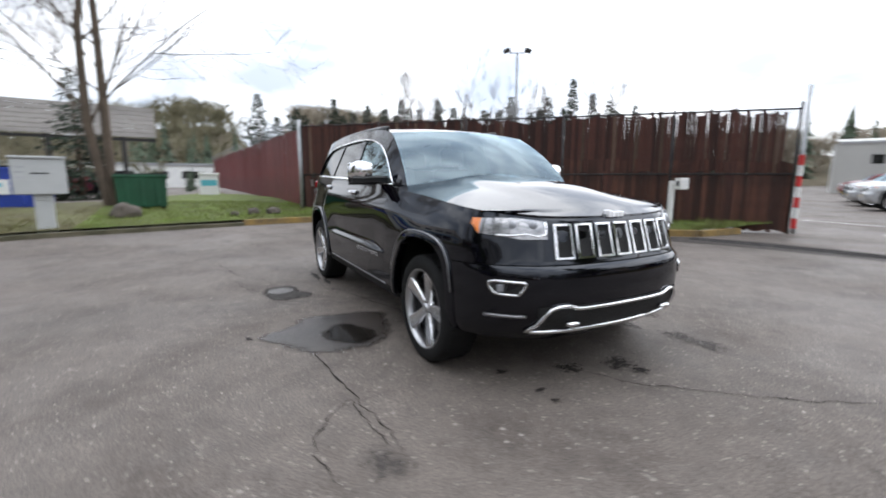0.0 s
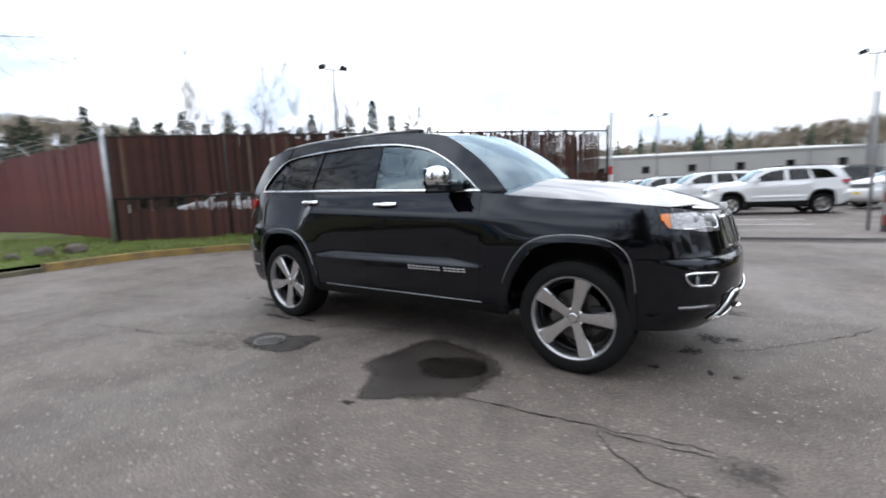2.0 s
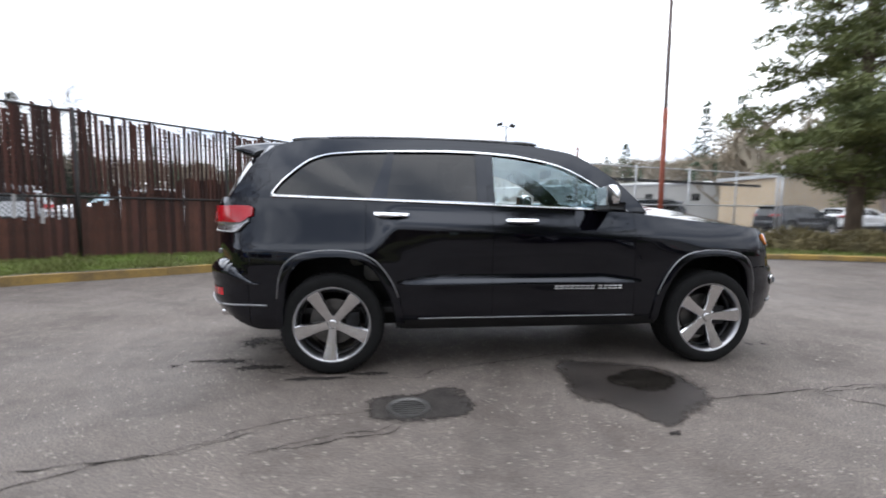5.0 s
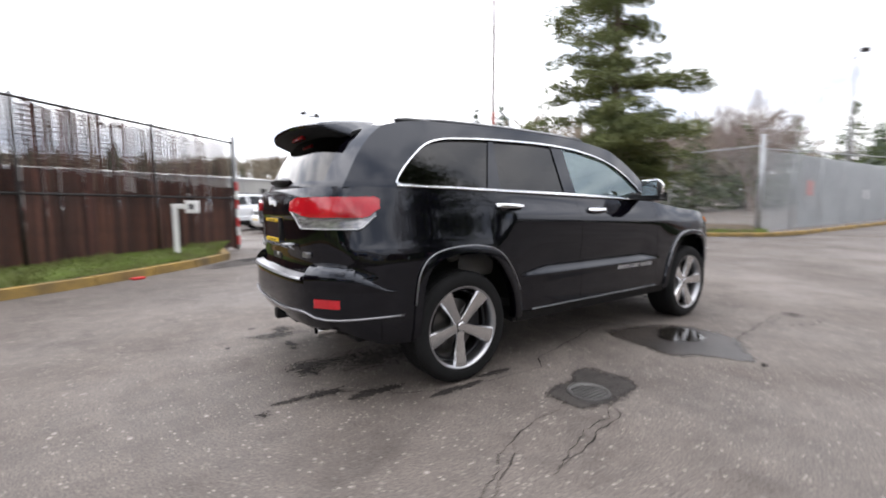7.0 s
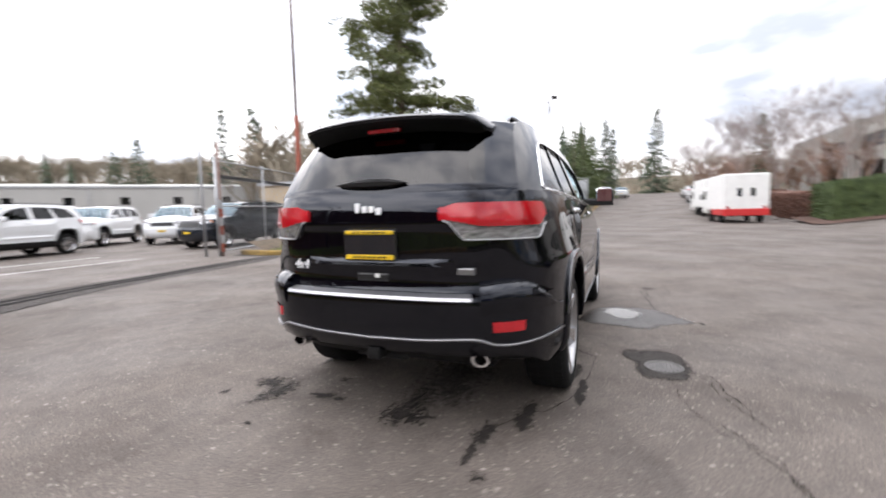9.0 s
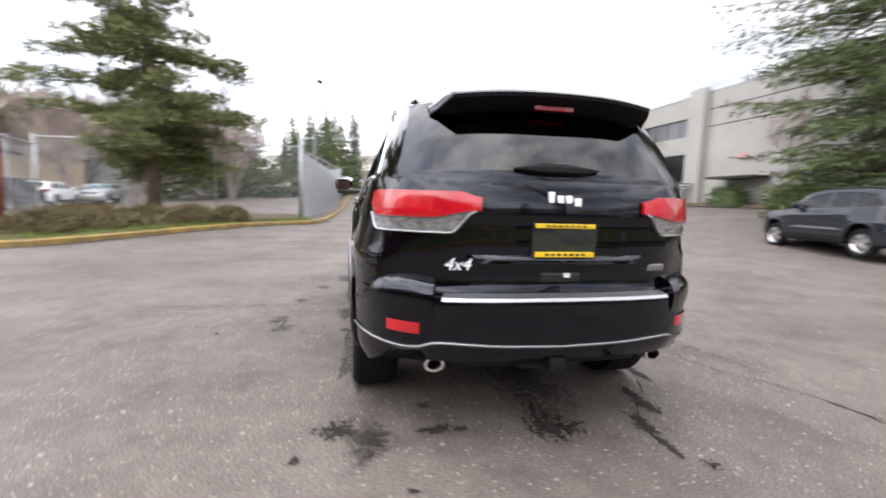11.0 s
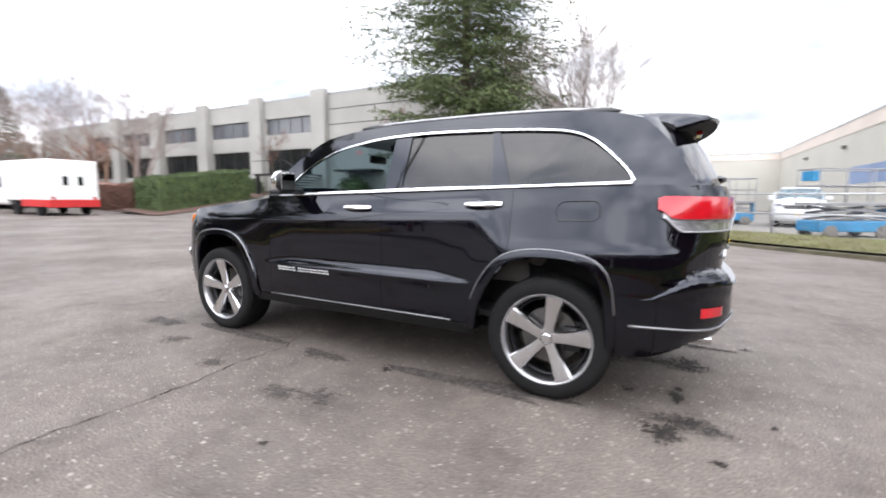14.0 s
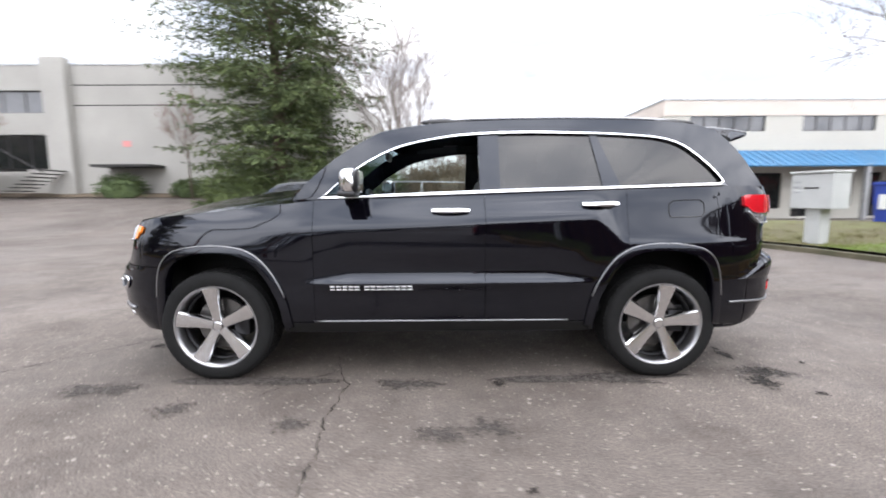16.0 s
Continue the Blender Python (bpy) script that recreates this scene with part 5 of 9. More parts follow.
    # roof antenna
    part("roof_antenna", box(-1.72, -1.60, -0.03, 0.03, 1.735, 1.775, 0.012), PAINT, root, auto=40)
    # cabin
    for x, wide in ((0.02, 0.26), (-0.98, 0.26)):
        for y in (0.38, -0.38):
            bm = bmesh.new()
            add_box(bm, x - 0.28, x + 0.26, y - wide, y + wide, 0.62, 0.80, 0.06)
            add_box(bm, -0.075, 0.075, -wide + 0.01, wide - 0.01, 0.0, 0.62, 0.06, m=pose(x - 0.30, y, 0.74, 0, -14, 0))
            add_box(bm, -0.05, 0.05, -0.14, 0.14, 0.0, 0.20, 0.045, m=pose(x - 0.46, y, 1.38, 0, -10, 0))
            part("seat", bm, SEAT, root, "pale leather seat with headrest", auto=50)
    bm = bmesh.new()
    add_box(bm, 0.55, 0.98, -0.76, 0.76, 0.85, 1.14, 0.06)
    add_box(bm, -0.5, 0.6, -0.12, 0.12, 0.6, 0.86, 0.04)
    part("dashboard", bm, CABIN, root, auto=50)
    bm = bmesh.new()
    ring = [Vector((0.0, 0.185 * math.cos(a), 0.185 * math.sin(a))) for a in np.linspace(0, 2 * math.pi, 29)]
    add_tube(bm, ring, 0.016, 8, False)
    add_box(bm, -0.03, 0.02, -0.07, 0.07, -0.06, 0.05, 0.015)
    add_box(bm, -0.012, 0.012, -0.18, 0.18, -0.018, 0.018, 0.006)
    add_box(bm, -0.012, 0.012, -0.02, 0.02, -0.18, 0.0, 0.006)
    bmesh.ops.transform(bm, matrix=pose(0.45, 0.38, 1.08, 0, 24, 0), verts=bm.verts)
    part("steering_wheel", bm, CABIN, root, auto=50)
    part("rear_view_mirror", box(0.40, 0.43, -0.12, 0.12, 1.50, 1.57, 0.012), SATIN, root, auto=40)
    part("cabin_floor", box(-2.1, 1.0, -0.80, 0.80, 0.42, 0.46), CABIN, root)
    return root


SATINGREY = material("brushed_grey_trim", (0.30, 0.30, 0.31), 0.32, 0.9)
MESHBLACK = material("black_mesh", (0.004, 0.004, 0.004), 0.7, vary=0.5, scale=120, fine=200, bump=0.8, bump_scale=160)
# near-white and non-metallic: the chrome's shine is put into the base colour
BADGE = material("badge_shine_white", (0.88, 0.88, 0.89), 0.4, 0.0)
MIRROR = material("mirror_glass", (0.75, 0.76, 0.78), 0.01, 1.0)
make_hero()


# ---------------------------------------------------------------- marks on the asphalt
def thinning(mat, low, high, scale, spread):
    """Lets a patch thin out in a ragged way towards its rim."""
    n, l = mat.node_tree.nodes, mat.node_tree.links
    at, tx, co = n.new("ShaderNodeAttribute"), n.new("ShaderNodeTexNoise"), n.new("ShaderNodeTexCoord")
    at.attribute_name = "rim"
    tx.inputs["Scale"].default_value, tx.inputs["Detail"].default_value, tx.inputs["Roughness"].default_value = scale, 8, 0.75
    add, ease, wide = n.new("ShaderNodeMath"), n.new("ShaderNodeMapRange"), n.new("ShaderNodeMath")
    add.operation, wide.operation = "ADD", "MULTIPLY_ADD"
    wide.inputs[1].default_value, wide.inputs[2].default_value = spread, -0.5 * spread
    ease.interpolation_type = "SMOOTHSTEP"
    ease.inputs["From Min"].default_value, ease.inputs["From Max"].default_value = low, high
    tr, mx = n.new("ShaderNodeBsdfTransparent"), n.new("ShaderNodeMixShader")
    l.new(co.outputs["Object"], tx.inputs["Vector"])
    l.new(at.outputs["Fac"], add.inputs[0])
    l.new(tx.outputs["Fac"], wide.inputs[0])
    l.new(wide.outputs[0], add.inputs[1])
    l.new(add.outputs[0], ease.inputs["Value"])
    l.new(ease.outputs["Result"], mx.inputs["Fac"])
    l.new(tr.outputs["BSDF"], mx.inputs[1])
    l.new(n["Principled BSDF"].outputs["BSDF"], mx.inputs[2])
    l.new(mx.outputs["Shader"], n["Material Output"].inputs["Surface"])


thinning(WET, 0.10, 0.62, 9.0, 1.3)
thinning(DAMP, 0.15, 0.60, 12.0, 1.8)
thinning(WATER, 0.20, 0.60, 7.0, 1.2)
thinning(OIL, 0.42, 0.80, 32.0, 3.2)
thinning(SMUDGE, 0.25, 1.25, 24.0, 2.6)


def blot(name, pts, mat, label, z=0.004, category="stain", reach=0.12, kind="structure", group=""):
    """A flat patch whose rim value falls from 1 inside to 0 a little way outside its line."""
    line = dense([(*p, 0) for p in [*pts, pts[0]]], 0.05)[:-1]
    mid = sum(line, Vector()) / len(line)
    bm = bmesh.new()
    lay = bm.verts.layers.float.new("rim")
    rings = []
    for off, value in ((reach * 0.6, 0.0), (0.0, 0.42), (-reach * 0.7, 0.80), (-reach * 1.6, 1.0)):
        ring = []
        for p in line:
            d = p - mid
            q = mid + d.normalized() * max(0.004, d.length + off) if d.length + off > 0.004 else mid + d * 0.02
            v = bm.verts.new((q.x, q.y, height(q.x, q.y) + z))
            v[lay] = value
            ring.append(v)
        rings.append(ring)
    for a, b in zip(rings, rings[1:]):
        for k in range(len(a)):
            bm.faces.new((a[k], a[(k + 1) % len(a)], b[(k + 1) % len(a)], b[k]))
    c = bm.verts.new((mid.x, mid.y, height(mid.x, mid.y) + z))
    c[lay] = 1.0
    for k in range(len(line)):
        bm.faces.new((rings[-1][k], rings[-1][(k + 1) % len(line)], c))
    return tagged(link(name, bm, mat), label, category, group, kind)


def crack(pts, width=0.012):
    line = dense([(*p, 0) for p in pts], 0.03)
    bm = bmesh.new()
    rows = []
    for i, p in enumerate(line):
        d = (line[min(i + 1, len(line) - 1)] - line[max(i - 1, 0)]).normalized()
        n = Vector((-d.y, d.x, 0))
        wob = 0.030 * noise.noise(p * 9.0) + 0.016 * noise.noise(p * 38.0)
        w = width * 0.62 * (0.15 + 1.3 * abs(noise.noise(p * 7.0 + Vector((9, 3, 1))))) * min(1.0, 0.25 + 4 * min(i, len(line) - 1 - i) / len(line))
        q = p + n * wob
        rows.append([(*(q + n * w).xy, height(q.x, q.y) + 0.003), (*(q - n * w).xy, height(q.x, q.y) + 0.003)])
    grid_faces(bm, rows)
    return tagged(link("asphalt_crack", bm, CRACK), "thin dark crack in worn asphalt", "crack", "cracks in the asphalt", "structure")


CRACKS = (
    [(-3.4, -2.2), (-2.6, -1.98), (-2.15, -1.9), (-1.82, -1.71), (-1.64, -1.61), (-1.2, -1.55)], [(-1.7, -1.93), (-1.3, -1.79), (-1.08, -1.78), (-1.0, -1.68)],
    [(0.96, -1.59), (1.31, -1.54), (1.77, -1.5), (2.0, -1.48), (2.18, -1.46), (2.36, -1.49)], [(1.77, -1.52), (1.89, -1.68), (2.05, -1.79), (2.26, -1.82), (2.46, -1.78)], [(1.77, -1.51), (2.0, -1.54), (2.15, -1.51), (2.3, -1.51)], [(1.98, -0.2), (2.18, -0.05), (2.38, 0.02), (2.53, 0.19), (2.76, 0.43), (3.0, 0.71), (3.25, 1.1)],
    [(-1.19, -1.02), (-0.89, -1.06), (-0.73, -0.92), (-0.5, -0.85), (-0.1, -0.76), (0.21, -0.66), (0.62, -0.6)], [(-0.98, -1.68), (-1.06, -1.82), (-1.34, -1.86), (-1.55, -1.92), (-1.77, -1.94)],
    [(-1.72, -1.68), (-1.94, -1.84), (-2.12, -1.92), (-2.32, -1.95), (-2.7, -2.15)], [(0.75, 0.5), (0.72, 0.7), (0.6, 1.05), (0.62, 1.5), (0.58, 1.8), (0.6, 2.2), (0.62, 2.6), (0.55, 3.2)],
    [(1.1, 1.17), (0.93, 0.96), (0.7, 0.79)], [(-1.13, -1.04), (-1.7, -0.95), (-2.2, -0.6), (-2.6, -0.55)],
)
for c in CRACKS:
    crack(c)
blot("wet_patch", [(0.19, -1.28), (0.15, -1.46), (0.24, -1.54), (0.35, -1.61), (0.43, -1.79), (0.52, -1.87), (0.64, -1.8), (0.79, -1.69), (0.98, -1.57), (1.03, -1.33), (0.99, -1.09), (0.81, -0.95), (0.49, -0.86), (0.28, -0.84)], WET, "dark wet patch on the asphalt", 0.004, "wet patch", 0.14)
blot("puddle", [(0.62, -1.12), (0.76, -1.05), (0.90, -1.08), (0.97, -1.22), (0.90, -1.34), (0.76, -1.42), (0.60, -1.40), (0.50, -1.30), (0.50, -1.18)], WATER, "shallow puddle in a pothole", 0.008, "puddle", 0.10)
blot("wet_patch", [(-1.14, -1.62), (-1.17, -1.43), (-1.07, -1.35), (-0.83, -1.33), (-0.73, -1.25), (-0.60, -1.30), (-0.56, -1.59), (-0.69, -1.65), (-0.98, -1.68)], DAMP, "wet asphalt patch round a drain cover", 0.004, "wet patch", 0.12)


def gutter(name, line, side, width, label):
    """Damp dirt along the foot of a kerb, thinning out into the road."""
    pts = dense([(x, y, 0) for x, y in line], 0.25)
    bm = bmesh.new()
    lay = bm.verts.layers.float.new("rim")
    rows = []
    for i, p in enumerate(pts):
        d = (pts[min(i + 1, len(pts) - 1)] - pts[max(i - 1, 0)]).normalized()
        n = Vector((d.y, -d.x, 0)) * side
        row = []
        for u, value in ((0.0, 1.0), (0.35, 0.85), (0.7, 0.45), (1.0, 0.0)):
            q = p + n * width * u * (1 + 0.35 * noise.noise(p * 0.8))
            v = bm.verts.new((q.x, q.y, height(q.x, q.y) + 0.0045))
            v[lay] = value
            row.append(v)
        rows.append(row)
    for a, b in zip(rows, rows[1:]):
        for k in range(3):
            bm.faces.new((a[k], a[k + 1], b[k + 1], b[k]))
    return tagged(link(name, bm, DAMP), label, "gutter", kind="structure")


gutter("gutter_west", KERB_WEST, -1, 0.45, "dark damp dirt along the kerb foot")
gutter("gutter_south", KERB_SOUTH, -1, 0.40, "dark damp dirt along the kerb foot")
gutter("gutter_east", KERB_EAST[:9], 1, 0.30, "dark damp dirt along the kerb foot")
blot("gate_dirt", [(-2.2, 5.7), (-0.6, 6.4), (1.6, 6.85), (4.8, 7.35), (4.9, 8.1), (2.0, 7.9), (-0.6, 7.5), (-1.9, 6.7)], SMUDGE, "dark dirt along the gate track", 0.0036, "stain", 0.3)


def stain(x, y, r, q, seed, mat):
    """A drip stain with a ragged heart."""
    rng = random.Random(seed)
    pts = []
    for t in np.linspace(0, 2 * math.pi, 12)[:-1]:
        k = rng.uniform(0.65, 1.25)
        pts.append((x + r * k * math.cos(t), y + q * k * math.sin(t)))
    dark = mat is OIL
    return blot("oil_stain" if dark else "faded_stain", pts, mat, "dark ragged oil drip stain on asphalt" if dark else "faded grey stain on asphalt", 0.0035 + 0.0001 * (seed % 7), "stain", min(r, q) * 1.0, "stuff", "oil stains" if dark else "faded stains")


for i, (x, y, r, q) in enumerate(((-2.12, -0.07, 0.26, 0.13), (-2.24, -0.10, 0.10, 0.16), (-2.04, -0.74, 0.20, 0.06), (-2.27, -0.58, 0.14, 0.05), (-2.48, -0.57, 0.12, 0.03), (-2.65, -0.66, 0.04, 0.04), (-2.10, 1.02, 0.11, 0.12), (-2.20, 0.86, 0.10, 0.10), (-2.31, 0.89, 0.05, 0.06), (-2.16, 0.54, 0.05, 0.10), (-2.17, 0.40, 0.03, 0.05), (-2.33, 1.20, 0.04, 0.04), (-2.62, 0.70, 0.03, 0.04), (-1.90, 0.55, 0.04, 0.04),
                              (1.90, -0.57, 0.05, 0.05), (2.05, -0.15, 0.10, 0.12), (2.16, 0.20, 0.10, 0.14), (2.30, 0.24, 0.05, 0.08), (2.20, -0.52, 0.03, 0.04), (2.34, -0.53, 0.03, 0.03), (0.48, -1.96, 0.05, 0.03), (-0.38, 1.02, 0.04, 0.05), (-0.39, 2.06, 0.03, 0.03), (-1.55, -1.0, 0.20, 0.04), (-1.2, -0.95, 0.16, 0.04))):
    stain(x, y, r, q, 300 + i, OIL)
for i, (x, y, r, q) in enumerate(((1.54, 1.34, 0.16, 0.10), (-0.27, 1.57, 0.17, 0.12), (0.02, 1.62, 0.14, 0.10), (2.40, -1.58, 0.14, 0.12), (0.80, 1.50, 0.12, 0.08), (-2.21, 0.87, 0.22, 0.14), (2.14, 1.06, 0.25, 0.12), (0.21, 1.0, 0.25, 0.10), (-1.0, 0.95, 0.6, 0.10), (-1.6, -0.2, 0.5, 0.3), (1.2, 0.95, 0.5, 0.08))):
    stain(x, y, r, q, 340 + i, SMUDGE)
bm = bmesh.new()
for k in range(150):
    a, r = random.uniform(0, 6.28), random.uniform(0.1, 1.6)
    x, y = -0.6 + r * 1.4 * math.cos(a), 1.45 + r * 0.5 * math.sin(a)
    if k > 80:
        x, y = -2.3 + 0.6 * r * math.cos(a), 0.1 + 0.9 * r * math.sin(a)
    s = random.uniform(0.004, 0.017)
    vs = [bm.verts.new((x + s * random.uniform(0.6, 1.3) * math.cos(b), y + s * random.uniform(0.6, 1.3) * math.sin(b), 0.0035)) for b in np.linspace(0, 6.28, 7)[:-1]]
    bm.faces.new(vs)
tagged(link("oil_specks", bm, OIL), "scattered small dark drips on asphalt", "stain", kind="stuff")


def manhole(x, y):
    root = thing("drain_cover", pose(x, y, 0.006), "round cast-iron drain cover set in asphalt", "drain cover")
    bm = bmesh.new()
    revolve(bm, [(0.0, 0.0), (0.105, 0.0), (0.115, 0.006), (0.13, 0.006), (0.135, -0.01)], 28)
    bmesh.ops.rotate(bm, matrix=Matrix.Rotation(radians(90), 3, "X"), verts=bm.verts)
    part("cover", bm, IRON, root, auto=30)
    for k in range(-3, 4):
        h = math.sqrt(0.1 ** 2 - (k * 0.027) ** 2)
        part("rib", box(-h, h, k * 0.027 - 0.006, k * 0.027 + 0.006, 0.0, 0.005), IRON, root)


IRON = material("worn_cast_iron", (0.11, 0.105, 0.10), 0.45, 0.7, vary=0.3, scale=10, fine=60)
manhole(-0.935, -1.52)


# ---------------------------------------------------------------- fences
def wire_mesh(name, a, b, z0, z1, parent, pitch=0.065, r=0.0035, mat=None, keep=None):
    """Chain-link wire between two points of the plan, as crossing strands."""
    a, b = Vector((*a, 0)), Vector((*b, 0))
    d = b - a
    length, hgt = d.length, z1 - z0
    d.normalize()
    n = Vector((-d.y, d.x, 0))
    bm = bmesh.new()
    k = -hgt
    while k < length:
        for sgn in (1, -1):
            u0, u1 = (k, k + hgt) if sgn > 0 else (k + hgt, k)
            t0, t1 = 0.0, 1.0
            lo, hi = (0 - u0) / (u1 - u0), (length - u0) / (u1 - u0)
            t0, t1 = max(t0, min(lo, hi)), min(t1, max(lo, hi))
            if t1 - t0 > 0.02:
                p = a + d * (u0 + (u1 - u0) * t0) + Vector((0, 0, z0 + hgt * t0)) + n * 0.003 * sgn
                q = a + d * (u0 + (u1 - u0) * t1) + Vector((0, 0, z0 + hgt * t1)) + n * 0.003 * sgn
                if keep is None or keep((u0 + u1) / 2):
                    s1 = (q - p).normalized().cross(n) * r
                    vs = [bm.verts.new(v) for v in (p - s1, p + s1, q + s1, q - s1)]
                    bm.faces.new(vs)
                    vs = [bm.verts.new(v) for v in (p - n * r, p + n * r, q + n * r, q - n * r)]
                    bm.faces.new(vs)
        k += pitch
    return tagged(part(name, bm, mat or GALV, parent), kind="stuff")


def slat_fence():
    root = thing("slatted_fence", Matrix.Identity(4), "tall chain-link fence filled with rust-brown privacy slats, some missing", "fence")
    d = FENCE_B - FENCE_A
    length = d.length
    d.normalize()
    ang = math.degrees(math.atan2(d.y, d.x))
    n_post = 6
    base = lambda t: 0.30 + (0.06 - 0.30) * t + 0.06 * (1 - t)
    for k in range(n_post):
        p = FENCE_A + d * (length * k / (n_post - 1))
        part("post", tube([(p.x, p.y, 0.0), (p.x, p.y, 2.86 if k < n_post - 1 else 2.95)], 0.035, 8), DARKSTEEL, root, smooth=True)
    for z, mat in ((2.80, DARKSTEEL), (1.36, DARKSTEEL)):
        part("rail", tube([FENCE_A + Vector((0, 0, z)), FENCE_B + Vector((0, 0, z))], 0.022, 8), mat, root, smooth=True)
    slats, worn, lower = [], [], []
    for zh, half in ((1.42, 0.049), (1.30, 0.049), (1.36, 0.049), (1.08, 0.049), (0.80, 0.049), (0.96, 0.049), (1.58, 0.049), (1.16, 0.024)):
        bm = bmesh.new()
        add_box(bm, -half, half, -0.003, 0.003, 0.0, zh, 0.002)
        me = bpy.data.meshes.new("slat")
        bm.to_mesh(me)
        bm.free()
        me.materials.append(SLAT)
        slats.append(me)
        for kept, mat in ((worn, SLATGREY), (lower, SLATLOW)):
            other = me.copy()
            other.materials[0] = mat
            kept.append(other)
    step = 0.083
    n = int(length / step)
    for k in range(n):
        t = k / n
        p = FENCE_A + d * (k * step + 0.05)
        lean = random.uniform(-0.5, 0.5)
        torn = noise.noise(Vector((k * 0.23, 3.7, 0)))
        # upper tier, its slats twisted in the wire
        if t < 0.98:
            low = random.choice((0, 0, 0, 0, 0.02, 0.05))
            kinds = worn if random.random() < 0.10 else slats
            me = kinds[0] if random.random() < (0.85 if t < 0.4 else 0.15) else kinds[random.choice((1, 2))]
            if not (torn > 0.46 and k % 3 == 0):
                share("slat", me, root, pose(p.x, p.y, 1.40 - low + random.uniform(-0.02, 0.05), lean, lean, ang + (36 if t < 0.6 else 25) + random.uniform(-5, 5)))
        # lower tier, closed but for a torn band below the middle rail
        gap = noise.noise(Vector((k * 0.16, 9, 2)))
        short = 0.02 < t < 0.40 and gap > -0.22
        kinds = slats if t < 0.27 or noise.noise(Vector((k * 0.3, 1, 7))) > 0.2 else lower
        me = kinds[6] if t > 0.52 + 0.05 * gap and gap < 0.35 else kinds[random.choice((1, 2))] if t > 0.44 + 0.05 * gap else kinds[4] if short else kinds[5] if noise.noise(Vector((k * 0.7, 5, 5))) > 0.05 else kinds[3]
        share("slat", me, root, pose(p.x, p.y, base(t) + random.uniform(-0.06, 0.03) - (0.05 if short else 0), lean, lean, ang + 3 + random.uniform(-5, 5)))
        if short and random.random() < 0.85:
            share("slat", slats[7], root, pose(p.x - d.x * 0.04, p.y - d.y * 0.04, base(t), lean, lean, ang + random.uniform(-20, 20)))
    wire_mesh("wire_mesh", FENCE_A.xy, FENCE_B.xy, 0.1, 2.82, root, 0.075, 0.0044, DARKSTEEL)
    bm = bmesh.new()
    # loose pale strips left in the wire where the lower slats are torn off
    for k in range(int(0.02 * length / step), int(0.40 * length / step)):
        if random.random() < 0.35:
            c = FENCE_A + d * (k * step + 0.05) + Vector((-d.y, d.x, 0)) * 0.045
            foot = random.uniform(0.80, 1.05)
            add_box(bm, -0.022, 0.022, -0.003, 0.003, foot, foot + random.uniform(0.15, 0.42), 0, pose(c.x, c.y, 0, random.uniform(-4, 4), random.uniform(-4, 4), ang + random.uniform(-25, 25)))
    tagged(part("pale_filling", bm, PALESLAT, root, "faded grey plastic filling"), kind="stuff")
    p = FENCE_A
    part("corner_post", tube([(p.x - 0.06, p.y - 0.06, 0.0), (p.x - 0.06, p.y - 0.06, 3.0)], 0.06, 12), GALV, root, "galvanised corner post", smooth=True)


PALESLAT = material("faded_grey_slat", (0.42, 0.41, 0.41), 0.8, vary=0.25, scale=3, fine=20)
slat_fence()


def maroon_fence():
    root = thing("board_fence", Matrix.Identity(4), "long maroon painted board fence with wire brackets on top", "fence")
    a, b = FENCE_A.copy(), Vector((-40.0, -1.25, 0))
    d = b - a
    length = d.length
    d.normalize()
    ang = math.degrees(math.atan2(d.y, d.x))
    meshes = []
    for hh in (2.32, 2.34):
        bm = bmesh.new()
        add_box(bm, 0.004, 0.236, -0.012, 0.012, 0.0, hh, 0.004)
        me = bpy.data.meshes.new("board")
        bm.to_mesh(me)
        bm.free()
        me.materials.append(REDWALL)
        meshes.append(me)
    n = int(length / 0.24)
    for k in range(n):
        p = a + d * (k * 0.24)
        share("board", meshes[k % 2], root, pose(p.x, p.y + (0.008 if k % 2 else 0), 0.42 + 0.12 * k / n, random.uniform(-0.5, 0.5), 0, ang))
    for z in (0.8, 2.4):
        part("rail", tube([a + Vector((0, 0.05, z)), b + Vector((0, 0.05, z + 0.1))], 0.03, 6), DARKSTEEL, root)
    for k in range(0, n, 10):
        p = a + d * (k * 0.24)
        part("bracket", tube([(p.x, p.y, 2.7), (p.x - 0.05, p.y - 0.28, 3.02)], 0.016, 5), GALV, root)
    for j in range(3):
        o = Vector((-0.015 * j, -0.09 * (j + 1), 2.82 + 0.1 * j))
        part("wire", tube([a + o, b + o], 0.004, 3), GALV, root)


maroon_fence()


def post_pair():
    """Gate post with red and white bands at the end of the slatted fence."""
    root = thing("gate_post", pose(-0.93, 9.75, 0), "steel gate post with red and white bands", "post")
    part("post_tube", tube([(0, 0, 0), (0, 0, 3.3)], 0.045, 10), GALV, root, smooth=True)
    for k in range(7):
        part("band", tube([(0, 0, 0.12 + 0.24 * k), (0, 0, 0.35 + 0.24 * k)], 0.056, 10), SIGNRED if k % 2 == 0 else WHITEPAINT, root, "red band" if k % 2 == 0 else "white band")


post_pair()


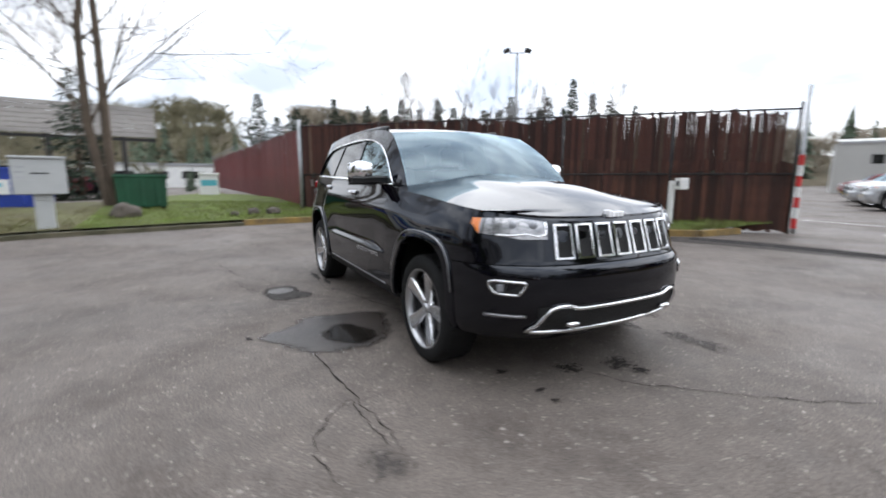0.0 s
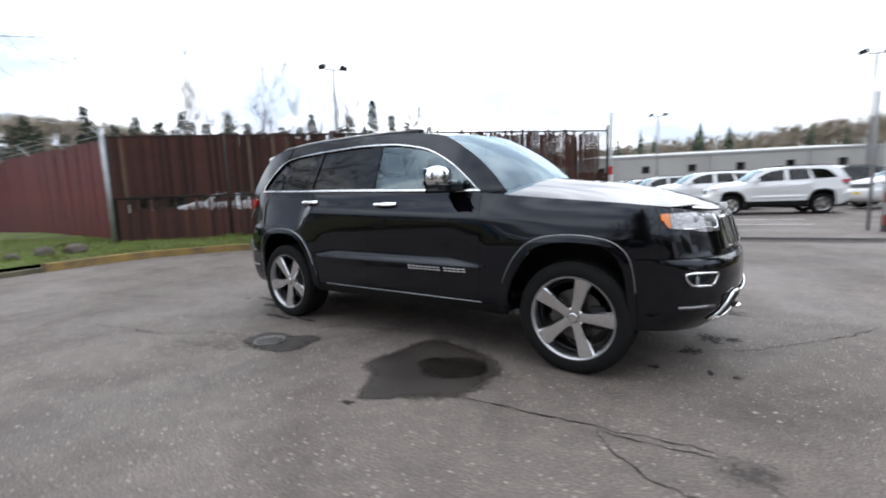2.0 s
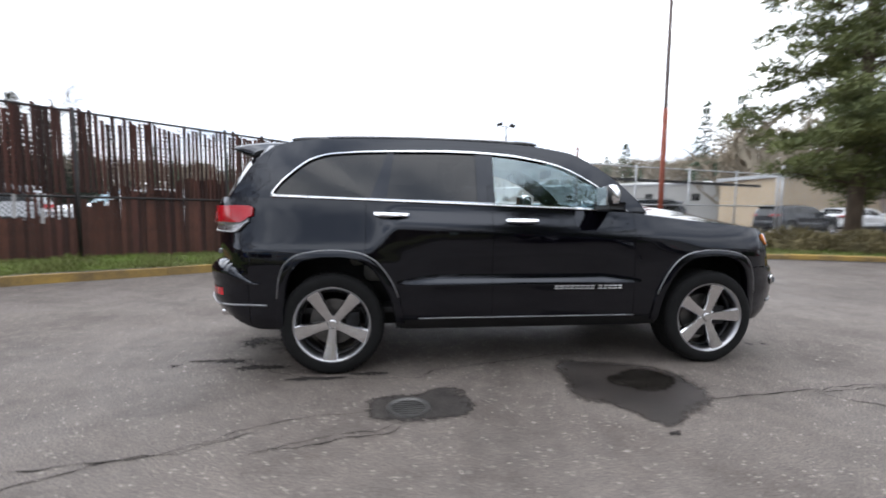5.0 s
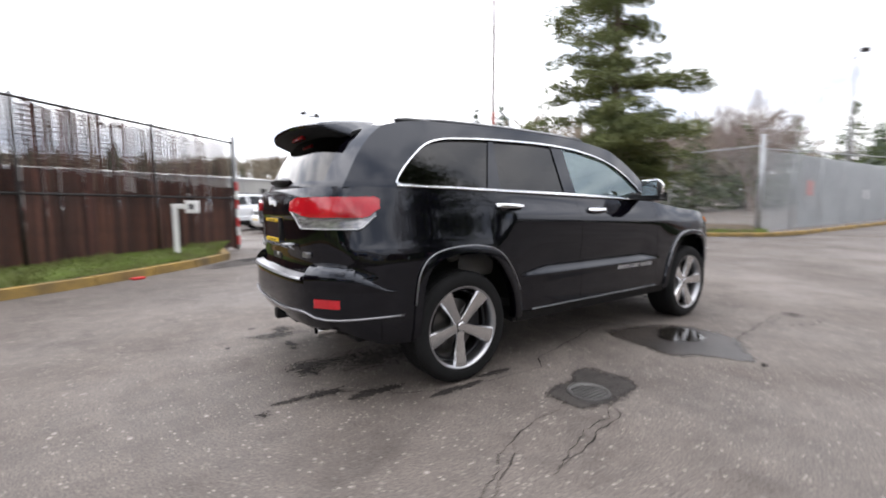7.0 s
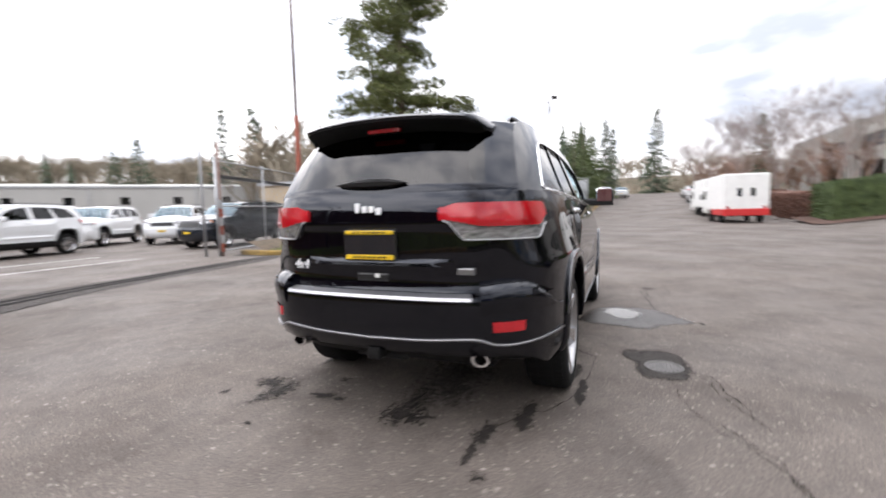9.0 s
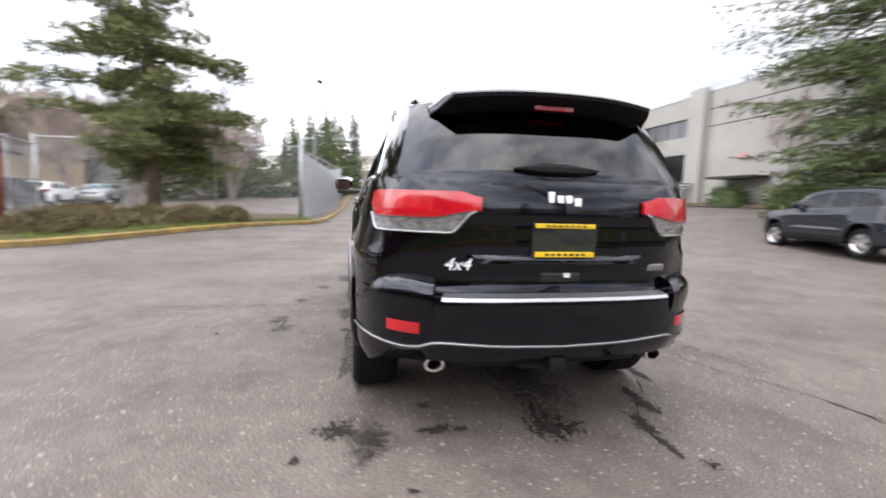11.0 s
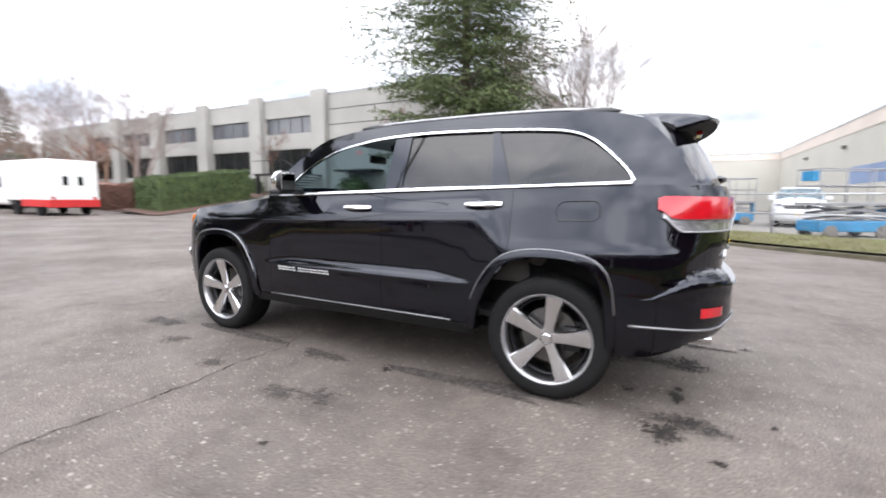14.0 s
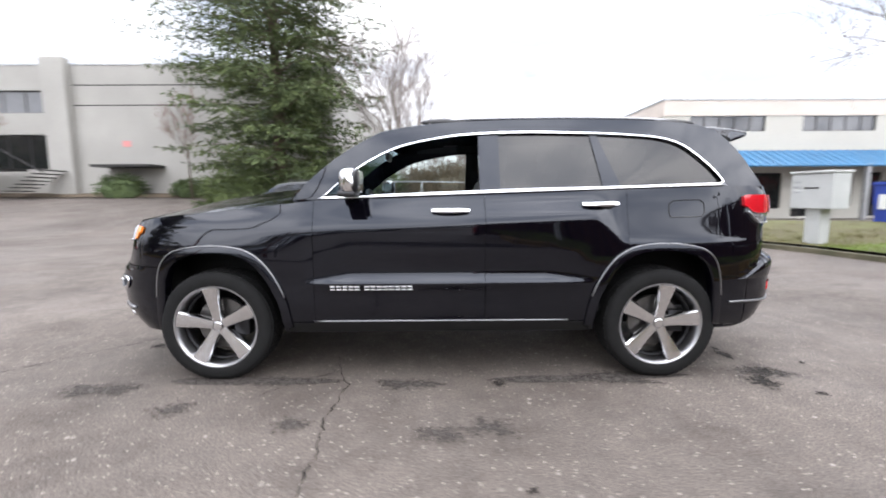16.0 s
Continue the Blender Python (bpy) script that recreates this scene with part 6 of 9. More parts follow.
def card_reader():
    root = thing("card_reader", pose(-2.5, 7.5, 0.15), "white card reader post beside the gate", "card reader")
    part("stand", box(-0.05, 0.05, -0.05, 0.05, 0, 1.05, 0.008), WHITEPAINT, root)
    part("arm", box(-0.05, 0.34, -0.045, 0.045, 0.95, 1.05, 0.008, pose(0, 0, 0, 0, 0, -20)), WHITEPAINT, root)
    part("reader_box", box(0.22, 0.44, -0.10, 0.10, 0.86, 1.12, 0.015, pose(0, 0, 0, 0, 0, -20)), WHITEPAINT, root)
    part("keypad", box(0.30, 0.38, -0.112, -0.10, 0.94, 1.05, 0.002, pose(0, 0, 0, 0, 0, -20)), SATIN, root, "dark keypad")


card_reader()


def chain_fence(name, a, b, z0, z1, label, posts=3.0, slats=None, arms=False, mid=()):
    root = thing(name, Matrix.Identity(4), label, "fence")
    a, b = Vector((*a, 0)), Vector((*b, 0))
    d = b - a
    n = max(1, round(d.length / posts))
    za, zb = height(a.x, a.y), height(b.x, b.y)
    for k in range(n + 1):
        p = a + d * (k / n)
        g = height(p.x, p.y)
        part("post", tube([(p.x, p.y, g - 0.1), (p.x, p.y, g + z1 + 0.08)], 0.045 if k in (0, n) else 0.032, 8), GALV, root, smooth=True)
        if arms:
            part("arm", tube([(p.x, p.y, g + z1), (p.x, p.y - 0.3, g + z1 + 0.3)], 0.014, 5), GALV, root)
    for z in (z1, *mid):
        part("rail", tube([a + Vector((0, 0, za + z)), b + Vector((0, 0, zb + z))], 0.024, 8), GALV, root, smooth=True)
    return root


CORNER = (14.75, 3.15)
f = chain_fence("chain_link_fence", CORNER, (15.6, 13.0), 0.2, 3.1, "tall galvanised chain-link fence beside a pine")
wire_mesh("wire_mesh", CORNER, (15.6, 13.0), 0.25, 3.2, f, 0.11, 0.0035)
part("corner_post", tube([(14.72, 3.1, 0), (14.72, 3.1, 3.55)], 0.07, 12), GALV, f, "thick galvanised corner post", smooth=True)
f = chain_fence("street_fence", CORNER, (45.0, 2.4), 0.2, 3.0, "galvanised street fence filled with pale grey slats", 3.0, arms=True)
bm = bmesh.new()
n = 330
for k in range(n):
    t = (k + 0.5) / n
    x, y = CORNER[0] + (45.0 - CORNER[0]) * t, CORNER[1] + (2.4 - CORNER[1]) * t
    g = height(x, y)
    w = 0.036 if t > 0.12 else 0.014
    add_box(bm, x - w, x + w, y + 0.006, y + 0.016, g + 0.12, g + 2.98)
tagged(part("slats", bm, PALEGREY := material("pale_grey_slats", (0.40, 0.42, 0.43), 0.7, vary=0.12, scale=1.5, fine=12), f), kind="stuff")
wire_mesh("wire_mesh", CORNER, (45.0, 2.4), 0.2, 3.0, f, 0.22, 0.004)
part("fence_sign", box(19.2, 19.75, 3.0, 3.02, 1.5, 2.1), material("faded_red_sign", (0.55, 0.28, 0.26), 0.6, vary=0.15, scale=6), f, "small faded red sign")
part("fence_sign", box(27.0, 28.4, 2.84, 2.86, 1.4, 1.85), WHITEPAINT, f, "small white sign")

LAMPGREY = material("dull_grey_pole", (0.24, 0.24, 0.245), 0.8, vary=0.15, scale=3)
RUSTPALE = material("rust_streaked_post", (0.30, 0.24, 0.22), 0.75, scale=4, fine=30, second=(0.16, 0.06, 0.04), vary=0.3)
# the lot's entrance fence behind the red pole
f = chain_fence("entrance_fence", (4.8, 9.55), (15.0, 12.6), 0.1, 2.75, "galvanised entrance fence with a sliding gate frame", 2.7, mid=(1.45, 0.15))
wire_mesh("wire_mesh", (4.8, 9.55), (15.0, 12.6), 0.12, 2.72, f, 0.12, 0.003)
part("gate_beam", box(0, 9.5, -0.03, 0.03, 2.28, 2.38, 0.006, pose(4.9, 9.68, 0, 0, 0, 16.6)), DARKSTEEL, f, "dark steel gate beam")
part("gate_post", tube([(4.62, 9.9, 0), (4.62, 9.9, 3.05)], 0.036, 10), LAMPGREY, f, smooth=True)
part("gate_post", tube([(4.86, 9.5, 0), (4.86, 9.5, 3.25)], 0.040, 10), RUSTPALE, f, smooth=True)
for k in range(6):
    part("band", tube([(4.8, 9.42, 0.15 + 0.25 * k), (4.8, 9.42, 0.38 + 0.25 * k)], 0.05, 8), RUST if k % 2 == 0 else GALV, f)


POLEPAINT = material("faded_pole_paint", (0.29, 0.235, 0.225), 0.7, vary=0.2, scale=3, fine=30)


def red_pole():
    root = thing("tall_pole", pose(7.2, 8.6, 0.15), "tall rusty red steel pole on a concrete foot", "pole")
    part("lower_pole", tube([(0, 0, 0), (0.02, 0.02, 4.2)], 0.075, 12), RUST, root, smooth=True)
    part("upper_pole", tube([(0.02, 0.02, 4.2), (0.03, 0.03, 14.0)], [0.06, 0.045], 12), POLEPAINT, root, smooth=True)
    part("foot", box(-0.16, 0.16, -0.16, 0.16, -0.1, 0.16, 0.02), DARKSTEEL, root)


red_pole()


def yard_lamp(x, y, z, heads, name="yard_lamp", turn=0.0):
    root = thing(name, pose(x, y, height(x, y), 0, 0, turn), "slim grey yard lamp post with floodlight heads", "lamp post", "yard lamps")
    part("pole", tube([(0, 0, 0), (0, 0, z)], [0.085, 0.065], 8), LAMPGREY, root, smooth=True)
    part("crossbar", tube([(-0.45, 0, z), (0.45, 0, z)], 0.03, 6), LAMPGREY, root)
    for k in range(heads):
        u = -0.45 if k == 0 else 0.45
        bm = bmesh.new()
        add_box(bm, -0.2, 0.2, -0.16, 0.16, -0.11, 0.11, 0.05, pose(u * 1.3, 0, z + 0.12, 0, 20 if u > 0 else -20, 0))
        part("lamp_head", bm, DARKSTEEL, root, auto=40)


yard_lamp(-16.7, 13.8, 8.1, 2, turn=60)
yard_lamp(7.65, 29.1, 7.6, 2, turn=20)
yard_lamp(-4.5, 41.0, 7.4, 2, turn=20)
yard_lamp(27.0, 3.6, 8.4, 1, turn=40)


BIRCHTWIG = material("grey_birch_twigs", (0.16, 0.138, 0.128), 0.9, vary=0.3, scale=1.0, fine=9)
# pale twigs; on the far street trees this tone includes distance haze
PALETWIG = material("pale_hazed_twigs", (0.26, 0.21, 0.19), 0.9, vary=0.3, scale=1.0, fine=9)


# ---------------------------------------------------------------- plants
def spray(bm, p, d, length, width, n=3, droop=0.25):
    """A tuft of narrow leaves from p along d."""
    side = d.cross(Vector((0, 0, 1)))
    side = side.normalized() if side.length > 1e-3 else Vector((1, 0, 0))
    for k in range(n):
        a = random.uniform(-0.9, 0.9) if n > 1 else 0
        e = (d + side * a * 0.8 + Vector((0, 0, random.uniform(-0.35, 0.3)))).normalized()
        q = p + e * length * random.uniform(0.65, 1.1) - Vector((0, 0, droop * length * random.random()))
        w = e.cross(Vector((random.uniform(-1, 1), random.uniform(-1, 1), random.uniform(-0.2, 1)))).normalized() * width
        m = p.lerp(q, 0.5)
        bm.faces.new([bm.verts.new(p), bm.verts.new(m + w), bm.verts.new(q), bm.verts.new(m - w)])


def leaf_mesh(name, quads, mat, parent, label):
    """Many small leaves as one mesh; quads: (n, 4, 3) places."""
    q = np.concatenate(quads) if isinstance(quads, list) else quads
    me = bpy.data.meshes.new(name)
    me.from_pydata(q.reshape(-1, 3).tolist(), [], np.arange(len(q) * 4).reshape(-1, 4).tolist())
    me.materials.append(mat)
    ob = new(name, me)
    if parent:
        ob.parent = parent
    if label:
        ob["label"] = label
    return tagged(ob, kind="stuff")


def unit(v):
    return v / np.maximum(1e-6, np.linalg.norm(v, axis=-1, keepdims=True))


def blades(rng, p, d, length, width, droop=0.0):
    """Narrow kite-shaped leaves from p along d, each turned at random about its length."""
    d = unit(d)
    q = p + d * length[:, None]
    q[:, 2] -= droop * length
    w = unit(np.cross(d, rng.normal(size=d.shape))) * width[:, None]
    m = p + (q - p) * 0.45
    return np.stack([p, m + w, q, m - w], 1)


def fir_quads(rng, tall, reach, start, whorl, per, twig_step, tuft, limbs=None, fat=0.17, ragged=0.62):
    """Whorls of drooping branches with flat side twigs, each twig a row of needle tufts. reach: table of (height, radius)."""
    out = []
    h = start
    while h < tall * 0.985:
        t = (h - start) / (tall - start)
        rr = lerp_table(reach, h)
        for k in range(per):
            a = rng.uniform(0, 2 * math.pi)
            r = rr * rng.uniform(ragged, 1.10)
            lift = rng.uniform(0.05, 0.28) + 0.25 * t
            sag = rng.uniform(0.30, 0.52) * (1 - 0.6 * t)
            hz = h + rng.uniform(-0.5, 0.5) * whorl
            c, s = math.cos(a), math.sin(a)

            def at(u):
                return np.stack([c * r * u, s * r * u, hz + r * (lift * u - sag * u ** 2 + 0.16 * u ** 4)], -1)

            if limbs is not None:
                add_tube(limbs, at(np.linspace(0, 0.95, 5)).tolist(), [0.035 * (1 - t) + 0.012, 0.024, 0.017, 0.010, 0.004], 4, False)
            nt = max(3, int(r / twig_step))
            u = np.clip((np.arange(nt) + rng.uniform(0, 1, nt)) / nt * 0.90 + 0.10, 0, 1)
            side = np.where(np.arange(nt) % 2 == 0, 1.0, -1.0)
            tl = (0.34 * r * (1 - u) ** 0.8 + 0.22) * rng.uniform(0.6, 1.15, nt)
            base = at(u)
            fwd = np.array([c, s, 0.0]) * rng.uniform(0.45, 0.9, (nt, 1)) + side[:, None] * np.array([-s, c, 0.0])
            fwd[:, 2] += rng.uniform(-0.25, 0.10, nt)
            fwd = unit(fwd)
            step = tuft * 0.55
            m = max(2, int(tl.max() / step))
            v = (np.arange(m)[None, :] + rng.uniform(0, 1, (nt, m))) / m
            pos = base[:, None, :] + fwd[:, None, :] * (v * tl[:, None])[..., None]
            pos[..., 2] -= 0.22 * (v * tl[:, None]) ** 1.5
            keep = (v * tl[:, None] < tl[:, None]) & (rng.uniform(size=v.shape) < (tl[:, None] / tl.max()) * 1.1)
            pp = pos[keep]
            ff = np.repeat(fwd[:, None, :], m, 1)[keep]
            dirs = ff + rng.normal(scale=0.55, size=pp.shape)
            dirs[:, 2] -= 0.12
            n = len(pp)
            if n:
                out.append(blades(rng, pp, dirs, rng.uniform(0.7, 1.3, n) * tuft * (1.05 - 0.6 * t), rng.uniform(0.7, 1.2, n) * tuft * fat * (1.05 - 0.5 * t), 0.15))
        h += whorl * rng.uniform(0.75, 1.25) * (1.15 - 0.4 * t)
    return np.concatenate(out)


def conifer(name, x, y, z, tall, reach, label, seed, mat=None, start=0.8, whorl=0.3, per=7, twig_step=0.13, tuft=0.2, trunk_r=0.22, limbs=True, fat=0.17, ragged=0.62):
    rng = np.random.default_rng(seed)
    root = thing(name, pose(x, y, z), label, "tree")
    part("trunk", tube([(0, 0, -0.2), (0.03, 0.02, tall * 0.5), (0, 0, tall)], [trunk_r, trunk_r * 0.62, 0.02], 9), BARK, root, smooth=True)
    bm = bmesh.new() if limbs else None
    q = fir_quads(rng, tall, reach, start, whorl, per, twig_step, tuft, bm, fat, ragged)
    if limbs:
        tagged(part("branchwork", bm, BARK, root), kind="stuff")
    leaf_mesh("crown", q, mat or NEEDLE, root, "layered dark green needle sprays")
    return root


def slim(tall, r):
    return [(0.0, r * 0.85), (tall * 0.18, r), (tall * 0.55, r * 0.60), (tall * 0.85, r * 0.22), (tall, 0.03)]


def far_conifer(name, x, y, tall, r, label, seed, mat=None, coarse=1.0):
    t = tall / 10
    return conifer(name, x, y, height(x, y) - 0.2, tall, slim(tall, r), label, seed, mat or FARFIR, 0.3, (0.40 if coarse > 0.9 else 0.27) * t, 7 if coarse > 0.9 else 9, 0.24 * t * coarse, 0.50 * t * coarse, 0.16, False, 0.24)


conifer("fir_tree", 7.25, -16.6, 0.65, 19.5, [(0.3, 3.0), (1.5, 3.9), (3.5, 4.8), (6.0, 5.5), (9.0, 5.6), (11.5, 5.3), (15.0, 3.6), (19.5, 0.1)], "large dark green fir beside a pale office block", 11, start=0.5, whorl=0.36, per=9, twig_step=0.12, tuft=0.25, trunk_r=0.3, ragged=0.42, fat=0.15)


def pine(x, y, z, tall, label, seed):
    rng = np.random.default_rng(seed)
    root = thing("pine_tree", pose(x, y, z), label, "tree")
    part("trunk", tube([(0, 0, -0.2), (0.02, 0, 2.0), (0.1, 0.03, tall * 0.5), (0.25, -0.1, tall)], [0.24, 0.20, 0.14, 0.03], 10), BARK, root, smooth=True)
    limbs, out = bmesh.new(), []
    reach = [(1.6, 2.4), (3.0, 3.2), (5.0, 3.7), (7.0, 3.5), (9.0, 2.9), (11.0, 2.4), (13.5, 1.6), (tall, 0.4)]
    h = 2.0
    while h < tall:
        t = h / tall
        for k in range(rng.integers(5, 9) if t < 0.4 else rng.integers(3, 7)):
            a = rng.uniform(0, 2 * math.pi)
            r = lerp_table(reach, h) * rng.uniform(0.40, 1.12)
            lift = rng.uniform(-0.10, 0.38)
            hz = h + rng.uniform(-0.35, 0.35)
            pts = []
            for s in range(7):
                u = s / 6
                b = a + 0.18 * math.sin(3 * u + k)
                pts.append((0.25 * t * t + math.cos(b) * r * u, -0.1 * t * t + math.sin(b) * r * u, hz + r * (lift * u - 0.24 * u * u + 0.10 * u ** 3)))
            add_tube(limbs, pts, [0.045, 0.036, 0.028, 0.022, 0.016, 0.010, 0.005], 5, False)
            pts = np.array(pts)
            pads = max(3, int(r / 0.31))
            for s in range(pads):
                u = 0.15 + 0.85 * (s + rng.uniform(0.2, 0.9)) / pads
                i = min(5, int(u * 6))
                p = pts[i] + (pts[i + 1] - pts[i]) * (u * 6 - i)
                p = p + np.array([-math.sin(a), math.cos(a), 0]) * rng.normal(0, 0.30 * r / 3) + np.array([0, 0, 0.08])
                n = 130
                v = unit(rng.normal(size=(n, 3)))
                rad = rng.uniform(0.24, 0.56)
                o = v * np.array([rad, rad, rad * 0.42]) * rng.uniform(0.25, 1.0, (n, 1)) ** 0.6
                d = v * np.array([1, 1, 0.6]) + np.array([0, 0, 0.35]) + rng.normal(scale=0.35, size=(n, 3))
                out.append(blades(rng, p + o, d, rng.uniform(0.12, 0.24, n), rng.uniform(0.016, 0.030, n)))
        h += rng.uniform(0.60, 0.95) if t > 0.3 else rng.uniform(0.4, 0.6)
    tagged(part("branchwork", limbs, BARK, root), kind="stuff")
    leaf_mesh("crown", out, PINEN, root, "open clumps of olive green needles")


pine(13.2, 7.95, 0.3, 15.5, "tall open-crowned pine in a shrub bed", 5)


def bare_tree(name, x, y, z, tall, label, seed, levels=5, stems=1, mat=None, spread=0.55, trunk_r=0.16, bark=None, kids=(4, 6), fine=0.0035, lean=0.20, thin=1.0, low=0.32):
    random.seed(seed)
    root = thing(name, pose(x, y, z), label, "tree")
    wood, strands = bmesh.new(), []

    def grow(p, d, length, r, level):
        pts, rad = [p], [r]
        n = 4 if level < 3 else 3
        for k in range(n):
            g = 0.09 if level < 2 else 0.14
            d = (d + Vector((random.gauss(0, g), random.gauss(0, g), random.gauss(0.05, 0.06)))).normalized()
            p = p + d * length / n
            pts.append(p)
            rad.append(r * (1 - 0.6 * (k + 1) / n))
        if level < 3:
            add_tube(wood, pts, rad, 8 if level == 0 else 5, False)
        else:
            e = d.orthogonal().normalized()
            for a in (e, d.cross(e)):
                for i in range(n):
                    w0, w1 = max(fine, rad[i]), max(fine * 0.7, rad[i + 1])
                    strands.append((pts[i] - a * w0, pts[i] + a * w0, pts[i + 1] + a * w1, pts[i + 1] - a * w1))
        if level >= levels - 1:
            return
        for k in range(random.randint(*kids) + ((8 if thin < 1 else 2) if level == 0 else 0)):
            u = random.uniform(low if level == 0 else 0.15, 1.0)
            i = min(n - 1, int(u * n))
            q = pts[i].lerp(pts[i + 1], u * n - i)
            e = (pts[i + 1] - pts[i]).normalized()
            o = e.orthogonal()
            o.rotate(Matrix.Rotation(random.uniform(0, 6.28), 3, e))
            nd = (e + o * random.uniform(0.5, 1.2) * spread * 1.5 + Vector((0, 0, 0.16))).normalized()
            grow(q, nd, length * random.uniform(0.40, 0.66) * (1.0 if level else 1 - 0.35 * u), max(fine, rad[i] * random.uniform(0.38, 0.56) * (thin if level == 0 else 1.0)), level + 1)

    for s in range(stems):
        d = Vector((random.gauss(0, lean if stems > 1 else 0.03), random.gauss(0, lean if stems > 1 else 0.03), 1)).normalized()
        grow(Vector((random.gauss(0, 0.08) * (stems > 1), random.gauss(0, 0.1) * (stems > 1), -0.1)), d, tall * 0.62, trunk_r, 0)
    part("trunk", wood, bark or BARK, root, smooth=True)
    leaf_mesh("crown", np.array([[tuple(v) for v in f] for f in strands]), mat or TWIG, root, "bare winter branches and twigs")
    return root


bare_tree("bare_tree", -12.3, -4.72, 0.35, 17.0, "bare winter tree with a mossy trunk on the grass", 3, levels=5, stems=2, spread=0.66, trunk_r=0.14, kids=(5, 7), fine=0.0040, lean=0.03, thin=0.5, low=0.18)
bare_tree("bare_tree", 1.4, -18.2, 0.3, 10.5, "pale multi-stemmed bare tree beside a fir", 8, levels=5, stems=6, mat=PALETWIG, spread=0.36, trunk_r=0.055, bark=PALEBARK, kids=(4, 6), fine=0.0042)
bare_tree("bare_tree", -0.9, -21.0, 0.2, 4.8, "bare birch behind brushwood", 18, levels=5, stems=3, mat=REDTWIG, spread=0.4, trunk_r=0.07, bark=PALEBARK, fine=0.006)
bare_tree("bare_tree", 31.5, -14.2, 0.9, 9.5, "wide bare tree behind a clipped hedge", 9, levels=5, stems=2, mat=PALETWIG, spread=0.6, trunk_r=0.10, bark=PALETWIG, kids=(3, 5), fine=0.006)
bare_tree("bare_tree", 22.6, -18.4, 1.4, 6.0, "small bare tree before a pale office wall", 21, levels=5, mat=REDTWIG, spread=0.45, trunk_r=0.06, kids=(3, 5), fine=0.005)
bare_tree("bare_tree", 12.6, -18.8, 1.25, 6.2, "slim bare tree before a pale office wall", 22, levels=5, mat=REDTWIG, spread=0.45, trunk_r=0.05, kids=(3, 5), fine=0.005)
# distance haze is put into the pale twig colour of these trees
for i, (x, y, hgt) in enumerate(((38, -12.5, 10), (46, -12, 11), (55, -12.5, 11), (64, -12, 12), (41, -16, 11), (50, -16, 10), (34, -15.5, 10), (70, -11, 11))):
    bare_tree("bare_tree", x, y, height(x, y), hgt, "bare street tree with a fine twiggy crown", 40 + i, levels=5, stems=3, mat=PALETWIG, spread=0.5, trunk_r=0.07, bark=PALETWIG, kids=(3, 5), fine=0.007)
far_conifer("fir_tree", 78, -6.2, 14.5, 2.9, "tall far pointed fir at the street's end", 51)
far_conifer("fir_tree", 74, 0.6, 11.0, 1.3, "far slim fir behind the street's end", 52)
far_conifer("fir_tree", 60, -16.5, 10, 2.4, "far slim fir among bare trees", 54)
for i, (x, y, hgt, sp) in enumerate(((46.8, 4.0, 8.6, 3.4), (49.5, 3.2, 9.4, 3.6), (53, 3.6, 8.8, 3.4), (45.0, 7.4, 8.4, 3.4), (42.5, 10.5, 7.6, 3.2), (58, 2.8, 9.0, 3.2), (39.5, 13.0, 7.2, 3.0), (36.0, 15.5, 7.0, 3.0))):
    far_conifer("evergreen_tree", x, y, hgt, sp, "dense green evergreen beyond the street fence", 60 + i, NEEDLE)
for i, (x, y, hgt) in enumerate(((40, 13, 11), (33, 17, 10), (36, 11, 9), (29.5, 19.5, 9), (44, 14, 12))):
    bare_tree("bare_tree", x, y, height(x, y), hgt, "brown bare tree beyond the street fence", 240 + i, levels=4, stems=5, mat=PALETWIG, spread=0.5, trunk_r=0.08, bark=PALETWIG, kids=(5, 7), fine=0.007)
far_conifer("fir_tree", 60, 1.2, 11.0, 1.5, "thin tall fir above the street evergreens", 70)
DARKNEEDLE = material("dark_fir_needles", (0.028, 0.042, 0.024), 0.9, scale=0.6, fine=8, second=(0.016, 0.022, 0.014), vary=0.3)
far_conifer("fir_tree", -26.0, -7.9, 7.0, 1.9, "dark fir behind a green dumpster", 58, DARKNEEDLE)
FENCE_FIRS = ((-45.6, 3.3, 10.0, 2.6), (-45.1, 7.0, 8.8, 1.8), (-44.3, 10.7, 9.9, 1.7), (-43.6, 12.6, 8.6, 2.0), (-43.2, 14.1, 9.3, 2.0), (-42.4, 15.8, 8.9, 2.2), (-41.9, 17.5, 10.0, 2.0), (-41.0, 19.3, 9.0, 2.2), (-40.2, 21.2, 10.0, 2.0), (-38.6, 23.6, 8.4, 1.8), (-35.9, 27.9, 10.2, 1.6), (-33.4, 30.9, 10.1, 2.4), (-31.7, 32.8, 11.8, 2.0), (-30.2, 34.2, 10.2, 1.7), (-29.0, 35.3, 9.6, 1.7), (-27.0, 36.8, 8.8, 2.0))
for i, (x, y, hgt, sp) in enumerate(FENCE_FIRS):
    far_conifer("fir_tree", x, y, hgt, sp, "dark fir on the skyline behind the slatted fence", 160 + i, DARKNEEDLE, coarse=0.85)
rng_line = random.Random(77)
for i in range(26):
    t = i / 25
    x, y = -47 + 19 * t ** 1.4 + rng_line.uniform(-1, 1), 4.5 + 32 * t + rng_line.uniform(-1, 1)
    far_conifer("fir_tree", x - 3, y + 1.5, rng_line.uniform(7.9, 9.6), rng_line.uniform(1.8, 2.6), "dark fir on the skyline behind the slatted fence", 200 + i, DARKNEEDLE, coarse=1.2)
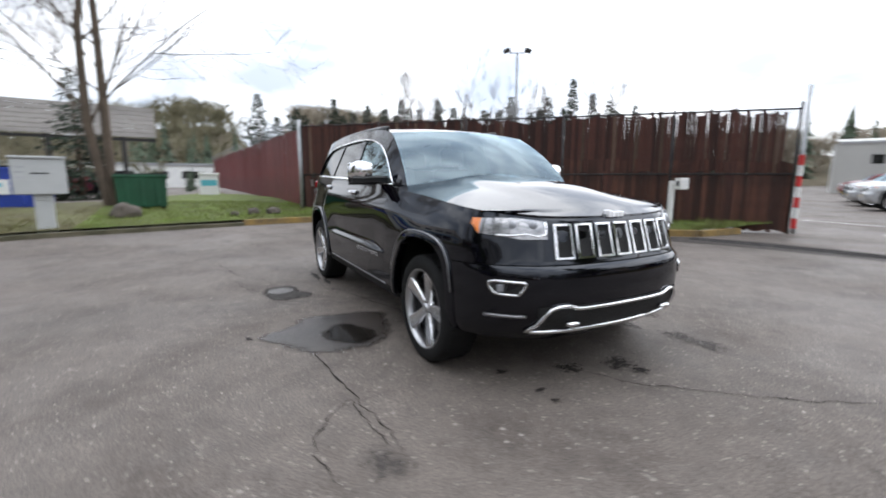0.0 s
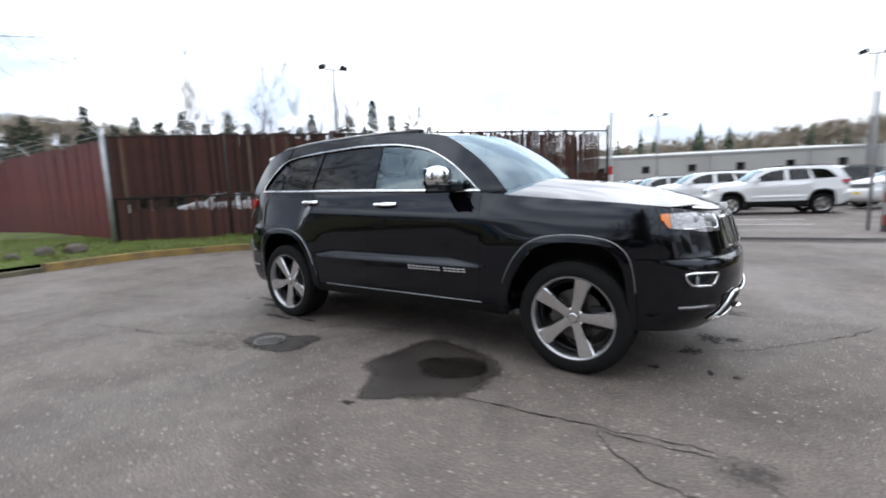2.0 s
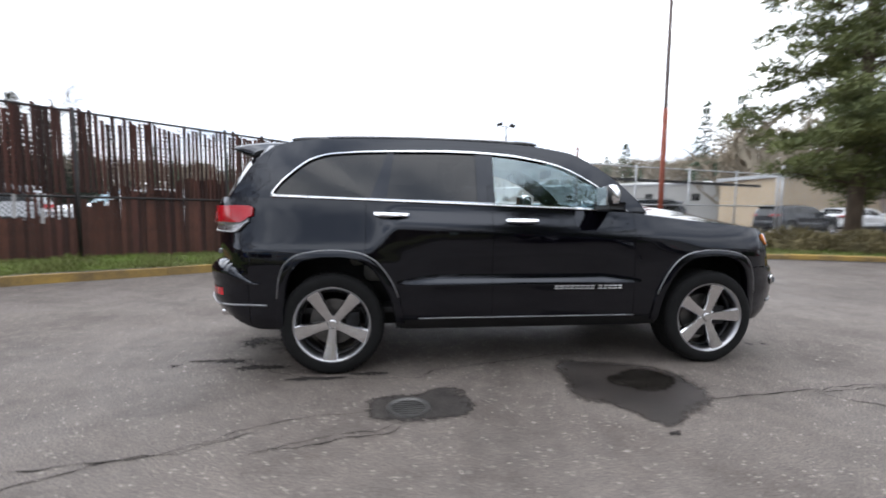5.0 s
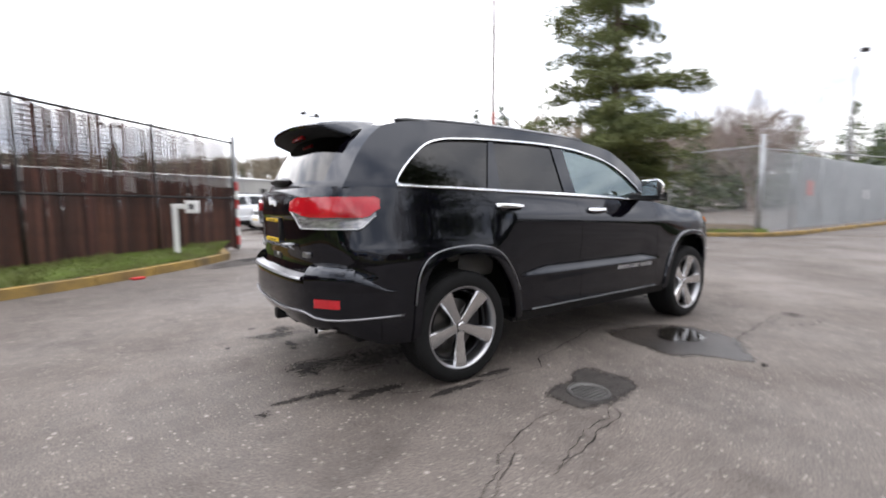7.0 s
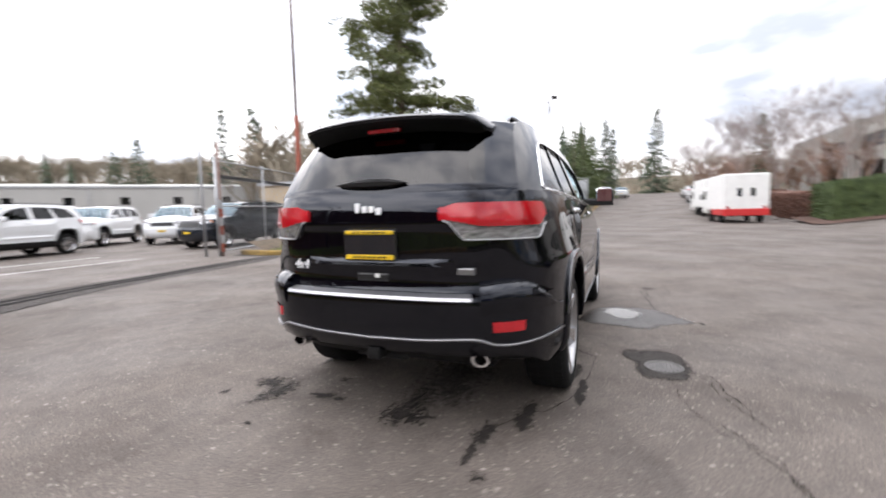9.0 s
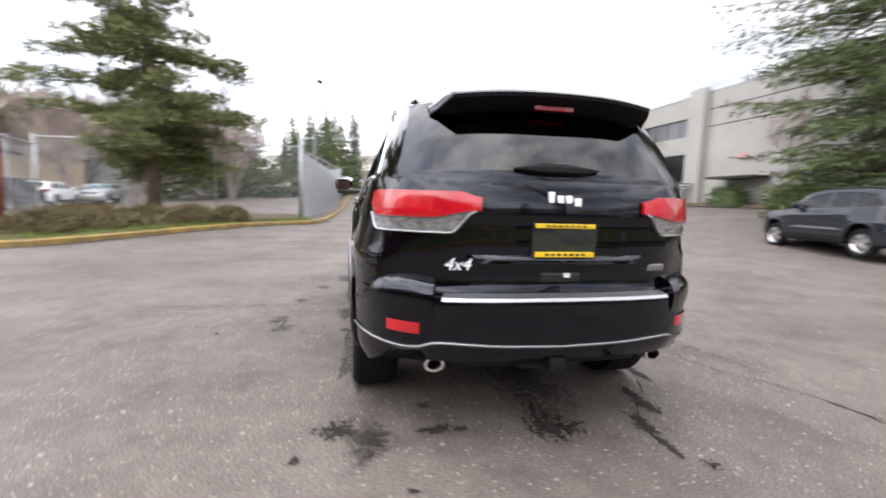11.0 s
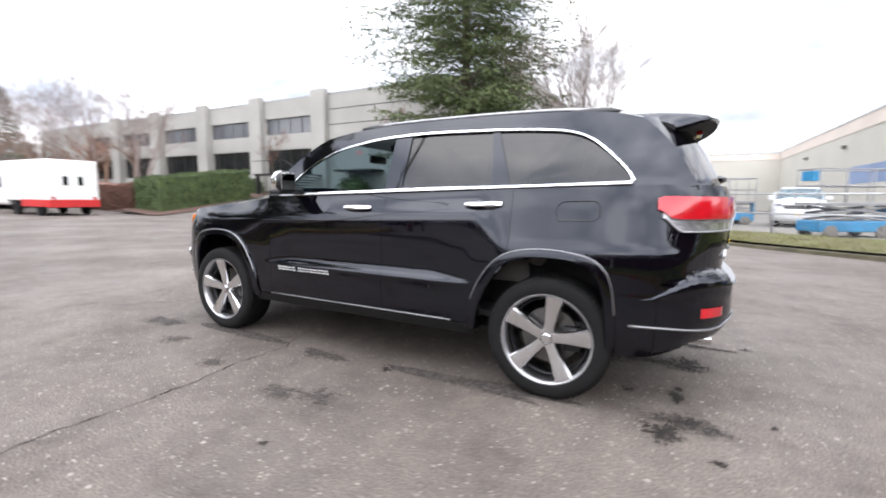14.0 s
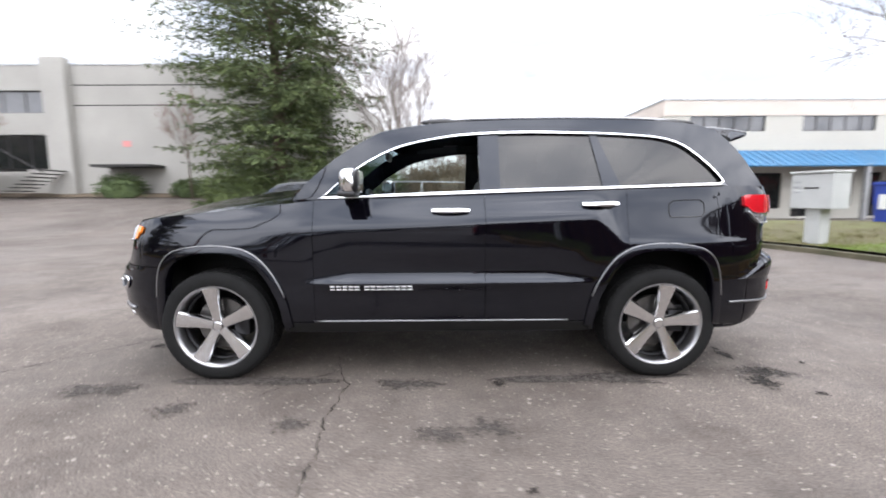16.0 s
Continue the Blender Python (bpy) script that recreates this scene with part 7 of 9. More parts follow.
for i, (x, y, hgt, sp) in enumerate(((35.4, 44.0, 14.0, 2.6), (37.8, 41.6, 14.4, 2.6), (39.2, 42.0, 12.6, 2.4), (41.8, 37.6, 12.4, 2.0), (28.6, 49.2, 10.0, 2.6), (26.8, 50.5, 8.6, 2.2))):
    far_conifer("fir_tree", x, y, hgt, sp, "tall dark conifer behind the long shed", 180 + i)


def shrub(name, pts, label, mat, n, leaf, width, seed, category="shrub", twiggy=0.0):
    """A mound of leaves filling ellipsoids given as (x, y, z, rx, ry, rz)."""
    random.seed(seed)
    bm = bmesh.new()
    for x, y, z, rx, ry, rz in pts:
        for k in range(n):
            v = Vector((random.gauss(0, 1), random.gauss(0, 1), random.gauss(0, 1))).normalized()
            if v.z < -0.3:
                v.z = -v.z
            u = random.uniform(0.72, 1.04) * (1 + 0.16 * noise.noise(v * 2.5 + Vector((x, y, z))))
            p = Vector((x + v.x * rx * u, y + v.y * ry * u, z + v.z * rz * u))
            d = (v + Vector((random.gauss(0, 0.5), random.gauss(0, 0.5), random.gauss(0.2, 0.5)))).normalized()
            if random.random() < twiggy:
                d = Vector((random.gauss(0, 0.3), random.gauss(0, 0.3), 1)).normalized()
            spray(bm, p, d, random.uniform(0.6, 1.3) * leaf, random.uniform(0.6, 1.2) * width, 2, 0.15)
    # dark heart that closes the mound
    for x, y, z, rx, ry, rz in pts:
        g = bmesh.ops.create_icosphere(bm, subdivisions=2, radius=1.0)
        for v in g["verts"]:
            w = 0.80 + 0.12 * noise.noise(v.co * 2 + Vector((x, y, 0)))
            v.co = Vector((x + v.co.x * rx * w, y + v.co.y * ry * w, z + v.co.z * rz * w))
    return tagged(link(name, bm, mat), label, category, kind="stuff")


BRUSH = material("brown_brushwood", (0.17, 0.128, 0.085), 0.95, scale=1.5, fine=20, second=(0.085, 0.072, 0.046), vary=0.35)
shrub("juniper", [(3.9, -16.0, 0.7, 1.9, 1.5, 2.3), (2.7, -16.2, 0.6, 1.3, 1.2, 1.9), (5.0, -15.6, 0.8, 1.6, 1.3, 1.9), (8.6, -15.4, 1.0, 1.7, 1.3, 1.3)], "spreading dark evergreen shrub under a fir", NEEDLE, 1500, 0.34, 0.03, 71)
shrub("brushwood", [(-1.7, -16.2, 0.5, 0.8, 0.9, 1.5), (-0.4, -16.6, 0.7, 1.5, 1.0, 1.8), (-2.3, -16.0, 0.4, 0.5, 0.7, 1.1), (0.9, -16.4, 0.6, 1.1, 0.9, 1.7)], "tangle of brown winter brushwood behind a fence", BRUSH, 2600, 0.50, 0.012, 72, twiggy=0.7)
shrub("heather_bed", [(7.4, 7.9, 0.25, 0.9, 0.6, 0.40), (8.8, 7.4, 0.25, 1.0, 0.6, 0.45), (10.2, 6.9, 0.25, 1.0, 0.7, 0.48), (11.5, 6.2, 0.28, 1.0, 0.7, 0.45), (12.6, 5.3, 0.3, 0.8, 0.6, 0.36), (9.6, 8.4, 0.3, 1.0, 0.6, 0.4)], "low brown heather shrubs behind the kerb", HEATHER, 900, 0.22, 0.016, 73, twiggy=0.3)
shrub("office_shrub", [(16.5, -19.2, 1.6, 1.3, 0.5, 0.8), (13.0, -19.3, 1.5, 0.9, 0.5, 0.6), (26.0, -19.2, 1.7, 1.0, 0.5, 0.7), (10.0, -19.2, 1.3, 0.9, 0.5, 0.6)], "olive shrubs along a pale office wall", HEDGE, 500, 0.25, 0.03, 74)


def hedge(name, x0, x1, y0, y1, tall, mat, label, seed, leaf=0.16):
    random.seed(seed)
    bm = bmesh.new()
    area = 2 * (x1 - x0 + y1 - y0) * tall + (x1 - x0) * (y1 - y0)
    for k in range(int(area * 95)):
        f = random.random() * area
        sx, sy = (x1 - x0) * tall, (y1 - y0) * tall
        if f < 2 * sx:
            p, d = Vector((random.uniform(x0, x1), y0 if f < sx else y1, random.uniform(0, tall))), Vector((0, -1 if f < sx else 1, 0.2))
        elif f < 2 * sx + 2 * sy:
            p, d = Vector((x0 if f < 2 * sx + sy else x1, random.uniform(y0, y1), random.uniform(0, tall))), Vector((-1 if f < 2 * sx + sy else 1, 0, 0.2))
        else:
            p, d = Vector((random.uniform(x0, x1), random.uniform(y0, y1), tall)), Vector((0, 0, 1))
        p += d * (0.08 * noise.noise(p * 1.7) - 0.05)
        p.z += height(p.x, p.y)
        spray(bm, p, (d + Vector((random.gauss(0, 0.6), random.gauss(0, 0.6), random.gauss(0, 0.5)))).normalized(), random.uniform(0.6, 1.2) * leaf, random.uniform(0.02, 0.04), 2, 0.1)
    core = add_box(bm, x0 + 0.06, x1 - 0.06, y0 + 0.06, y1 - 0.06, -0.1, tall - 0.06)
    for v in core:
        v.co.z += height(v.co.x, v.co.y)
    return tagged(link(name, bm, mat), label, "hedge", kind="stuff")


hedge("clipped_hedge", 22.7, 25.3, -16.4, -10.6, 1.95, HEDGE, "dense clipped green hedge beside the driveway", 81)
strip("bark_bed", [(21.6, -9.6), (21.3, -12.0), (21.2, -15.0), (21.6, -18.2), (23.4, -18.8)], [(25.9, -9.9), (26.0, -12.0), (26.0, -15.0), (26.0, -17.6), (25.6, -18.2)], BARKBED, "reddish bark mulch bed round a hedge", 0.05, 0.22)
hedge("brown_hedge", 25.6, 36.0, -11.6, -10.6, 1.5, BROWNHEDGE, "low brown winter hedge along the street", 82)


def grass(name, bounds, n, label, seed, zf, mat=None):
    """Short blades scattered over a verge between its kerb and its far edge."""
    random.seed(seed)
    bm = bmesh.new()
    near, far = bounds
    a, b = dense([(*p, 0) for p in near], 0.4), dense([(*p, 0) for p in far], 0.4)
    for k in range(n):
        t, u = random.random(), random.random() ** 1.3
        i, j = t * (len(a) - 1), t * (len(b) - 1)
        p = a[min(int(i), len(a) - 2)].lerp(a[min(int(i), len(a) - 2) + 1], i % 1)
        q = b[min(int(j), len(b) - 2)].lerp(b[min(int(j), len(b) - 2) + 1], j % 1)
        c = p.lerp(q, u)
        z = height(c.x, c.y) + 0.12 + (zf - 0.12) * u * u * (3 - 2 * u) - 0.01
        hgt = random.uniform(0.03, 0.09) * (1.5 if noise.noise(c * 1.5) > 0.25 else 0.8)
        e = Vector((random.gauss(0, 0.4), random.gauss(0, 0.4), 1)) * hgt
        w = Vector((random.uniform(-1, 1), random.uniform(-1, 1), 0)).normalized() * 0.009
        o = Vector((c.x, c.y, z))
        bm.faces.new([bm.verts.new(o - w), bm.verts.new(o + w), bm.verts.new(o + e)])
    return tagged(link(name, bm, mat or GRASS), label, "grass", kind="stuff")


grass("verge_grass", ([(-7.95, 0.55), (-7.3, 1.85), (-6.3, 3.1), (-5.1, 4.2), (-3.9, 5.2), (-2.5, 6.5), (-1.8, 7.4)], [(-10.0, 0.6), (-9.0, 1.6), (-7.6, 3.0), (-6.0, 4.6), (-4.4, 6.2), (-2.8, 7.8), (-1.2, 9.4)]), 15000, "rough green grass below the slatted fence", 91, 0.24)
grass("corner_grass", ([(-7.3, -4.6), (-7.55, -3.3), (-8.05, -1.0), (-8.05, 0.5)], [(-13, -4.8), (-14, -4.0), (-14, -1.5), (-11, 0.7)]), 13000, "mown grass on the street corner", 92, 0.32)
grass("mailbox_grass", ([(-6.2, -7.2), (-6.75, -6.1), (-7.1, -5.3), (-7.3, -4.6)], [(-8.4, -9.8), (-12.0, -8.4), (-12.8, -6.5), (-13, -4.8)]), 6000, "thin dull grass round the mailbox cabinet", 95, 0.32, DRYGRASS)
grass("south_grass", ([(2.6, -13.55), (-1.5, -11.75), (-4.3, -9.55), (-6.1, -7.5)], [(3.5, -15.5), (-1.5, -14.2), (-5.6, -12.0), (-8.5, -10.0)]), 9000, "weedy grass strip with dead leaves", 93, 0.2, DRYGRASS)
grass("bed_grass", ([(5.4, 8.3), (6.0, 7.3), (8.1, 6.4), (10.1, 5.7), (12.1, 4.75), (13.5, 3.5), (14.4, 2.7)], [(6.2, 8.9), (6.8, 8.2), (8.6, 7.2), (10.6, 6.5), (12.6, 5.3), (13.9, 4.0), (15.0, 3.0)]), 9000, "grass edge along the shrub bed", 94, 0.2)


def boulder(x, y, z, sx, sy, sz, seed):
    bm = bmesh.new()
    bmesh.ops.create_icosphere(bm, subdivisions=3, radius=1.0)
    for v in bm.verts:
        k = 1 + 0.28 * noise.noise(v.co * 1.4 + Vector((seed, 0, 0))) + 0.08 * noise.noise(v.co * 4)
        v.co = Vector((v.co.x * sx * k, v.co.y * sy * k, v.co.z * sz * k))
    ob = link("boulder", bm, STONE, smooth=True)
    ob.location = (x, y, z)
    return tagged(ob, "rough grey boulder lying on the grass", "rock", "boulders on the verge")


for i, b in enumerate(((-9.6, -4.0, 0.36, 0.40, 0.32, 0.26), (-9.3, -1.0, 0.30, 0.20, 0.16, 0.13), (-9.4, -0.45, 0.30, 0.28, 0.2, 0.13), (-9.2, -1.5, 0.28, 0.14, 0.12, 0.08))):
    boulder(*b, i * 3.1)


# ---------------------------------------------------------------- street furniture on the grass corner
GREYBOX = material("grey_enamel_cabinet", (0.42, 0.43, 0.42), 0.5, vary=0.08, scale=3, fine=30)
BLUEBIN = material("blue_painted_steel", (0.02, 0.05, 0.30), 0.5, vary=0.2, scale=3)
GREENBIN = material("green_painted_steel", (0.010, 0.072, 0.034), 0.55, vary=0.3, scale=2.5, fine=30)
TURQ = material("turquoise_sign", (0.10, 0.42, 0.50), 0.5)


def mailbox_cluster():
    root = thing("mailbox_cluster", pose(-7.62, -5.05, 0.2, 0, 0, 12), "grey cluster mailbox cabinet on a pedestal", "mailbox")
    part("pedestal", box(-0.13, 0.13, -0.15, 0.15, -0.1, 0.72, 0.01), GREYBOX, root)
    part("cabinet", box(-0.22, 0.22, -0.42, 0.40, 0.72, 1.42, 0.02), GREYBOX, root)
    part("roof_cap", box(-0.25, 0.25, -0.44, 0.42, 1.42, 1.47, 0.015), GREYBOX, root)
    for side in (1, -1):
        part("slot", box(0.22 * side - 0.004, 0.22 * side + 0.004, -0.14, 0.14, 1.12, 1.145), SATIN, root, "dark letter slot")
        for k in range(3):
            part("label_plate", box(0.22 * side - 0.003, 0.22 * side + 0.003, -0.36, -0.22, 1.24 - 0.1 * k, 1.27 - 0.1 * k), GALV, root)
    part("cable_wrap", box(-0.14, 0.14, -0.10, 0.10, 0.6, 0.73, 0.01), GREYBOX, root)


mailbox_cluster()


def dumpster(name, x, y, z, turn, w, d, h, mat, label):
    root = thing(name, pose(x, y, z, 0, 0, turn), label, "dumpster")
    bm = bmesh.new()
    rows = [[(-d / 2 * s, -w / 2 * s, zz), (d / 2 * s, -w / 2 * s, zz), (d / 2 * s, w / 2 * s, zz), (-d / 2 * s, w / 2 * s, zz)] for zz, s in ((0.1, 0.94), (h * 0.5, 0.97), (h, 1.0))]
    vs = grid_faces(bm, rows, closed=True)
    bm.faces.new(vs[0])
    bm.faces.new(vs[-1])
    part("bin", bm, mat, root)
    part("rim", box(-d / 2 - 0.03, d / 2 + 0.03, -w / 2 - 0.03, w / 2 + 0.03, h - 0.05, h + 0.03, 0.015), mat, root)
    part("lid", box(-d / 2, d / 2, -w / 2, w / 2, h + 0.03, h + 0.07, 0.015), PLASTIC, root)
    for k in (-1, 0, 1):
        part("rib", box(d / 2 - 0.03, d / 2 + 0.03, k * w * 0.3 - 0.04, k * w * 0.3 + 0.04, 0.15, h - 0.05, 0.01), mat, root)
    for sx in (-1, 1):
        for sy in (-1, 1):
            part("foot", box(sx * d * 0.38 - 0.06, sx * d * 0.38 + 0.06, sy * w * 0.4 - 0.06, sy * w * 0.4 + 0.06, 0, 0.12), PLASTIC, root)
    return root


dumpster("green_dumpster", -12.2, -3.87, 0.30, 8, 1.28, 1.2, 1.02, GREENBIN, "dark green steel dumpster on the grass")
b = dumpster("blue_container", -12.7, -7.28, 0.30, 2, 2.3, 1.3, 1.2, BLUEBIN, "blue steel container with a white panel")
part("panel", box(0.66, 0.68, -0.95, 0.45, 0.5, 0.9, 0.0), WHITEPAINT, b, "white panel with coloured bars")
part("panel_bar", box(0.68, 0.684, -0.3, 0.3, 0.70, 0.80), TURQ, b)
part("panel_bar", box(0.68, 0.684, -0.3, 0.1, 0.58, 0.66), GREENBIN, b)
s = thing("yard_sign", pose(-19.3, -1.95, 0.45, 0, 0, 5), "small white and turquoise sign on the grass", "sign")
part("board", box(-0.02, 0.02, -0.4, 0.4, 0.0, 0.95, 0.01), WHITEPAINT, s)
part("stripe", box(0.02, 0.026, -0.33, 0.33, 0.45, 0.72), TURQ, s, "turquoise stripe")
part("cap", box(-0.06, 0.06, -0.45, 0.45, 0.95, 1.05, 0.02), WHITEPAINT, s)


def hydrant(x, y):
    root = thing("fire_hydrant", pose(x, y, height(x, y) + 0.12), "weathered yellow fire hydrant on a grass strip", "fire hydrant")
    yel = material("hydrant_yellow", (0.40, 0.28, 0.03), 0.6, vary=0.25, scale=8, fine=50)
    bm = bmesh.new()
    revolve(bm, [(0, 0), (0.15, 0), (0.15, 0.05), (0.10, 0.06), (0.10, 0.42), (0.14, 0.44), (0.14, 0.49), (0.11, 0.52), (0.08, 0.60), (0.03, 0.63), (0.03, 0.67), (0, 0.67)], 20)
    bmesh.ops.rotate(bm, matrix=Matrix.Rotation(radians(90), 3, "X"), verts=bm.verts)
    part("barrel", bm, yel, root, auto=35)
    for dx, dy in ((1, 0), (-1, 0), (0, 1)):
        part("nozzle", tube([(0.06 * dx, 0.06 * dy, 0.34), (0.17 * dx, 0.17 * dy, 0.34)], 0.05, 10), yel, root, smooth=True)


hydrant(-2.75, -13.0)
for i, (x, y, hh) in enumerate(((-2.58, -13.9, 1.85), (-3.12, -13.2, 1.35))):
    r = thing("steel_bollard", pose(x, y, 0.15), "dull grey steel bollard on the grass strip", "bollard", "bollards by the hydrant")
    part("bollard_tube", tube([(0, 0, 0), (0, 0, hh)], 0.095, 12), LAMPGREY, r, smooth=True)
r = thing("utility_pedestal", pose(1.3, -14.1, 0.2), "small pale green utility pedestal beside shrubs", "utility box")
part("cabinet", box(-0.15, 0.15, -0.12, 0.12, 0, 0.72, 0.02), material("pale_green_enamel", (0.40, 0.47, 0.41), 0.5, vary=0.1, scale=4), r)
part("lid", box(-0.16, 0.16, -0.13, 0.13, 0.70, 0.75, 0.01), GALV, r)

f = chain_fence("yard_fence", (-2.5, -14.4), (-9.4, -11.2), 0.1, 1.35, "sagging steel rail fence before a lift yard", 2.6, mid=(0.75,))
wire_mesh("wire_mesh", (-2.5, -14.4), (-9.4, -11.2), 0.1, 1.3, f, 0.14, 0.003)
f = chain_fence("brush_fence", (4.0, -15.0), (-2.5, -14.45), 0.1, 1.75, "old wire fence with brushwood behind it", 2.8)
wire_mesh("wire_mesh", (4.0, -15.0), (-2.5, -14.45), 0.1, 1.7, f, 0.14, 0.003, DARKSTEEL)


def scissor_lift(x, y, turn, mat, label, extra=0.0):
    root = thing("scissor_lift", pose(x, y, height(x, y), 0, 0, turn), label, "scissor lift", "parked scissor lifts")
    part("chassis", box(-1.2, 1.2, -0.42, 0.42, 0.22, 0.55, 0.04), mat, root)
    for sx in (-0.85, 0.85):
        for sy in (-0.42, 0.42):
            bm = bmesh.new()
            revolve(bm, [(0.0, -0.07), (0.10, -0.05), (0.16, -0.07), (0.21, -0.05), (0.21, 0.05), (0.16, 0.07), (0, 0.07)], 20)
            bmesh.ops.translate(bm, vec=(sx, sy, 0.21), verts=bm.verts)
            part("wheel", bm, material("pale_lift_tyre", (0.16, 0.145, 0.125), 0.8, vary=0.3, scale=8) if "pale_lift_tyre" not in bpy.data.materials else bpy.data.materials["pale_lift_tyre"], root, auto=35)
    for k in range(2):
        for sy in (-0.34, 0.34):
            part("scissor_arm", tube([(-1.0, sy, 0.58 + 0.2 * k), (1.0, sy, 0.78 + 0.2 * k)], 0.04, 6), LAMPGREY, root)
            part("scissor_arm", tube([(1.0, sy, 0.58 + 0.2 * k), (-1.0, sy, 0.78 + 0.2 * k)], 0.04, 6), LAMPGREY, root)
    part("deck", box(-1.2, 1.3, -0.44, 0.44, 1.02, 1.10, 0.01), LAMPGREY, root)
    for z in (1.6, 2.1):
        for sy in (-0.42, 0.42):
            part("guard_rail", tube([(-1.18, sy, z), (1.28, sy, z)], 0.022, 6), LAMPGREY, root, smooth=True)
        for sx in (-1.18, 1.28):
            part("guard_rail", tube([(sx, -0.42, z), (sx, 0.42, z)], 0.022, 6), LAMPGREY, root, smooth=True)
    for sx in (-1.18, -0.4, 0.45, 1.28):
        for sy in (-0.42, 0.42):
            part("guard_post", tube([(sx, sy, 1.1), (sx, sy, 2.1)], 0.02, 6), LAMPGREY, root, smooth=True)
    part("control_box", box(1.05, 1.28, -0.3, 0.1, 1.75, 2.05, 0.02), mat, root)
    part("step_ladder", box(-1.26, -1.2, -0.2, 0.2, 0.4, 1.05, 0.01), mat, root)


LIFTBLUE = material("lift_blue_paint", (0.03, 0.22, 0.42), 0.45, vary=0.2, scale=4)
LIFTRED = material("lift_red_paint", (0.35, 0.03, 0.02), 0.45, vary=0.2, scale=4)
scissor_lift(-6.75, -14.35, 32, LIFTBLUE, "blue and white scissor lift parked in a yard")
scissor_lift(-4.0, -20.5, 12, LIFTBLUE, "blue scissor lift parked behind another")
scissor_lift(-3.3, -24.0, 5, LIFTRED, "red scissor lift in the yard's back row")
part("boom", box(-0.25, 0.25, -0.12, 0.12, 0, 0.2, 0.02), LIFTRED, thing("red_toolbox", pose(-9.0, -15.0, 1.0), "red steel box on a lift's boom", "box"))
part("stand", tube([(0, 0, -1.0), (0, 0, 0)], 0.04, 6), GALV, bpy.data.objects["red_toolbox"])

# litter by the kerb
part("wrapper", box(-0.09, 0.09, -0.05, 0.05, 0, 0.035, 0.01), SIGNRED, thing("litter", pose(-3.2, 5.25, 0.004, 0, 0, 20), "crumpled red and white wrapper by the kerb", "litter"))
for i in range(2):
    r = tagged(link("rail_track", tube([(p.x, p.y, 0.008) for p in dense([(-1.4 - 0.1 * i, 6.6 + 0.25 * i, 0), (0.0, 7.0 + 0.25 * i, 0), (1.5, 7.25 + 0.25 * i, 0), (4.9, 7.75 + 0.25 * i, 0)], 0.3)], 0.02, 5), DARKSTEEL), "shallow steel gate track in the asphalt", "gate track", kind="structure")
for a, b in (((0.2, 11.2), (4.4, 11.6)), ((-2.5, 14.0), (0.0, 13.6)), ((0.6, 13.2), (5.2, 13.6))):
    d = (Vector(b) - Vector(a)).normalized()
    n = Vector((-d.y, d.x)) * 0.06
    bm = bmesh.new()
    bm.faces.new([bm.verts.new((*(Vector(p) + o), 0.005)) for p, o in ((a, n), (a, -n), (b, -n), (b, n))])
    tagged(link("lot_line", bm, material("worn_line_paint", (0.5, 0.5, 0.48), 0.8, vary=0.4, scale=3, fine=20) if "worn_line_paint" not in bpy.data.materials else bpy.data.materials["worn_line_paint"]), "worn white parking line", "marking", kind="structure")


# ---------------------------------------------------------------- buildings
def slab_with_openings(width, tall, holes, t=0.3):
    """A wall in the xz plane, from x 0 to width, with rectangular openings through it."""
    xs = sorted({0, width, *(h[0] for h in holes), *(h[1] for h in holes)})
    zs = sorted({0, tall, *(h[2] for h in holes), *(h[3] for h in holes)})
    bm = bmesh.new()
    for x0, x1 in zip(xs, xs[1:]):
        for z0, z1 in zip(zs, zs[1:]):
            cx, cz = (x0 + x1) / 2, (z0 + z1) / 2
            if not any(h[0] < cx < h[1] and h[2] < cz < h[3] for h in holes):
                add_box(bm, x0, x1, 0, t, z0, z1)
    bmesh.ops.remove_doubles(bm, verts=bm.verts, dist=1e-4)
    inner = [f for f in bm.faces if all(len(e.link_faces) > 2 for e in f.edges)]
    seen, twin = {}, []
    for f in bm.faces:
        key = tuple(round(c, 3) for c in f.calc_center_median())
        if key in seen:
            twin += [f, seen[key]]
        seen[key] = f
    bmesh.ops.delete(bm, geom=list(set(twin)), context="FACES")
    return bm


def window_unit(root, m, w, h, panes, mat=None, frame=None, depth=0.16):
    """A recessed window: frame, mullions and a pane for each bay."""
    win = part("window", box(0, w, depth - 0.02, depth + 0.02, -0.03, 0.03, 0, m), frame or DARKSTEEL, root)
    part("window_head", box(0, w, depth - 0.02, depth + 0.02, h - 0.05, h, 0, m), frame or DARKSTEEL, win)
    for k in range(panes + 1):
        x = w * k / panes
        part("mullion", box(max(0, x - 0.03), min(w, x + 0.03), depth - 0.02, depth + 0.025, 0, h, 0, m), frame or DARKSTEEL, win)
    for k in range(panes):
        part("pane", box(w * k / panes + 0.03, w * (k + 1) / panes - 0.03, depth, depth + 0.012, 0.03, h - 0.05, 0, m), mat or DARKGLASS, win)


OFFICEGLASS = material("grey_reflective_glass", (0.10, 0.105, 0.115), 0.08, vary=0.25, scale=0.4, fine=3, spec=0.8)


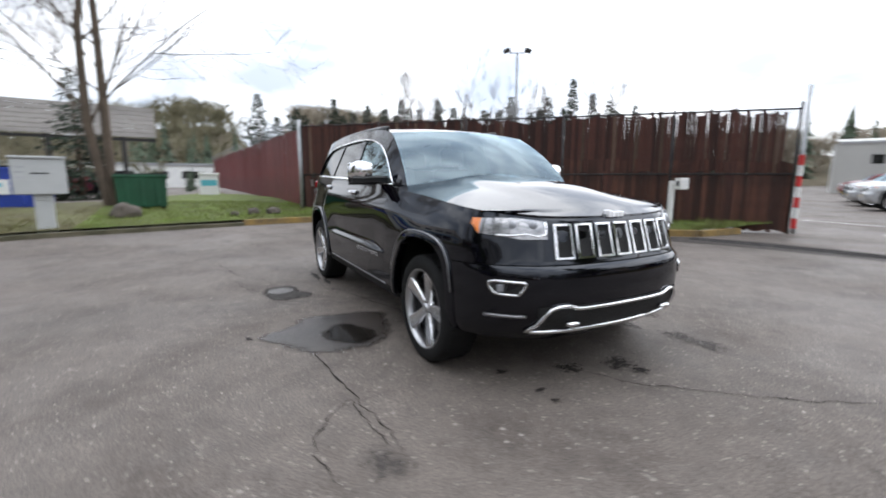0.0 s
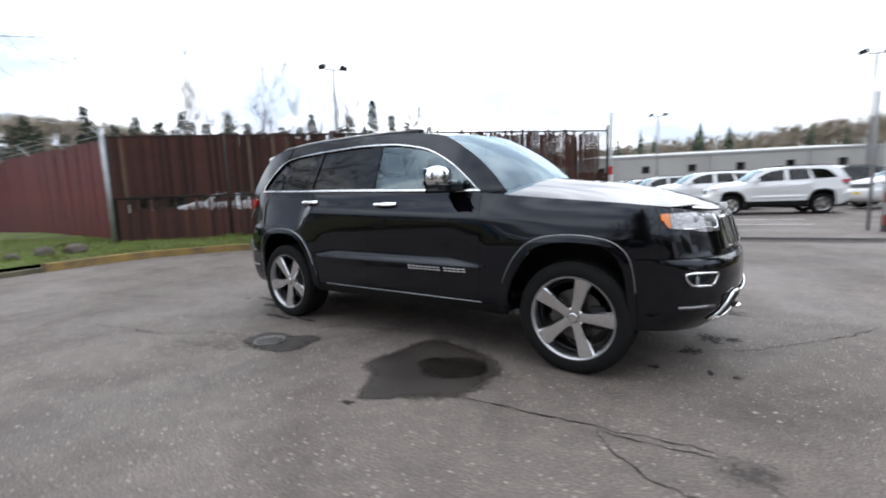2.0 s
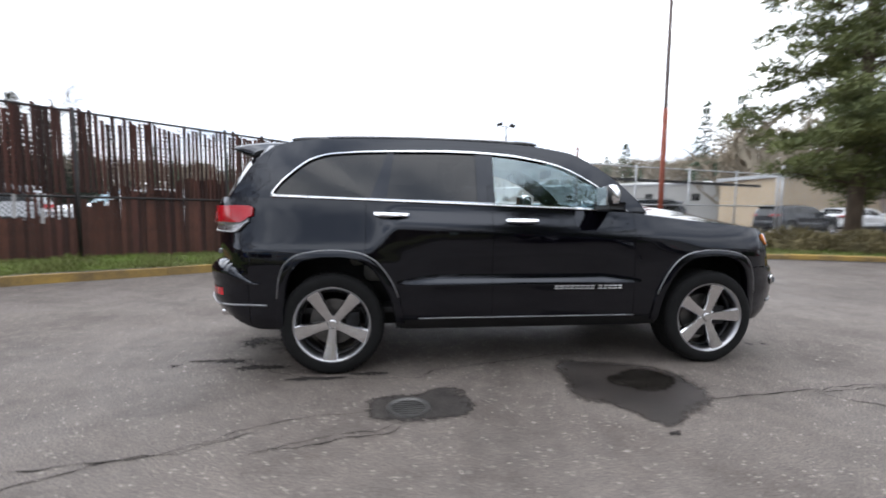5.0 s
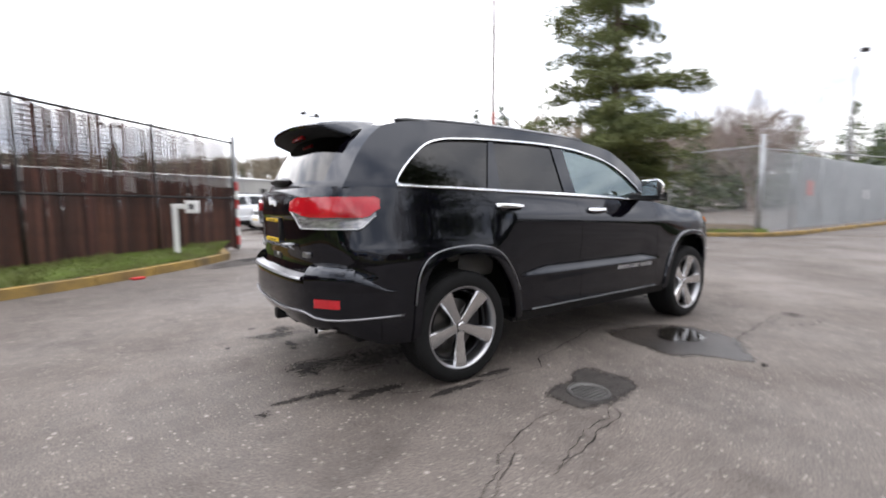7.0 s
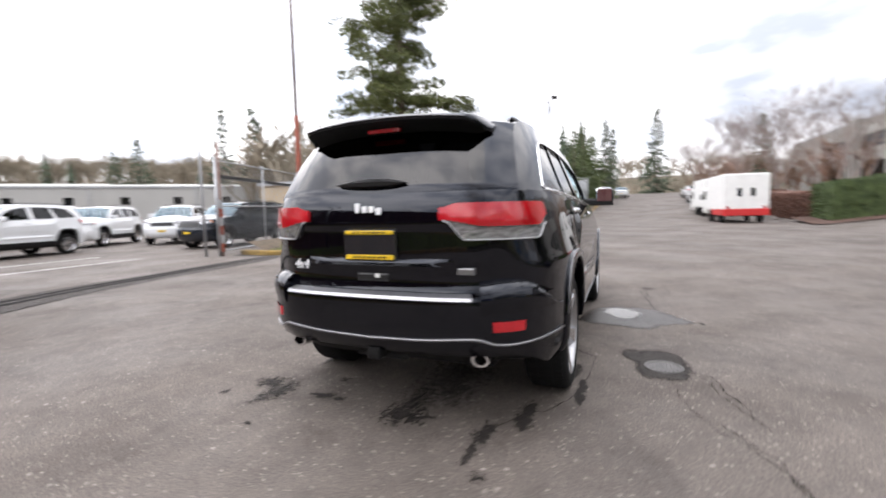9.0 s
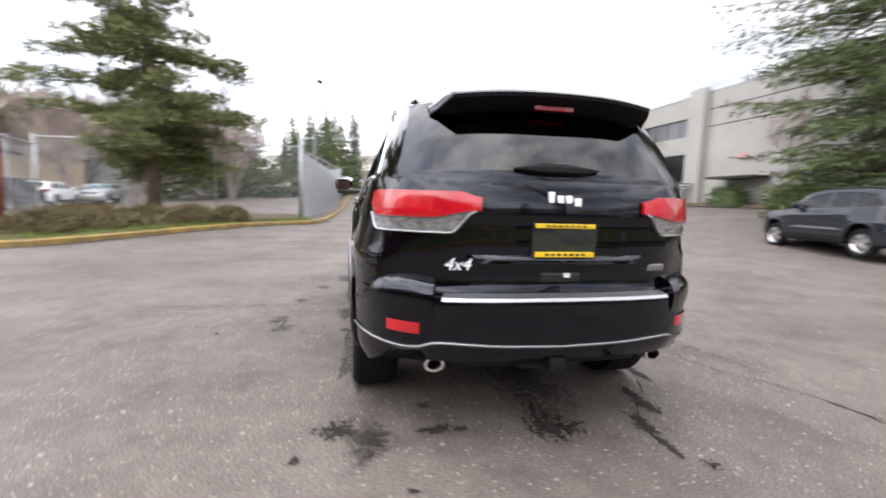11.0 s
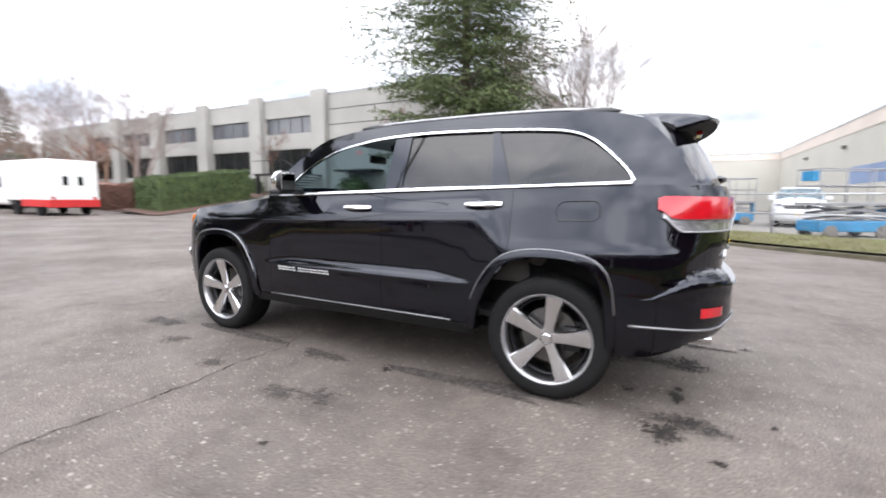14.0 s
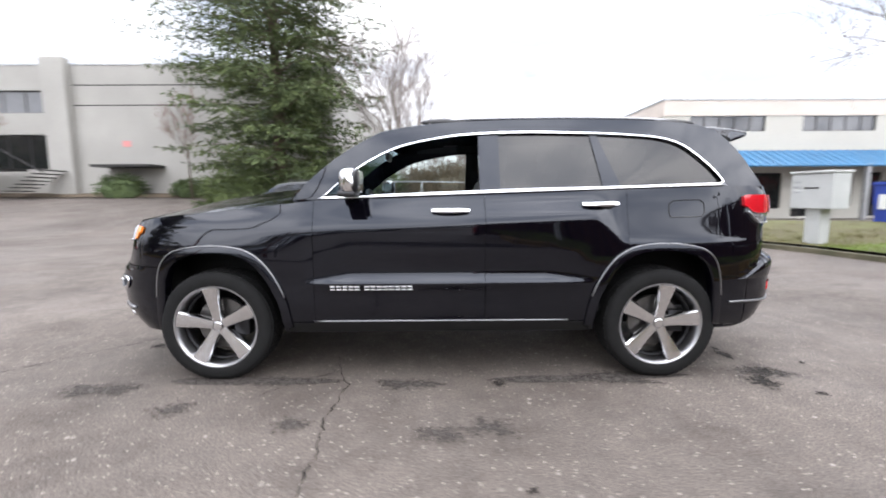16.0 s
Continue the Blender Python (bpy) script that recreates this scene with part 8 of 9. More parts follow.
def office():
    root = thing("office_block", Matrix.Identity(4), "pale two-storey tilt-up concrete office block with dark window bands", "building")
    x0, y0 = 5.6, -20.0
    holes, wins = [], []
    bays = [(20.55, 25.25), (26.75, 31.6), (33.1, 38.2), (39.7, 44.8), (46.3, 51.4)]
    for a, b in bays:
        for za, zb in ((5.65, 6.80), (2.75, 4.55)):
            holes.append((a - x0, b - x0, za, zb))
            wins.append((a, b, za, zb))
    # front wall faces the lot
    m = pose(x0, y0, 0)
    bm = slab_with_openings(56, 8.05, holes, 0.3)
    bmesh.ops.transform(bm, matrix=Matrix.Translation((x0, y0 - 0.3, 0)), verts=bm.verts)
    part("front_wall", bm, CONCRETE, root)
    for a, b, za, zb in wins:
        window_unit(root, Matrix.Translation((b, y0, za)) @ Matrix.Rotation(math.pi, 4, "Z"), b - a, zb - za, 4, OFFICEGLASS if za > 5 else DARKGLASS)
    for x in (19.75, 26.0, 32.35, 38.95, 45.55):
        part("pilaster", box(x - 0.62, x + 0.62, y0, y0 + 0.45, 0.6, 8.35, 0.03), CONCRETE, root)
    for z in (7.05, 6.03):
        part("wall_groove", box(x0, 19.1, y0, y0 + 0.004, z - 0.03, z + 0.03), DARKSTEEL, root)
    part("end_wall", box(x0, x0 + 0.3, -42, y0 - 0.3, 0, 8.05), CONCRETE, root)
    part("roof", box(x0 + 0.3, 61.6, -42, y0 - 0.3, 7.6, 7.75), CONCRETE, root)
    # added upright dark sheet: the shade of the rooms behind the panes
    part("dark_floor", box(x0 + 0.3, 61.6, y0 - 4.2, y0 - 4.0, 0, 7.6), ROOMSHADE, root)
    part("coping", box(x0, 61.6, y0 - 0.32, y0 + 0.03, 8.05, 8.13), GALV, root)
    part("wall_sign", box(16.3, 16.75, y0, y0 + 0.03, 3.9, 4.2, 0.01), material("pale_pink_sign", (0.6, 0.25, 0.24), 0.6), root, "small faded red sign")
    for k in range(7):
        part("stair_tread", box(21.2 - 0.3 * k, 21.5 - 0.3 * k, y0 + 0.5, y0 + 1.9, 1.55 + 0.17 * k, 1.60 + 0.17 * k), DARKSTEEL, root)
    part("stair_landing", box(21.5, 24.5, y0 + 0.45, y0 + 1.9, 2.6, 2.72), DARKSTEEL, root)
    part("stair_rail", tube([(19.3, y0 + 1.9, 2.4), (21.4, y0 + 1.9, 3.6), (24.5, y0 + 1.9, 3.6)], 0.03, 6), DARKSTEEL, root)
    part("stair_leg", box(24.2, 24.4, y0 + 1.6, y0 + 1.8, 1.0, 2.6), DARKSTEEL, root)
    part("entrance_canopy", box(14.6, 17.6, y0, y0 + 1.3, 2.78, 2.9), DARKSTEEL, root)


office()
strip("office_bed", [(5.6, -18.9), (12, -18.9), (20, -18.9), (30, -18.9), (44, -18.9)], [(5.6, -20.0), (12, -20.0), (20, -20.0), (30, -20.0), (44, -20.0)], EARTH, "narrow planting bed along the office wall", 0.05, 0.2)


def shop():
    root = thing("shop_building", Matrix.Identity(4), "cream two-storey shop building with a blue metal awning", "building")
    x1, y0 = -11.15, -18.5
    wins = [(-16.25, -12.45, 4.35, 5.32), (-21.8, -18.1, 4.35, 5.32), (-27.5, -23.8, 4.35, 5.32), (-33.2, -29.5, 4.35, 5.32)]
    lows = [(-17.3, -12.4, 0.5, 2.3), (-18.85, -17.85, 0.1, 2.32), (-22.4, -21.4, 0.1, 2.32), (-20.9, -19.3, 0.6, 2.3), (-26.0, -23.5, 0.5, 2.3)]
    hs = [(a + 40, b + 40, za, zb) for a, b, za, zb in wins + lows]
    bm = slab_with_openings(40 + x1, 5.1, hs, 0.3)
    bmesh.ops.transform(bm, matrix=Matrix.Translation((-40, y0 - 0.3, 0)), verts=bm.verts)
    part("front_wall", bm, CREAM, root)
    for a, b, za, zb in wins + lows:
        window_unit(root, Matrix.Translation((b, y0, za)) @ Matrix.Rotation(math.pi, 4, "Z"), b - a, zb - za, 5 if za > 4 else 2, OFFICEGLASS if za > 4 else DARKGLASS, depth=0.12)
    part("parapet_front", box(-40, x1 + 0.03, y0 - 0.32, y0 + 0.03, 5.104, 5.85), PINKISH, root)
    part("parapet_side", box(x1 - 0.3, x1 + 0.03, -60, y0 - 0.32, 5.104, 5.85), PINKISH, root)
    part("roof_edge", box(-40, x1 + 0.06, y0 - 0.34, y0 + 0.06, 5.85, 5.93), GALV, root)
    part("roof_edge", box(x1 - 0.33, x1 + 0.06, -60, y0 - 0.34, 5.85, 5.93), GALV, root)
    part("side_wall", box(x1 - 0.3, x1, -60, y0 - 0.3, 0, 5.1), CREAM, root)
    part("stripe", box(x1, x1 + 0.006, -31, y0, 2.1, 3.1), BLUESTRIPE, root, "faded blue painted stripe")
    part("stripe", box(x1 - 2.6, x1 + 0.006, y0, y0 + 0.006, 2.1, 3.1), BLUESTRIPE, root, "faded blue painted stripe")
    part("roof", box(-40, x1 - 0.3, -60, y0 - 0.3, 4.9, 5.0), CONCRETE, root)
    # dark sheet added behind the shop windows in place of room shade
    part("dark_floor", box(-40, x1 - 0.3, y0 - 3.2, y0 - 3.0, 0, 4.9), ROOMSHADE, root)
    part("wing_wall", box(x1 + 0.004, -4.7, -57, -51.5, 0, 5.1), CREAM, root)
    part("wing_parapet", box(x1 + 0.03, -4.67, -57.03, -51.47, 5.104, 5.75), PINKISH, root)
    part("wing_roof_edge", box(x1 + 0.06, -4.64, -57.06, -51.44, 5.75, 5.83), GALV, root)
    for k in range(3):
        part("wall_lamp", box(x1, x1 + 0.16, y0 - 5 - 9 * k, y0 - 4.6 - 9 * k, 4.3, 4.5, 0.03), DARKSTEEL, root)
    aw = part("awning", box(-34, -12.25, 0, 1.95, -0.03, 0.03, 0, Matrix.Translation((0, y0, 3.38)) @ Matrix.Rotation(radians(-26), 4, "X")), AWNING, root, "blue ribbed metal awning")
    for k in range(int(21.7 / 0.42)):
        x = -34 + 0.2 + k * 0.42
        part("awning_rib", box(x - 0.025, x + 0.025, 0, 1.96, 0.03, 0.07, 0, Matrix.Translation((0, y0, 3.38)) @ Matrix.Rotation(radians(-26), 4, "X")), AWNING, aw)
    for x in (-20.0, -26.0, -32.0):
        part("awning_post", box(x - 0.09, x + 0.09, y0 + 1.55, y0 + 1.73, 0, 2.62), GALV, root)


shop()


def shed():
    root = thing("long_shed", Matrix.Identity(4), "long low pale industrial shed with small dark windows", "building")
    line = [(-12.9, 44.6), (12.5, 55.5), (34.0, 34.0), (48, 22)]
    for (ax, ay), (bx, by) in zip(line, line[1:]):
        d = Vector((bx - ax, by - ay, 0))
        m = Matrix.Translation((ax, ay, 0)) @ Matrix.Rotation(math.atan2(d.y, d.x), 4, "Z")
        n = int(d.length / 4.5)
        holes = [(2.0 + 4.5 * k, 2.8 + 4.5 * k, 2.5, 3.25) for k in range(n)]
        bm = slab_with_openings(d.length, 4.15, holes, 0.25)
        bmesh.ops.transform(bm, matrix=m, verts=bm.verts)
        part("wall", bm, SHED, root)
        for h in holes:
            part("window", box(h[0], h[1], 0.1, 0.14, h[2], h[3], 0, m), DARKGLASS, root)
        part("roof_edge", box(0, d.length, -0.08, 4, 4.15, 4.32, 0, m), GALV, root)
        part("roof_slope", box(0, d.length, -0.05, 9, -0.04, 0.04, 0, m @ Matrix.Translation((0, 0, 4.3)) @ Matrix.Rotation(radians(5), 4, "X")), SHED, root)
        for k in range(int(d.length / 9)):
            part("downpipe", box(9 * k + 4, 9 * k + 4.12, -0.1, 0, 0, 4.15, 0, m), GALV, root)
    part("end_wall", box(-0.3, 0, 0, 2.5, 0, 4.2, 0, Matrix.Translation((-12.9, 44.6, 0)) @ Matrix.Rotation(math.atan2(10.9, 25.4), 4, "Z")), SHED, root)


shed()


def plain_building(name, x0, x1, y0, y1, z, h, mat, label, side, band=0):
    """A far low building with window strips on the side that faces the lot."""
    root = thing(name, pose((x0 + x1) / 2, (y0 + y1) / 2, z), label, "building")
    hx, hy = (x1 - x0) / 2, (y1 - y0) / 2
    part("wall_block", box(-hx, hx, -hy, hy, 0, h), mat, root)
    part("roof", box(-hx - 0.2, hx + 0.2, -hy - 0.2, hy + 0.2, h, h + 0.25), GALV, root)
    n = int((2 * hy if side == "x" else 2 * hx) / 3.5)
    for k in range(n):
        u = (-hy if side == "x" else -hx) + 1.0 + 3.5 * k
        if side == "x":
            part("window", box(hx, hx + 0.05, u, u + 2.0, h * 0.42, h * 0.74), DARKGLASS, root)
        else:
            part("window", box(u, u + 2.0, hy, hy + 0.05, h * 0.42, h * 0.74), DARKGLASS, root)
    return root


plain_building("far_warehouse", -75, -62, -30, 6, 0, 2.9, WHITEPAINT, "far low white warehouse across the road", "x")
plain_building("far_workshop", -60, -46, -58, -38, 0, 5.0, CREAM, "far cream workshop across the road", "x")
plain_building("tan_outbuilding", 24, 36, 22, 27, 0.2, 3.4, material("tan_stucco", (0.45, 0.36, 0.25), 0.85, vary=0.12, scale=0.5, fine=10), "low tan outbuilding in the far lot", "y")
plain_building("grey_townhouse", 45, 60, -27, -20.5, 1.5, 6.6, CONCRETE, "far grey building behind bare trees", "y")


def billboard():
    root = thing("billboard", pose(-43.2, -12.0, 0, 0, 0, 10), "far grey slatted billboard back on steel legs", "billboard")
    grey = material("billboard_back", (0.31, 0.29, 0.27), 0.8, vary=0.3, scale=0.6, fine=6, stretch=(1, 0.2, 1))
    for k in range(7):
        part("board", box(-0.08, 0.08, -9.0, 6.45, 4.85 + 0.37 * k, 5.19 + 0.37 * k, 0.02), grey, root)
    part("batten", box(-0.2, -0.1, -9.0, 6.45, 4.5, 4.75), DARKSTEEL, root)
    for y in (-6, -1, 4):
        part("leg", tube([(-0.2, y, 0), (-0.2, y, 7.4)], 0.2, 8), DARKSTEEL, root)


billboard()


# ---------------------------------------------------------------- far woods and hills
def hill_z(h, u):
    return h * math.sin(math.pi * 0.5 * min(1.0, u * 1.4)) - 0.3


def hill_line(pts, step=8):
    """Places along a ring of rises as (place, outward way, crest height)."""
    line = dense([(x, y, h) for x, y, h in pts], step)
    rows = []
    for i, p in enumerate(line):
        d = line[min(i + 1, len(line) - 1)] - line[max(i - 1, 0)]
        n = Vector((-d.y, d.x, 0)).normalized()
        if n.dot(p) < 0:
            n = -n
        rows.append((Vector((p.x, p.y, 0)), n, p.z * (1 + 0.25 * noise.noise(p * 0.03))))
    return rows


def hill(name, pts, depth, mat, label):
    """A long rounded rise behind the place."""
    bm = bmesh.new()
    grid_faces(bm, [[(*(p + n * depth * u).xy, hill_z(h, u)) for u in (0, 0.2, 0.4, 0.6, 0.8, 1.0, 2.0)] for p, n, h in hill_line(pts)])
    return tagged(link(name, bm, mat, smooth=True), label, "hillside", kind="structure")


def twig_template(seed):
    """A bare tree of height 1 as a cloud of thin strands that branch upward."""
    rng = random.Random(seed)
    out = []

    def grow(p, d, length, w, level):
        q = p + d * length
        s = Vector((d.z, rng.uniform(-0.5, 0.5), -d.x)).normalized() * w
        out.append((p - s, p + s, q + s * 0.5, q - s * 0.5))
        if level == 3:
            return
        for k in range(4 if level else 8):
            u = rng.uniform(0.25, 1.0)
            e = (d + Vector((rng.gauss(0, 0.5), rng.gauss(0, 0.5), rng.uniform(0.0, 0.35)))).normalized()
            grow(p.lerp(q, u), e, length * rng.uniform(0.38, 0.6), w * 0.55, level + 1)

    grow(Vector((0, 0, 0)), Vector((rng.gauss(0, 0.05), rng.gauss(0, 0.05), 1)).normalized(), 0.5, 0.018, 0)
    a = np.array([[tuple(v) for v in f] for f in out])
    return a / a[..., 2].max()


TWIG_TREES = [twig_template(k) for k in range(4)]


def slope_woods(name, pts, depth, n, lo, hi, mat, label, seed, firs=0.0):
    """Bare trees spread over a rise, one joined mass."""
    rng = random.Random(seed)
    rows = hill_line(pts, 2)
    out = []
    for k in range(n):
        i = rng.random() * (len(rows) - 1.001)
        p, way, h = rows[int(i)]
        u = rng.random() ** 0.8 * 0.85
        q = p + way * depth * u + Vector((rng.uniform(-2, 2), rng.uniform(-2, 2), 0))
        tall = rng.uniform(lo, hi)
        a = rng.uniform(0, 6.28)
        wide = tall * rng.uniform(1.1, 1.9)
        m = np.array([[math.cos(a) * wide, -math.sin(a) * wide, 0], [math.sin(a) * wide, math.cos(a) * wide, 0], [0, 0, tall]])
        out.append(TWIG_TREES[k % 4] @ m.T + np.array([q.x, q.y, max(hill_z(h, u), height(q.x, q.y)) - 0.3]))
    ob = leaf_mesh(name, out, mat, None, "")
    return tagged(ob, label, "woods", kind="stuff")


def woods(name, pts, n, lo, hi, depth, mat, label, seed, kind="bare", base=None):
    """Far trees scattered along a line, one joined mass."""
    random.seed(seed)
    bm = bmesh.new()
    line = dense([(*p, 0) for p in pts], 4)
    for k in range(n):
        p = random.choice(line)
        d = p.normalized()
        u = random.random()
        q = p + d * depth * u + Vector((random.uniform(-3, 3), random.uniform(-3, 3), 0))
        z = (base or 0) + height(q.x, q.y) * (1 if q.x > 30 else 0)
        tall = random.uniform(lo, hi) * (0.8 + 0.4 * u)
        side = Vector((-d.y, d.x, 0))
        if kind == "bare":
            r = tall * random.uniform(0.16, 0.26)
            for j in range(34):
                a = random.gauss(0, 0.34)
                s0 = random.uniform(0.0, 0.45) * tall
                b = Vector((q.x, q.y, z + s0)) + side * a * s0 * 0.4 + d * random.uniform(-1, 1)
                t = b + (side * math.sin(a) * r * 2.0 + d * random.uniform(-1, 1) * r * 0.5) + Vector((0, 0, (tall - s0) * random.uniform(0.3, 0.75)))
                w = side * random.uniform(0.02, 0.07) * tall / 8
                bm.faces.new([bm.verts.new(b - w), bm.verts.new(b + w), bm.verts.new(t)])
        else:
            r = tall * random.uniform(0.15, 0.21)
            layers = 11
            for L in range(layers):
                zt = L / layers
                rr = r * (1 - zt) ** 0.8 * random.uniform(0.75, 1.15)
                for j in range(9):
                    a = random.uniform(0, 6.28)
                    o = Vector((math.cos(a), math.sin(a), 0))
                    c = Vector((q.x, q.y, z + tall * (0.08 + 0.92 * zt)))
                    tip = c + o * rr * random.uniform(0.6, 1.1) - Vector((0, 0, tall * 0.05))
                    top = c + Vector((0, 0, tall * random.uniform(0.06, 0.12)))
                    sd = Vector((-o.y, o.x, 0)) * rr * 0.35
                    bm.faces.new([bm.verts.new(top), bm.verts.new(tip - sd), bm.verts.new(tip + sd * 0.3)])
                    bm.faces.new([bm.verts.new(c - o * 0.1), bm.verts.new(tip + sd), bm.verts.new(tip - sd * 0.4)])
    return tagged(link(name, bm, mat), label, "woods", kind="stuff")


FARHILL = material("far_brown_hillside", (0.135, 0.112, 0.078), 0.95, vary=0.3, scale=0.08, fine=1.0, second=(0.070, 0.060, 0.036))
REDBRUSH = material("reddish_far_brush", (0.24, 0.14, 0.10), 0.95, scale=0.25, fine=3, second=(0.14, 0.10, 0.07), vary=0.25)
# brush tones lightened: atmospheric haze is painted into the colour
FARBRUSH = material("hazed_far_brush", (0.29, 0.245, 0.19), 0.95, scale=0.25, fine=3, second=(0.19, 0.168, 0.125), vary=0.25)
NORTH = [(-105, 14, 15), (-92, 45, 12), (-70, 72, 7.5), (-35, 92, 7), (5, 100, 7.5), (45, 92, 9.5), (80, 66, 10.5), (100, 38, 9)]
hill("north_hill", NORTH, 45, FARHILL, "low brown wooded hill beyond the lot")
slope_woods("north_woods", NORTH, 40, 2300, 4.0, 7.5, FARBRUSH, "bare brown winter woods on the hill", 101)
woods("north_conifers", [(-70, 62), (-45, 66), (-30, 75), (0, 95), (30, 90), (60, 72)], 46, 8, 13, 20, FARFIR, "scattered dark conifers on the hill", 102, "fir", base=1.0)
woods("east_conifers", [(66, 50), (72, 44), (84, 40)], 12, 10, 14, 10, FARFIR, "group of tall dark conifers on the hill", 104, "fir", base=2.0)
EAST = [(104, 34, 10), (112, 12, 10), (110, -14, 9.5), (100, -40, 9)]
hill("east_hill", EAST, 45, FARHILL, "brown rise at the street's end")
slope_woods("east_woods", EAST, 30, 230, 3.5, 6.5, FARBRUSH, "bare winter woods at the street's end", 105)
LOTEDGE = [(28, 27, 0.3), (38, 24, 0.3), (50, 20, 0.3), (62, 15, 0.3)]
slope_woods("fence_line_woods", LOTEDGE, 12, 90, 7, 11, FARBRUSH, "bare trees beyond the far lot", 109)
slope_woods("street_woods", [(44, -14, 0.3), (56, -13, 0.3), (70, -12, 0.3), (86, -11, 0.3)], 9, 60, 3.0, 6.0, REDBRUSH, "reddish brown brush along the street", 111)
woods("street_conifers", [(66, 6), (74, 8), (82, 10), (88, 14)], 22, 6, 10, 8, FARFIR, "green conifers along the street", 106, "fir", base=2.5)
OLIVEBRUSH = material("olive_far_brush", (0.20, 0.18, 0.115), 0.95, scale=0.25, fine=3, second=(0.10, 0.095, 0.055), vary=0.25)
WEST = [(-62, -85, 9), (-80, -45, 9.5), (-92, -12, 12), (-104, 14, 14)]
hill("west_hill", WEST, 45, FARHILL, "brown wooded rise across the road")
slope_woods("west_woods", WEST, 38, 620, 4.5, 8.0, OLIVEBRUSH, "bare winter woods across the road", 107)
slope_woods("roadside_woods", [(-50, -34, 0.3), (-54, -15, 0.3), (-58, 4, 0.3)], 10, 50, 2.5, 4.5, OLIVEBRUSH, "bare trees across the road", 112)
woods("west_conifers", [(-78, -12), (-70, -2), (-66, 4)], 12, 7, 10, 10, FARFIR, "dark conifers beyond the maroon fence", 108, "fir")
woods("west_hedges", [(-36, -24), (-38, -12), (-40, -4)], 50, 1.2, 2.2, 6, FARFIR, "low hedges across the road", 110, "fir")
for i, (x, y, hgt) in enumerate(((-37.5, 15.0, 16), (-35.0, 21.5, 14.6), (-33.2, 24.3, 13.2), (-30.8, 26.3, 12), (-26.0, 31.7, 12.2), (-38.5, 18.0, 11))):
    bare_tree("birch_tree", x, y, 0, hgt * 1.02, "tall slender bare birch behind the fence", 140 + i, levels=5, mat=BIRCHTWIG, spread=0.30, trunk_r=0.085, bark=BIRCHTWIG, kids=(4, 6), fine=0.006)
strip("south_yard", [(3.5, -15.6), (-3, -15.2), (-9, -12.2), (-11, -10)], [(5.4, -44), (-3, -44), (-10.9, -44), (-11.0, -18)], material("gravel_yard", (0.16, 0.15, 0.135), 0.95, vary=0.25, scale=2, fine=60, bump=0.6, bump_scale=80), "gravel yard behind the strip", 0.05, 0.06, 3, 3)


# ---------------------------------------------------------------- other vehicles
def add_wheels(root, sx):
    for x, y in ((AXLES[0], -0.80), (AXLES[1], -0.80), (AXLES[0], 0.80), (AXLES[1], 0.80)):
        bm = bmesh.new()
        revolve(bm, [(0.24, 0.10), (0.30, 0.12), (0.35, 0.10), (0.365, 0.06), (0.365, -0.06), (0.35, -0.10), (0.30, -0.12), (0.24, -0.10), (0.24, 0.10)], 28)
        w = part("wheel", bm, TYRE, root, auto=35)
        w.matrix_local = pose(x, y, HUB_Z, 0, 0, 0 if y < 0 else 180)
        bm = bmesh.new()
        revolve(bm, [(0.0, -0.07), (0.05, -0.09), (0.22, -0.07), (0.24, -0.10), (0.25, -0.09), (0.25, 0.0), (0.0, 0.0)], 28)
        part("rim", bm, ALLOY, w, auto=35)
        for k in range(5):
            a = 2 * math.pi * k / 5
            part("rim_gap", box(0.10, 0.20, -0.083, -0.06, -0.035, 0.035, 0.01, Matrix.Rotation(a, 4, "Y")), PLASTIC, w)


def parked_car(paint, label, group="parked cars in the lot"):
    root = thing("parked_suv", pose(0, 0, 0), label, "car", group)
    suv_body(root, paint, TINTGLASS2, TINTGLASS2, detail=False)
    add_wheels(root, 1)
    for side in (1, -1):
        part("sill_cladding", wrap(s_of_x(0.99), s_of_x(-0.99), lambda s: 0.32, lambda s: 0.50, 0.008, (side,)), PLASTIC, root, "black sill cladding", auto=40)
    part("front_plate", box(2.315, 2.35, -0.15, 0.15, 0.56, 0.64, 0.004), PLATEYELLOW, root, "yellow dealer plate")
    return root


TINTGLASS2 = glass("dark_car_glass", (0.10, 0.11, 0.12))
white = parked_car(PAINT_WHITE, "white compact SUV parked in the fenced lot")
white.matrix_world = pose(3.0, 16.8, 0, 0, 0, 194) @ Matrix.Diagonal((0.93, 0.92, 0.97, 1))


def put(ob, x, y, turn, s=(1, 1, 1), label="", group=""):
    c = copy_thing(ob, pose(x, y, height(x, y), 0, 0, turn))
    c.scale = s
    return tagged(c, label, group=group)


put(white, 0.6, 19.6, 200, (1.02, 0.98, 0.98), "white SUV parked in a row of lot cars")
put(white, 9.6, 17.6, 215, (0.93, 0.92, 0.96), "white SUV with a yellow plate behind the gate fence")
put(white, 7.6, 20.0, 213, (0.95, 0.94, 0.97))
put(white, 39.5, -8.0, 4, (0.97, 0.95, 1.0), "white SUV parked along the street", "parked cars on the street")
put(white, 46.5, -8.2, 3, (0.92, 0.92, 0.84), "white car parked along the street", "parked cars on the street")
put(white, 58.0, -8.9, 3, (0.92, 0.92, 0.84), "white car parked along the street", "parked cars on the street")
put(white, 64.0, -0.8, 183, (0.92, 0.92, 0.86), "pale car parked by the far hedge", "parked cars on the street")
put(white, -6.9, -20.8, 78, (0.95, 0.95, 1.0), "white van-like car parked in a lift yard", "cars in the lift yard")
put(white, -6.0, 35.0, 200, (0.95, 0.95, 0.95))
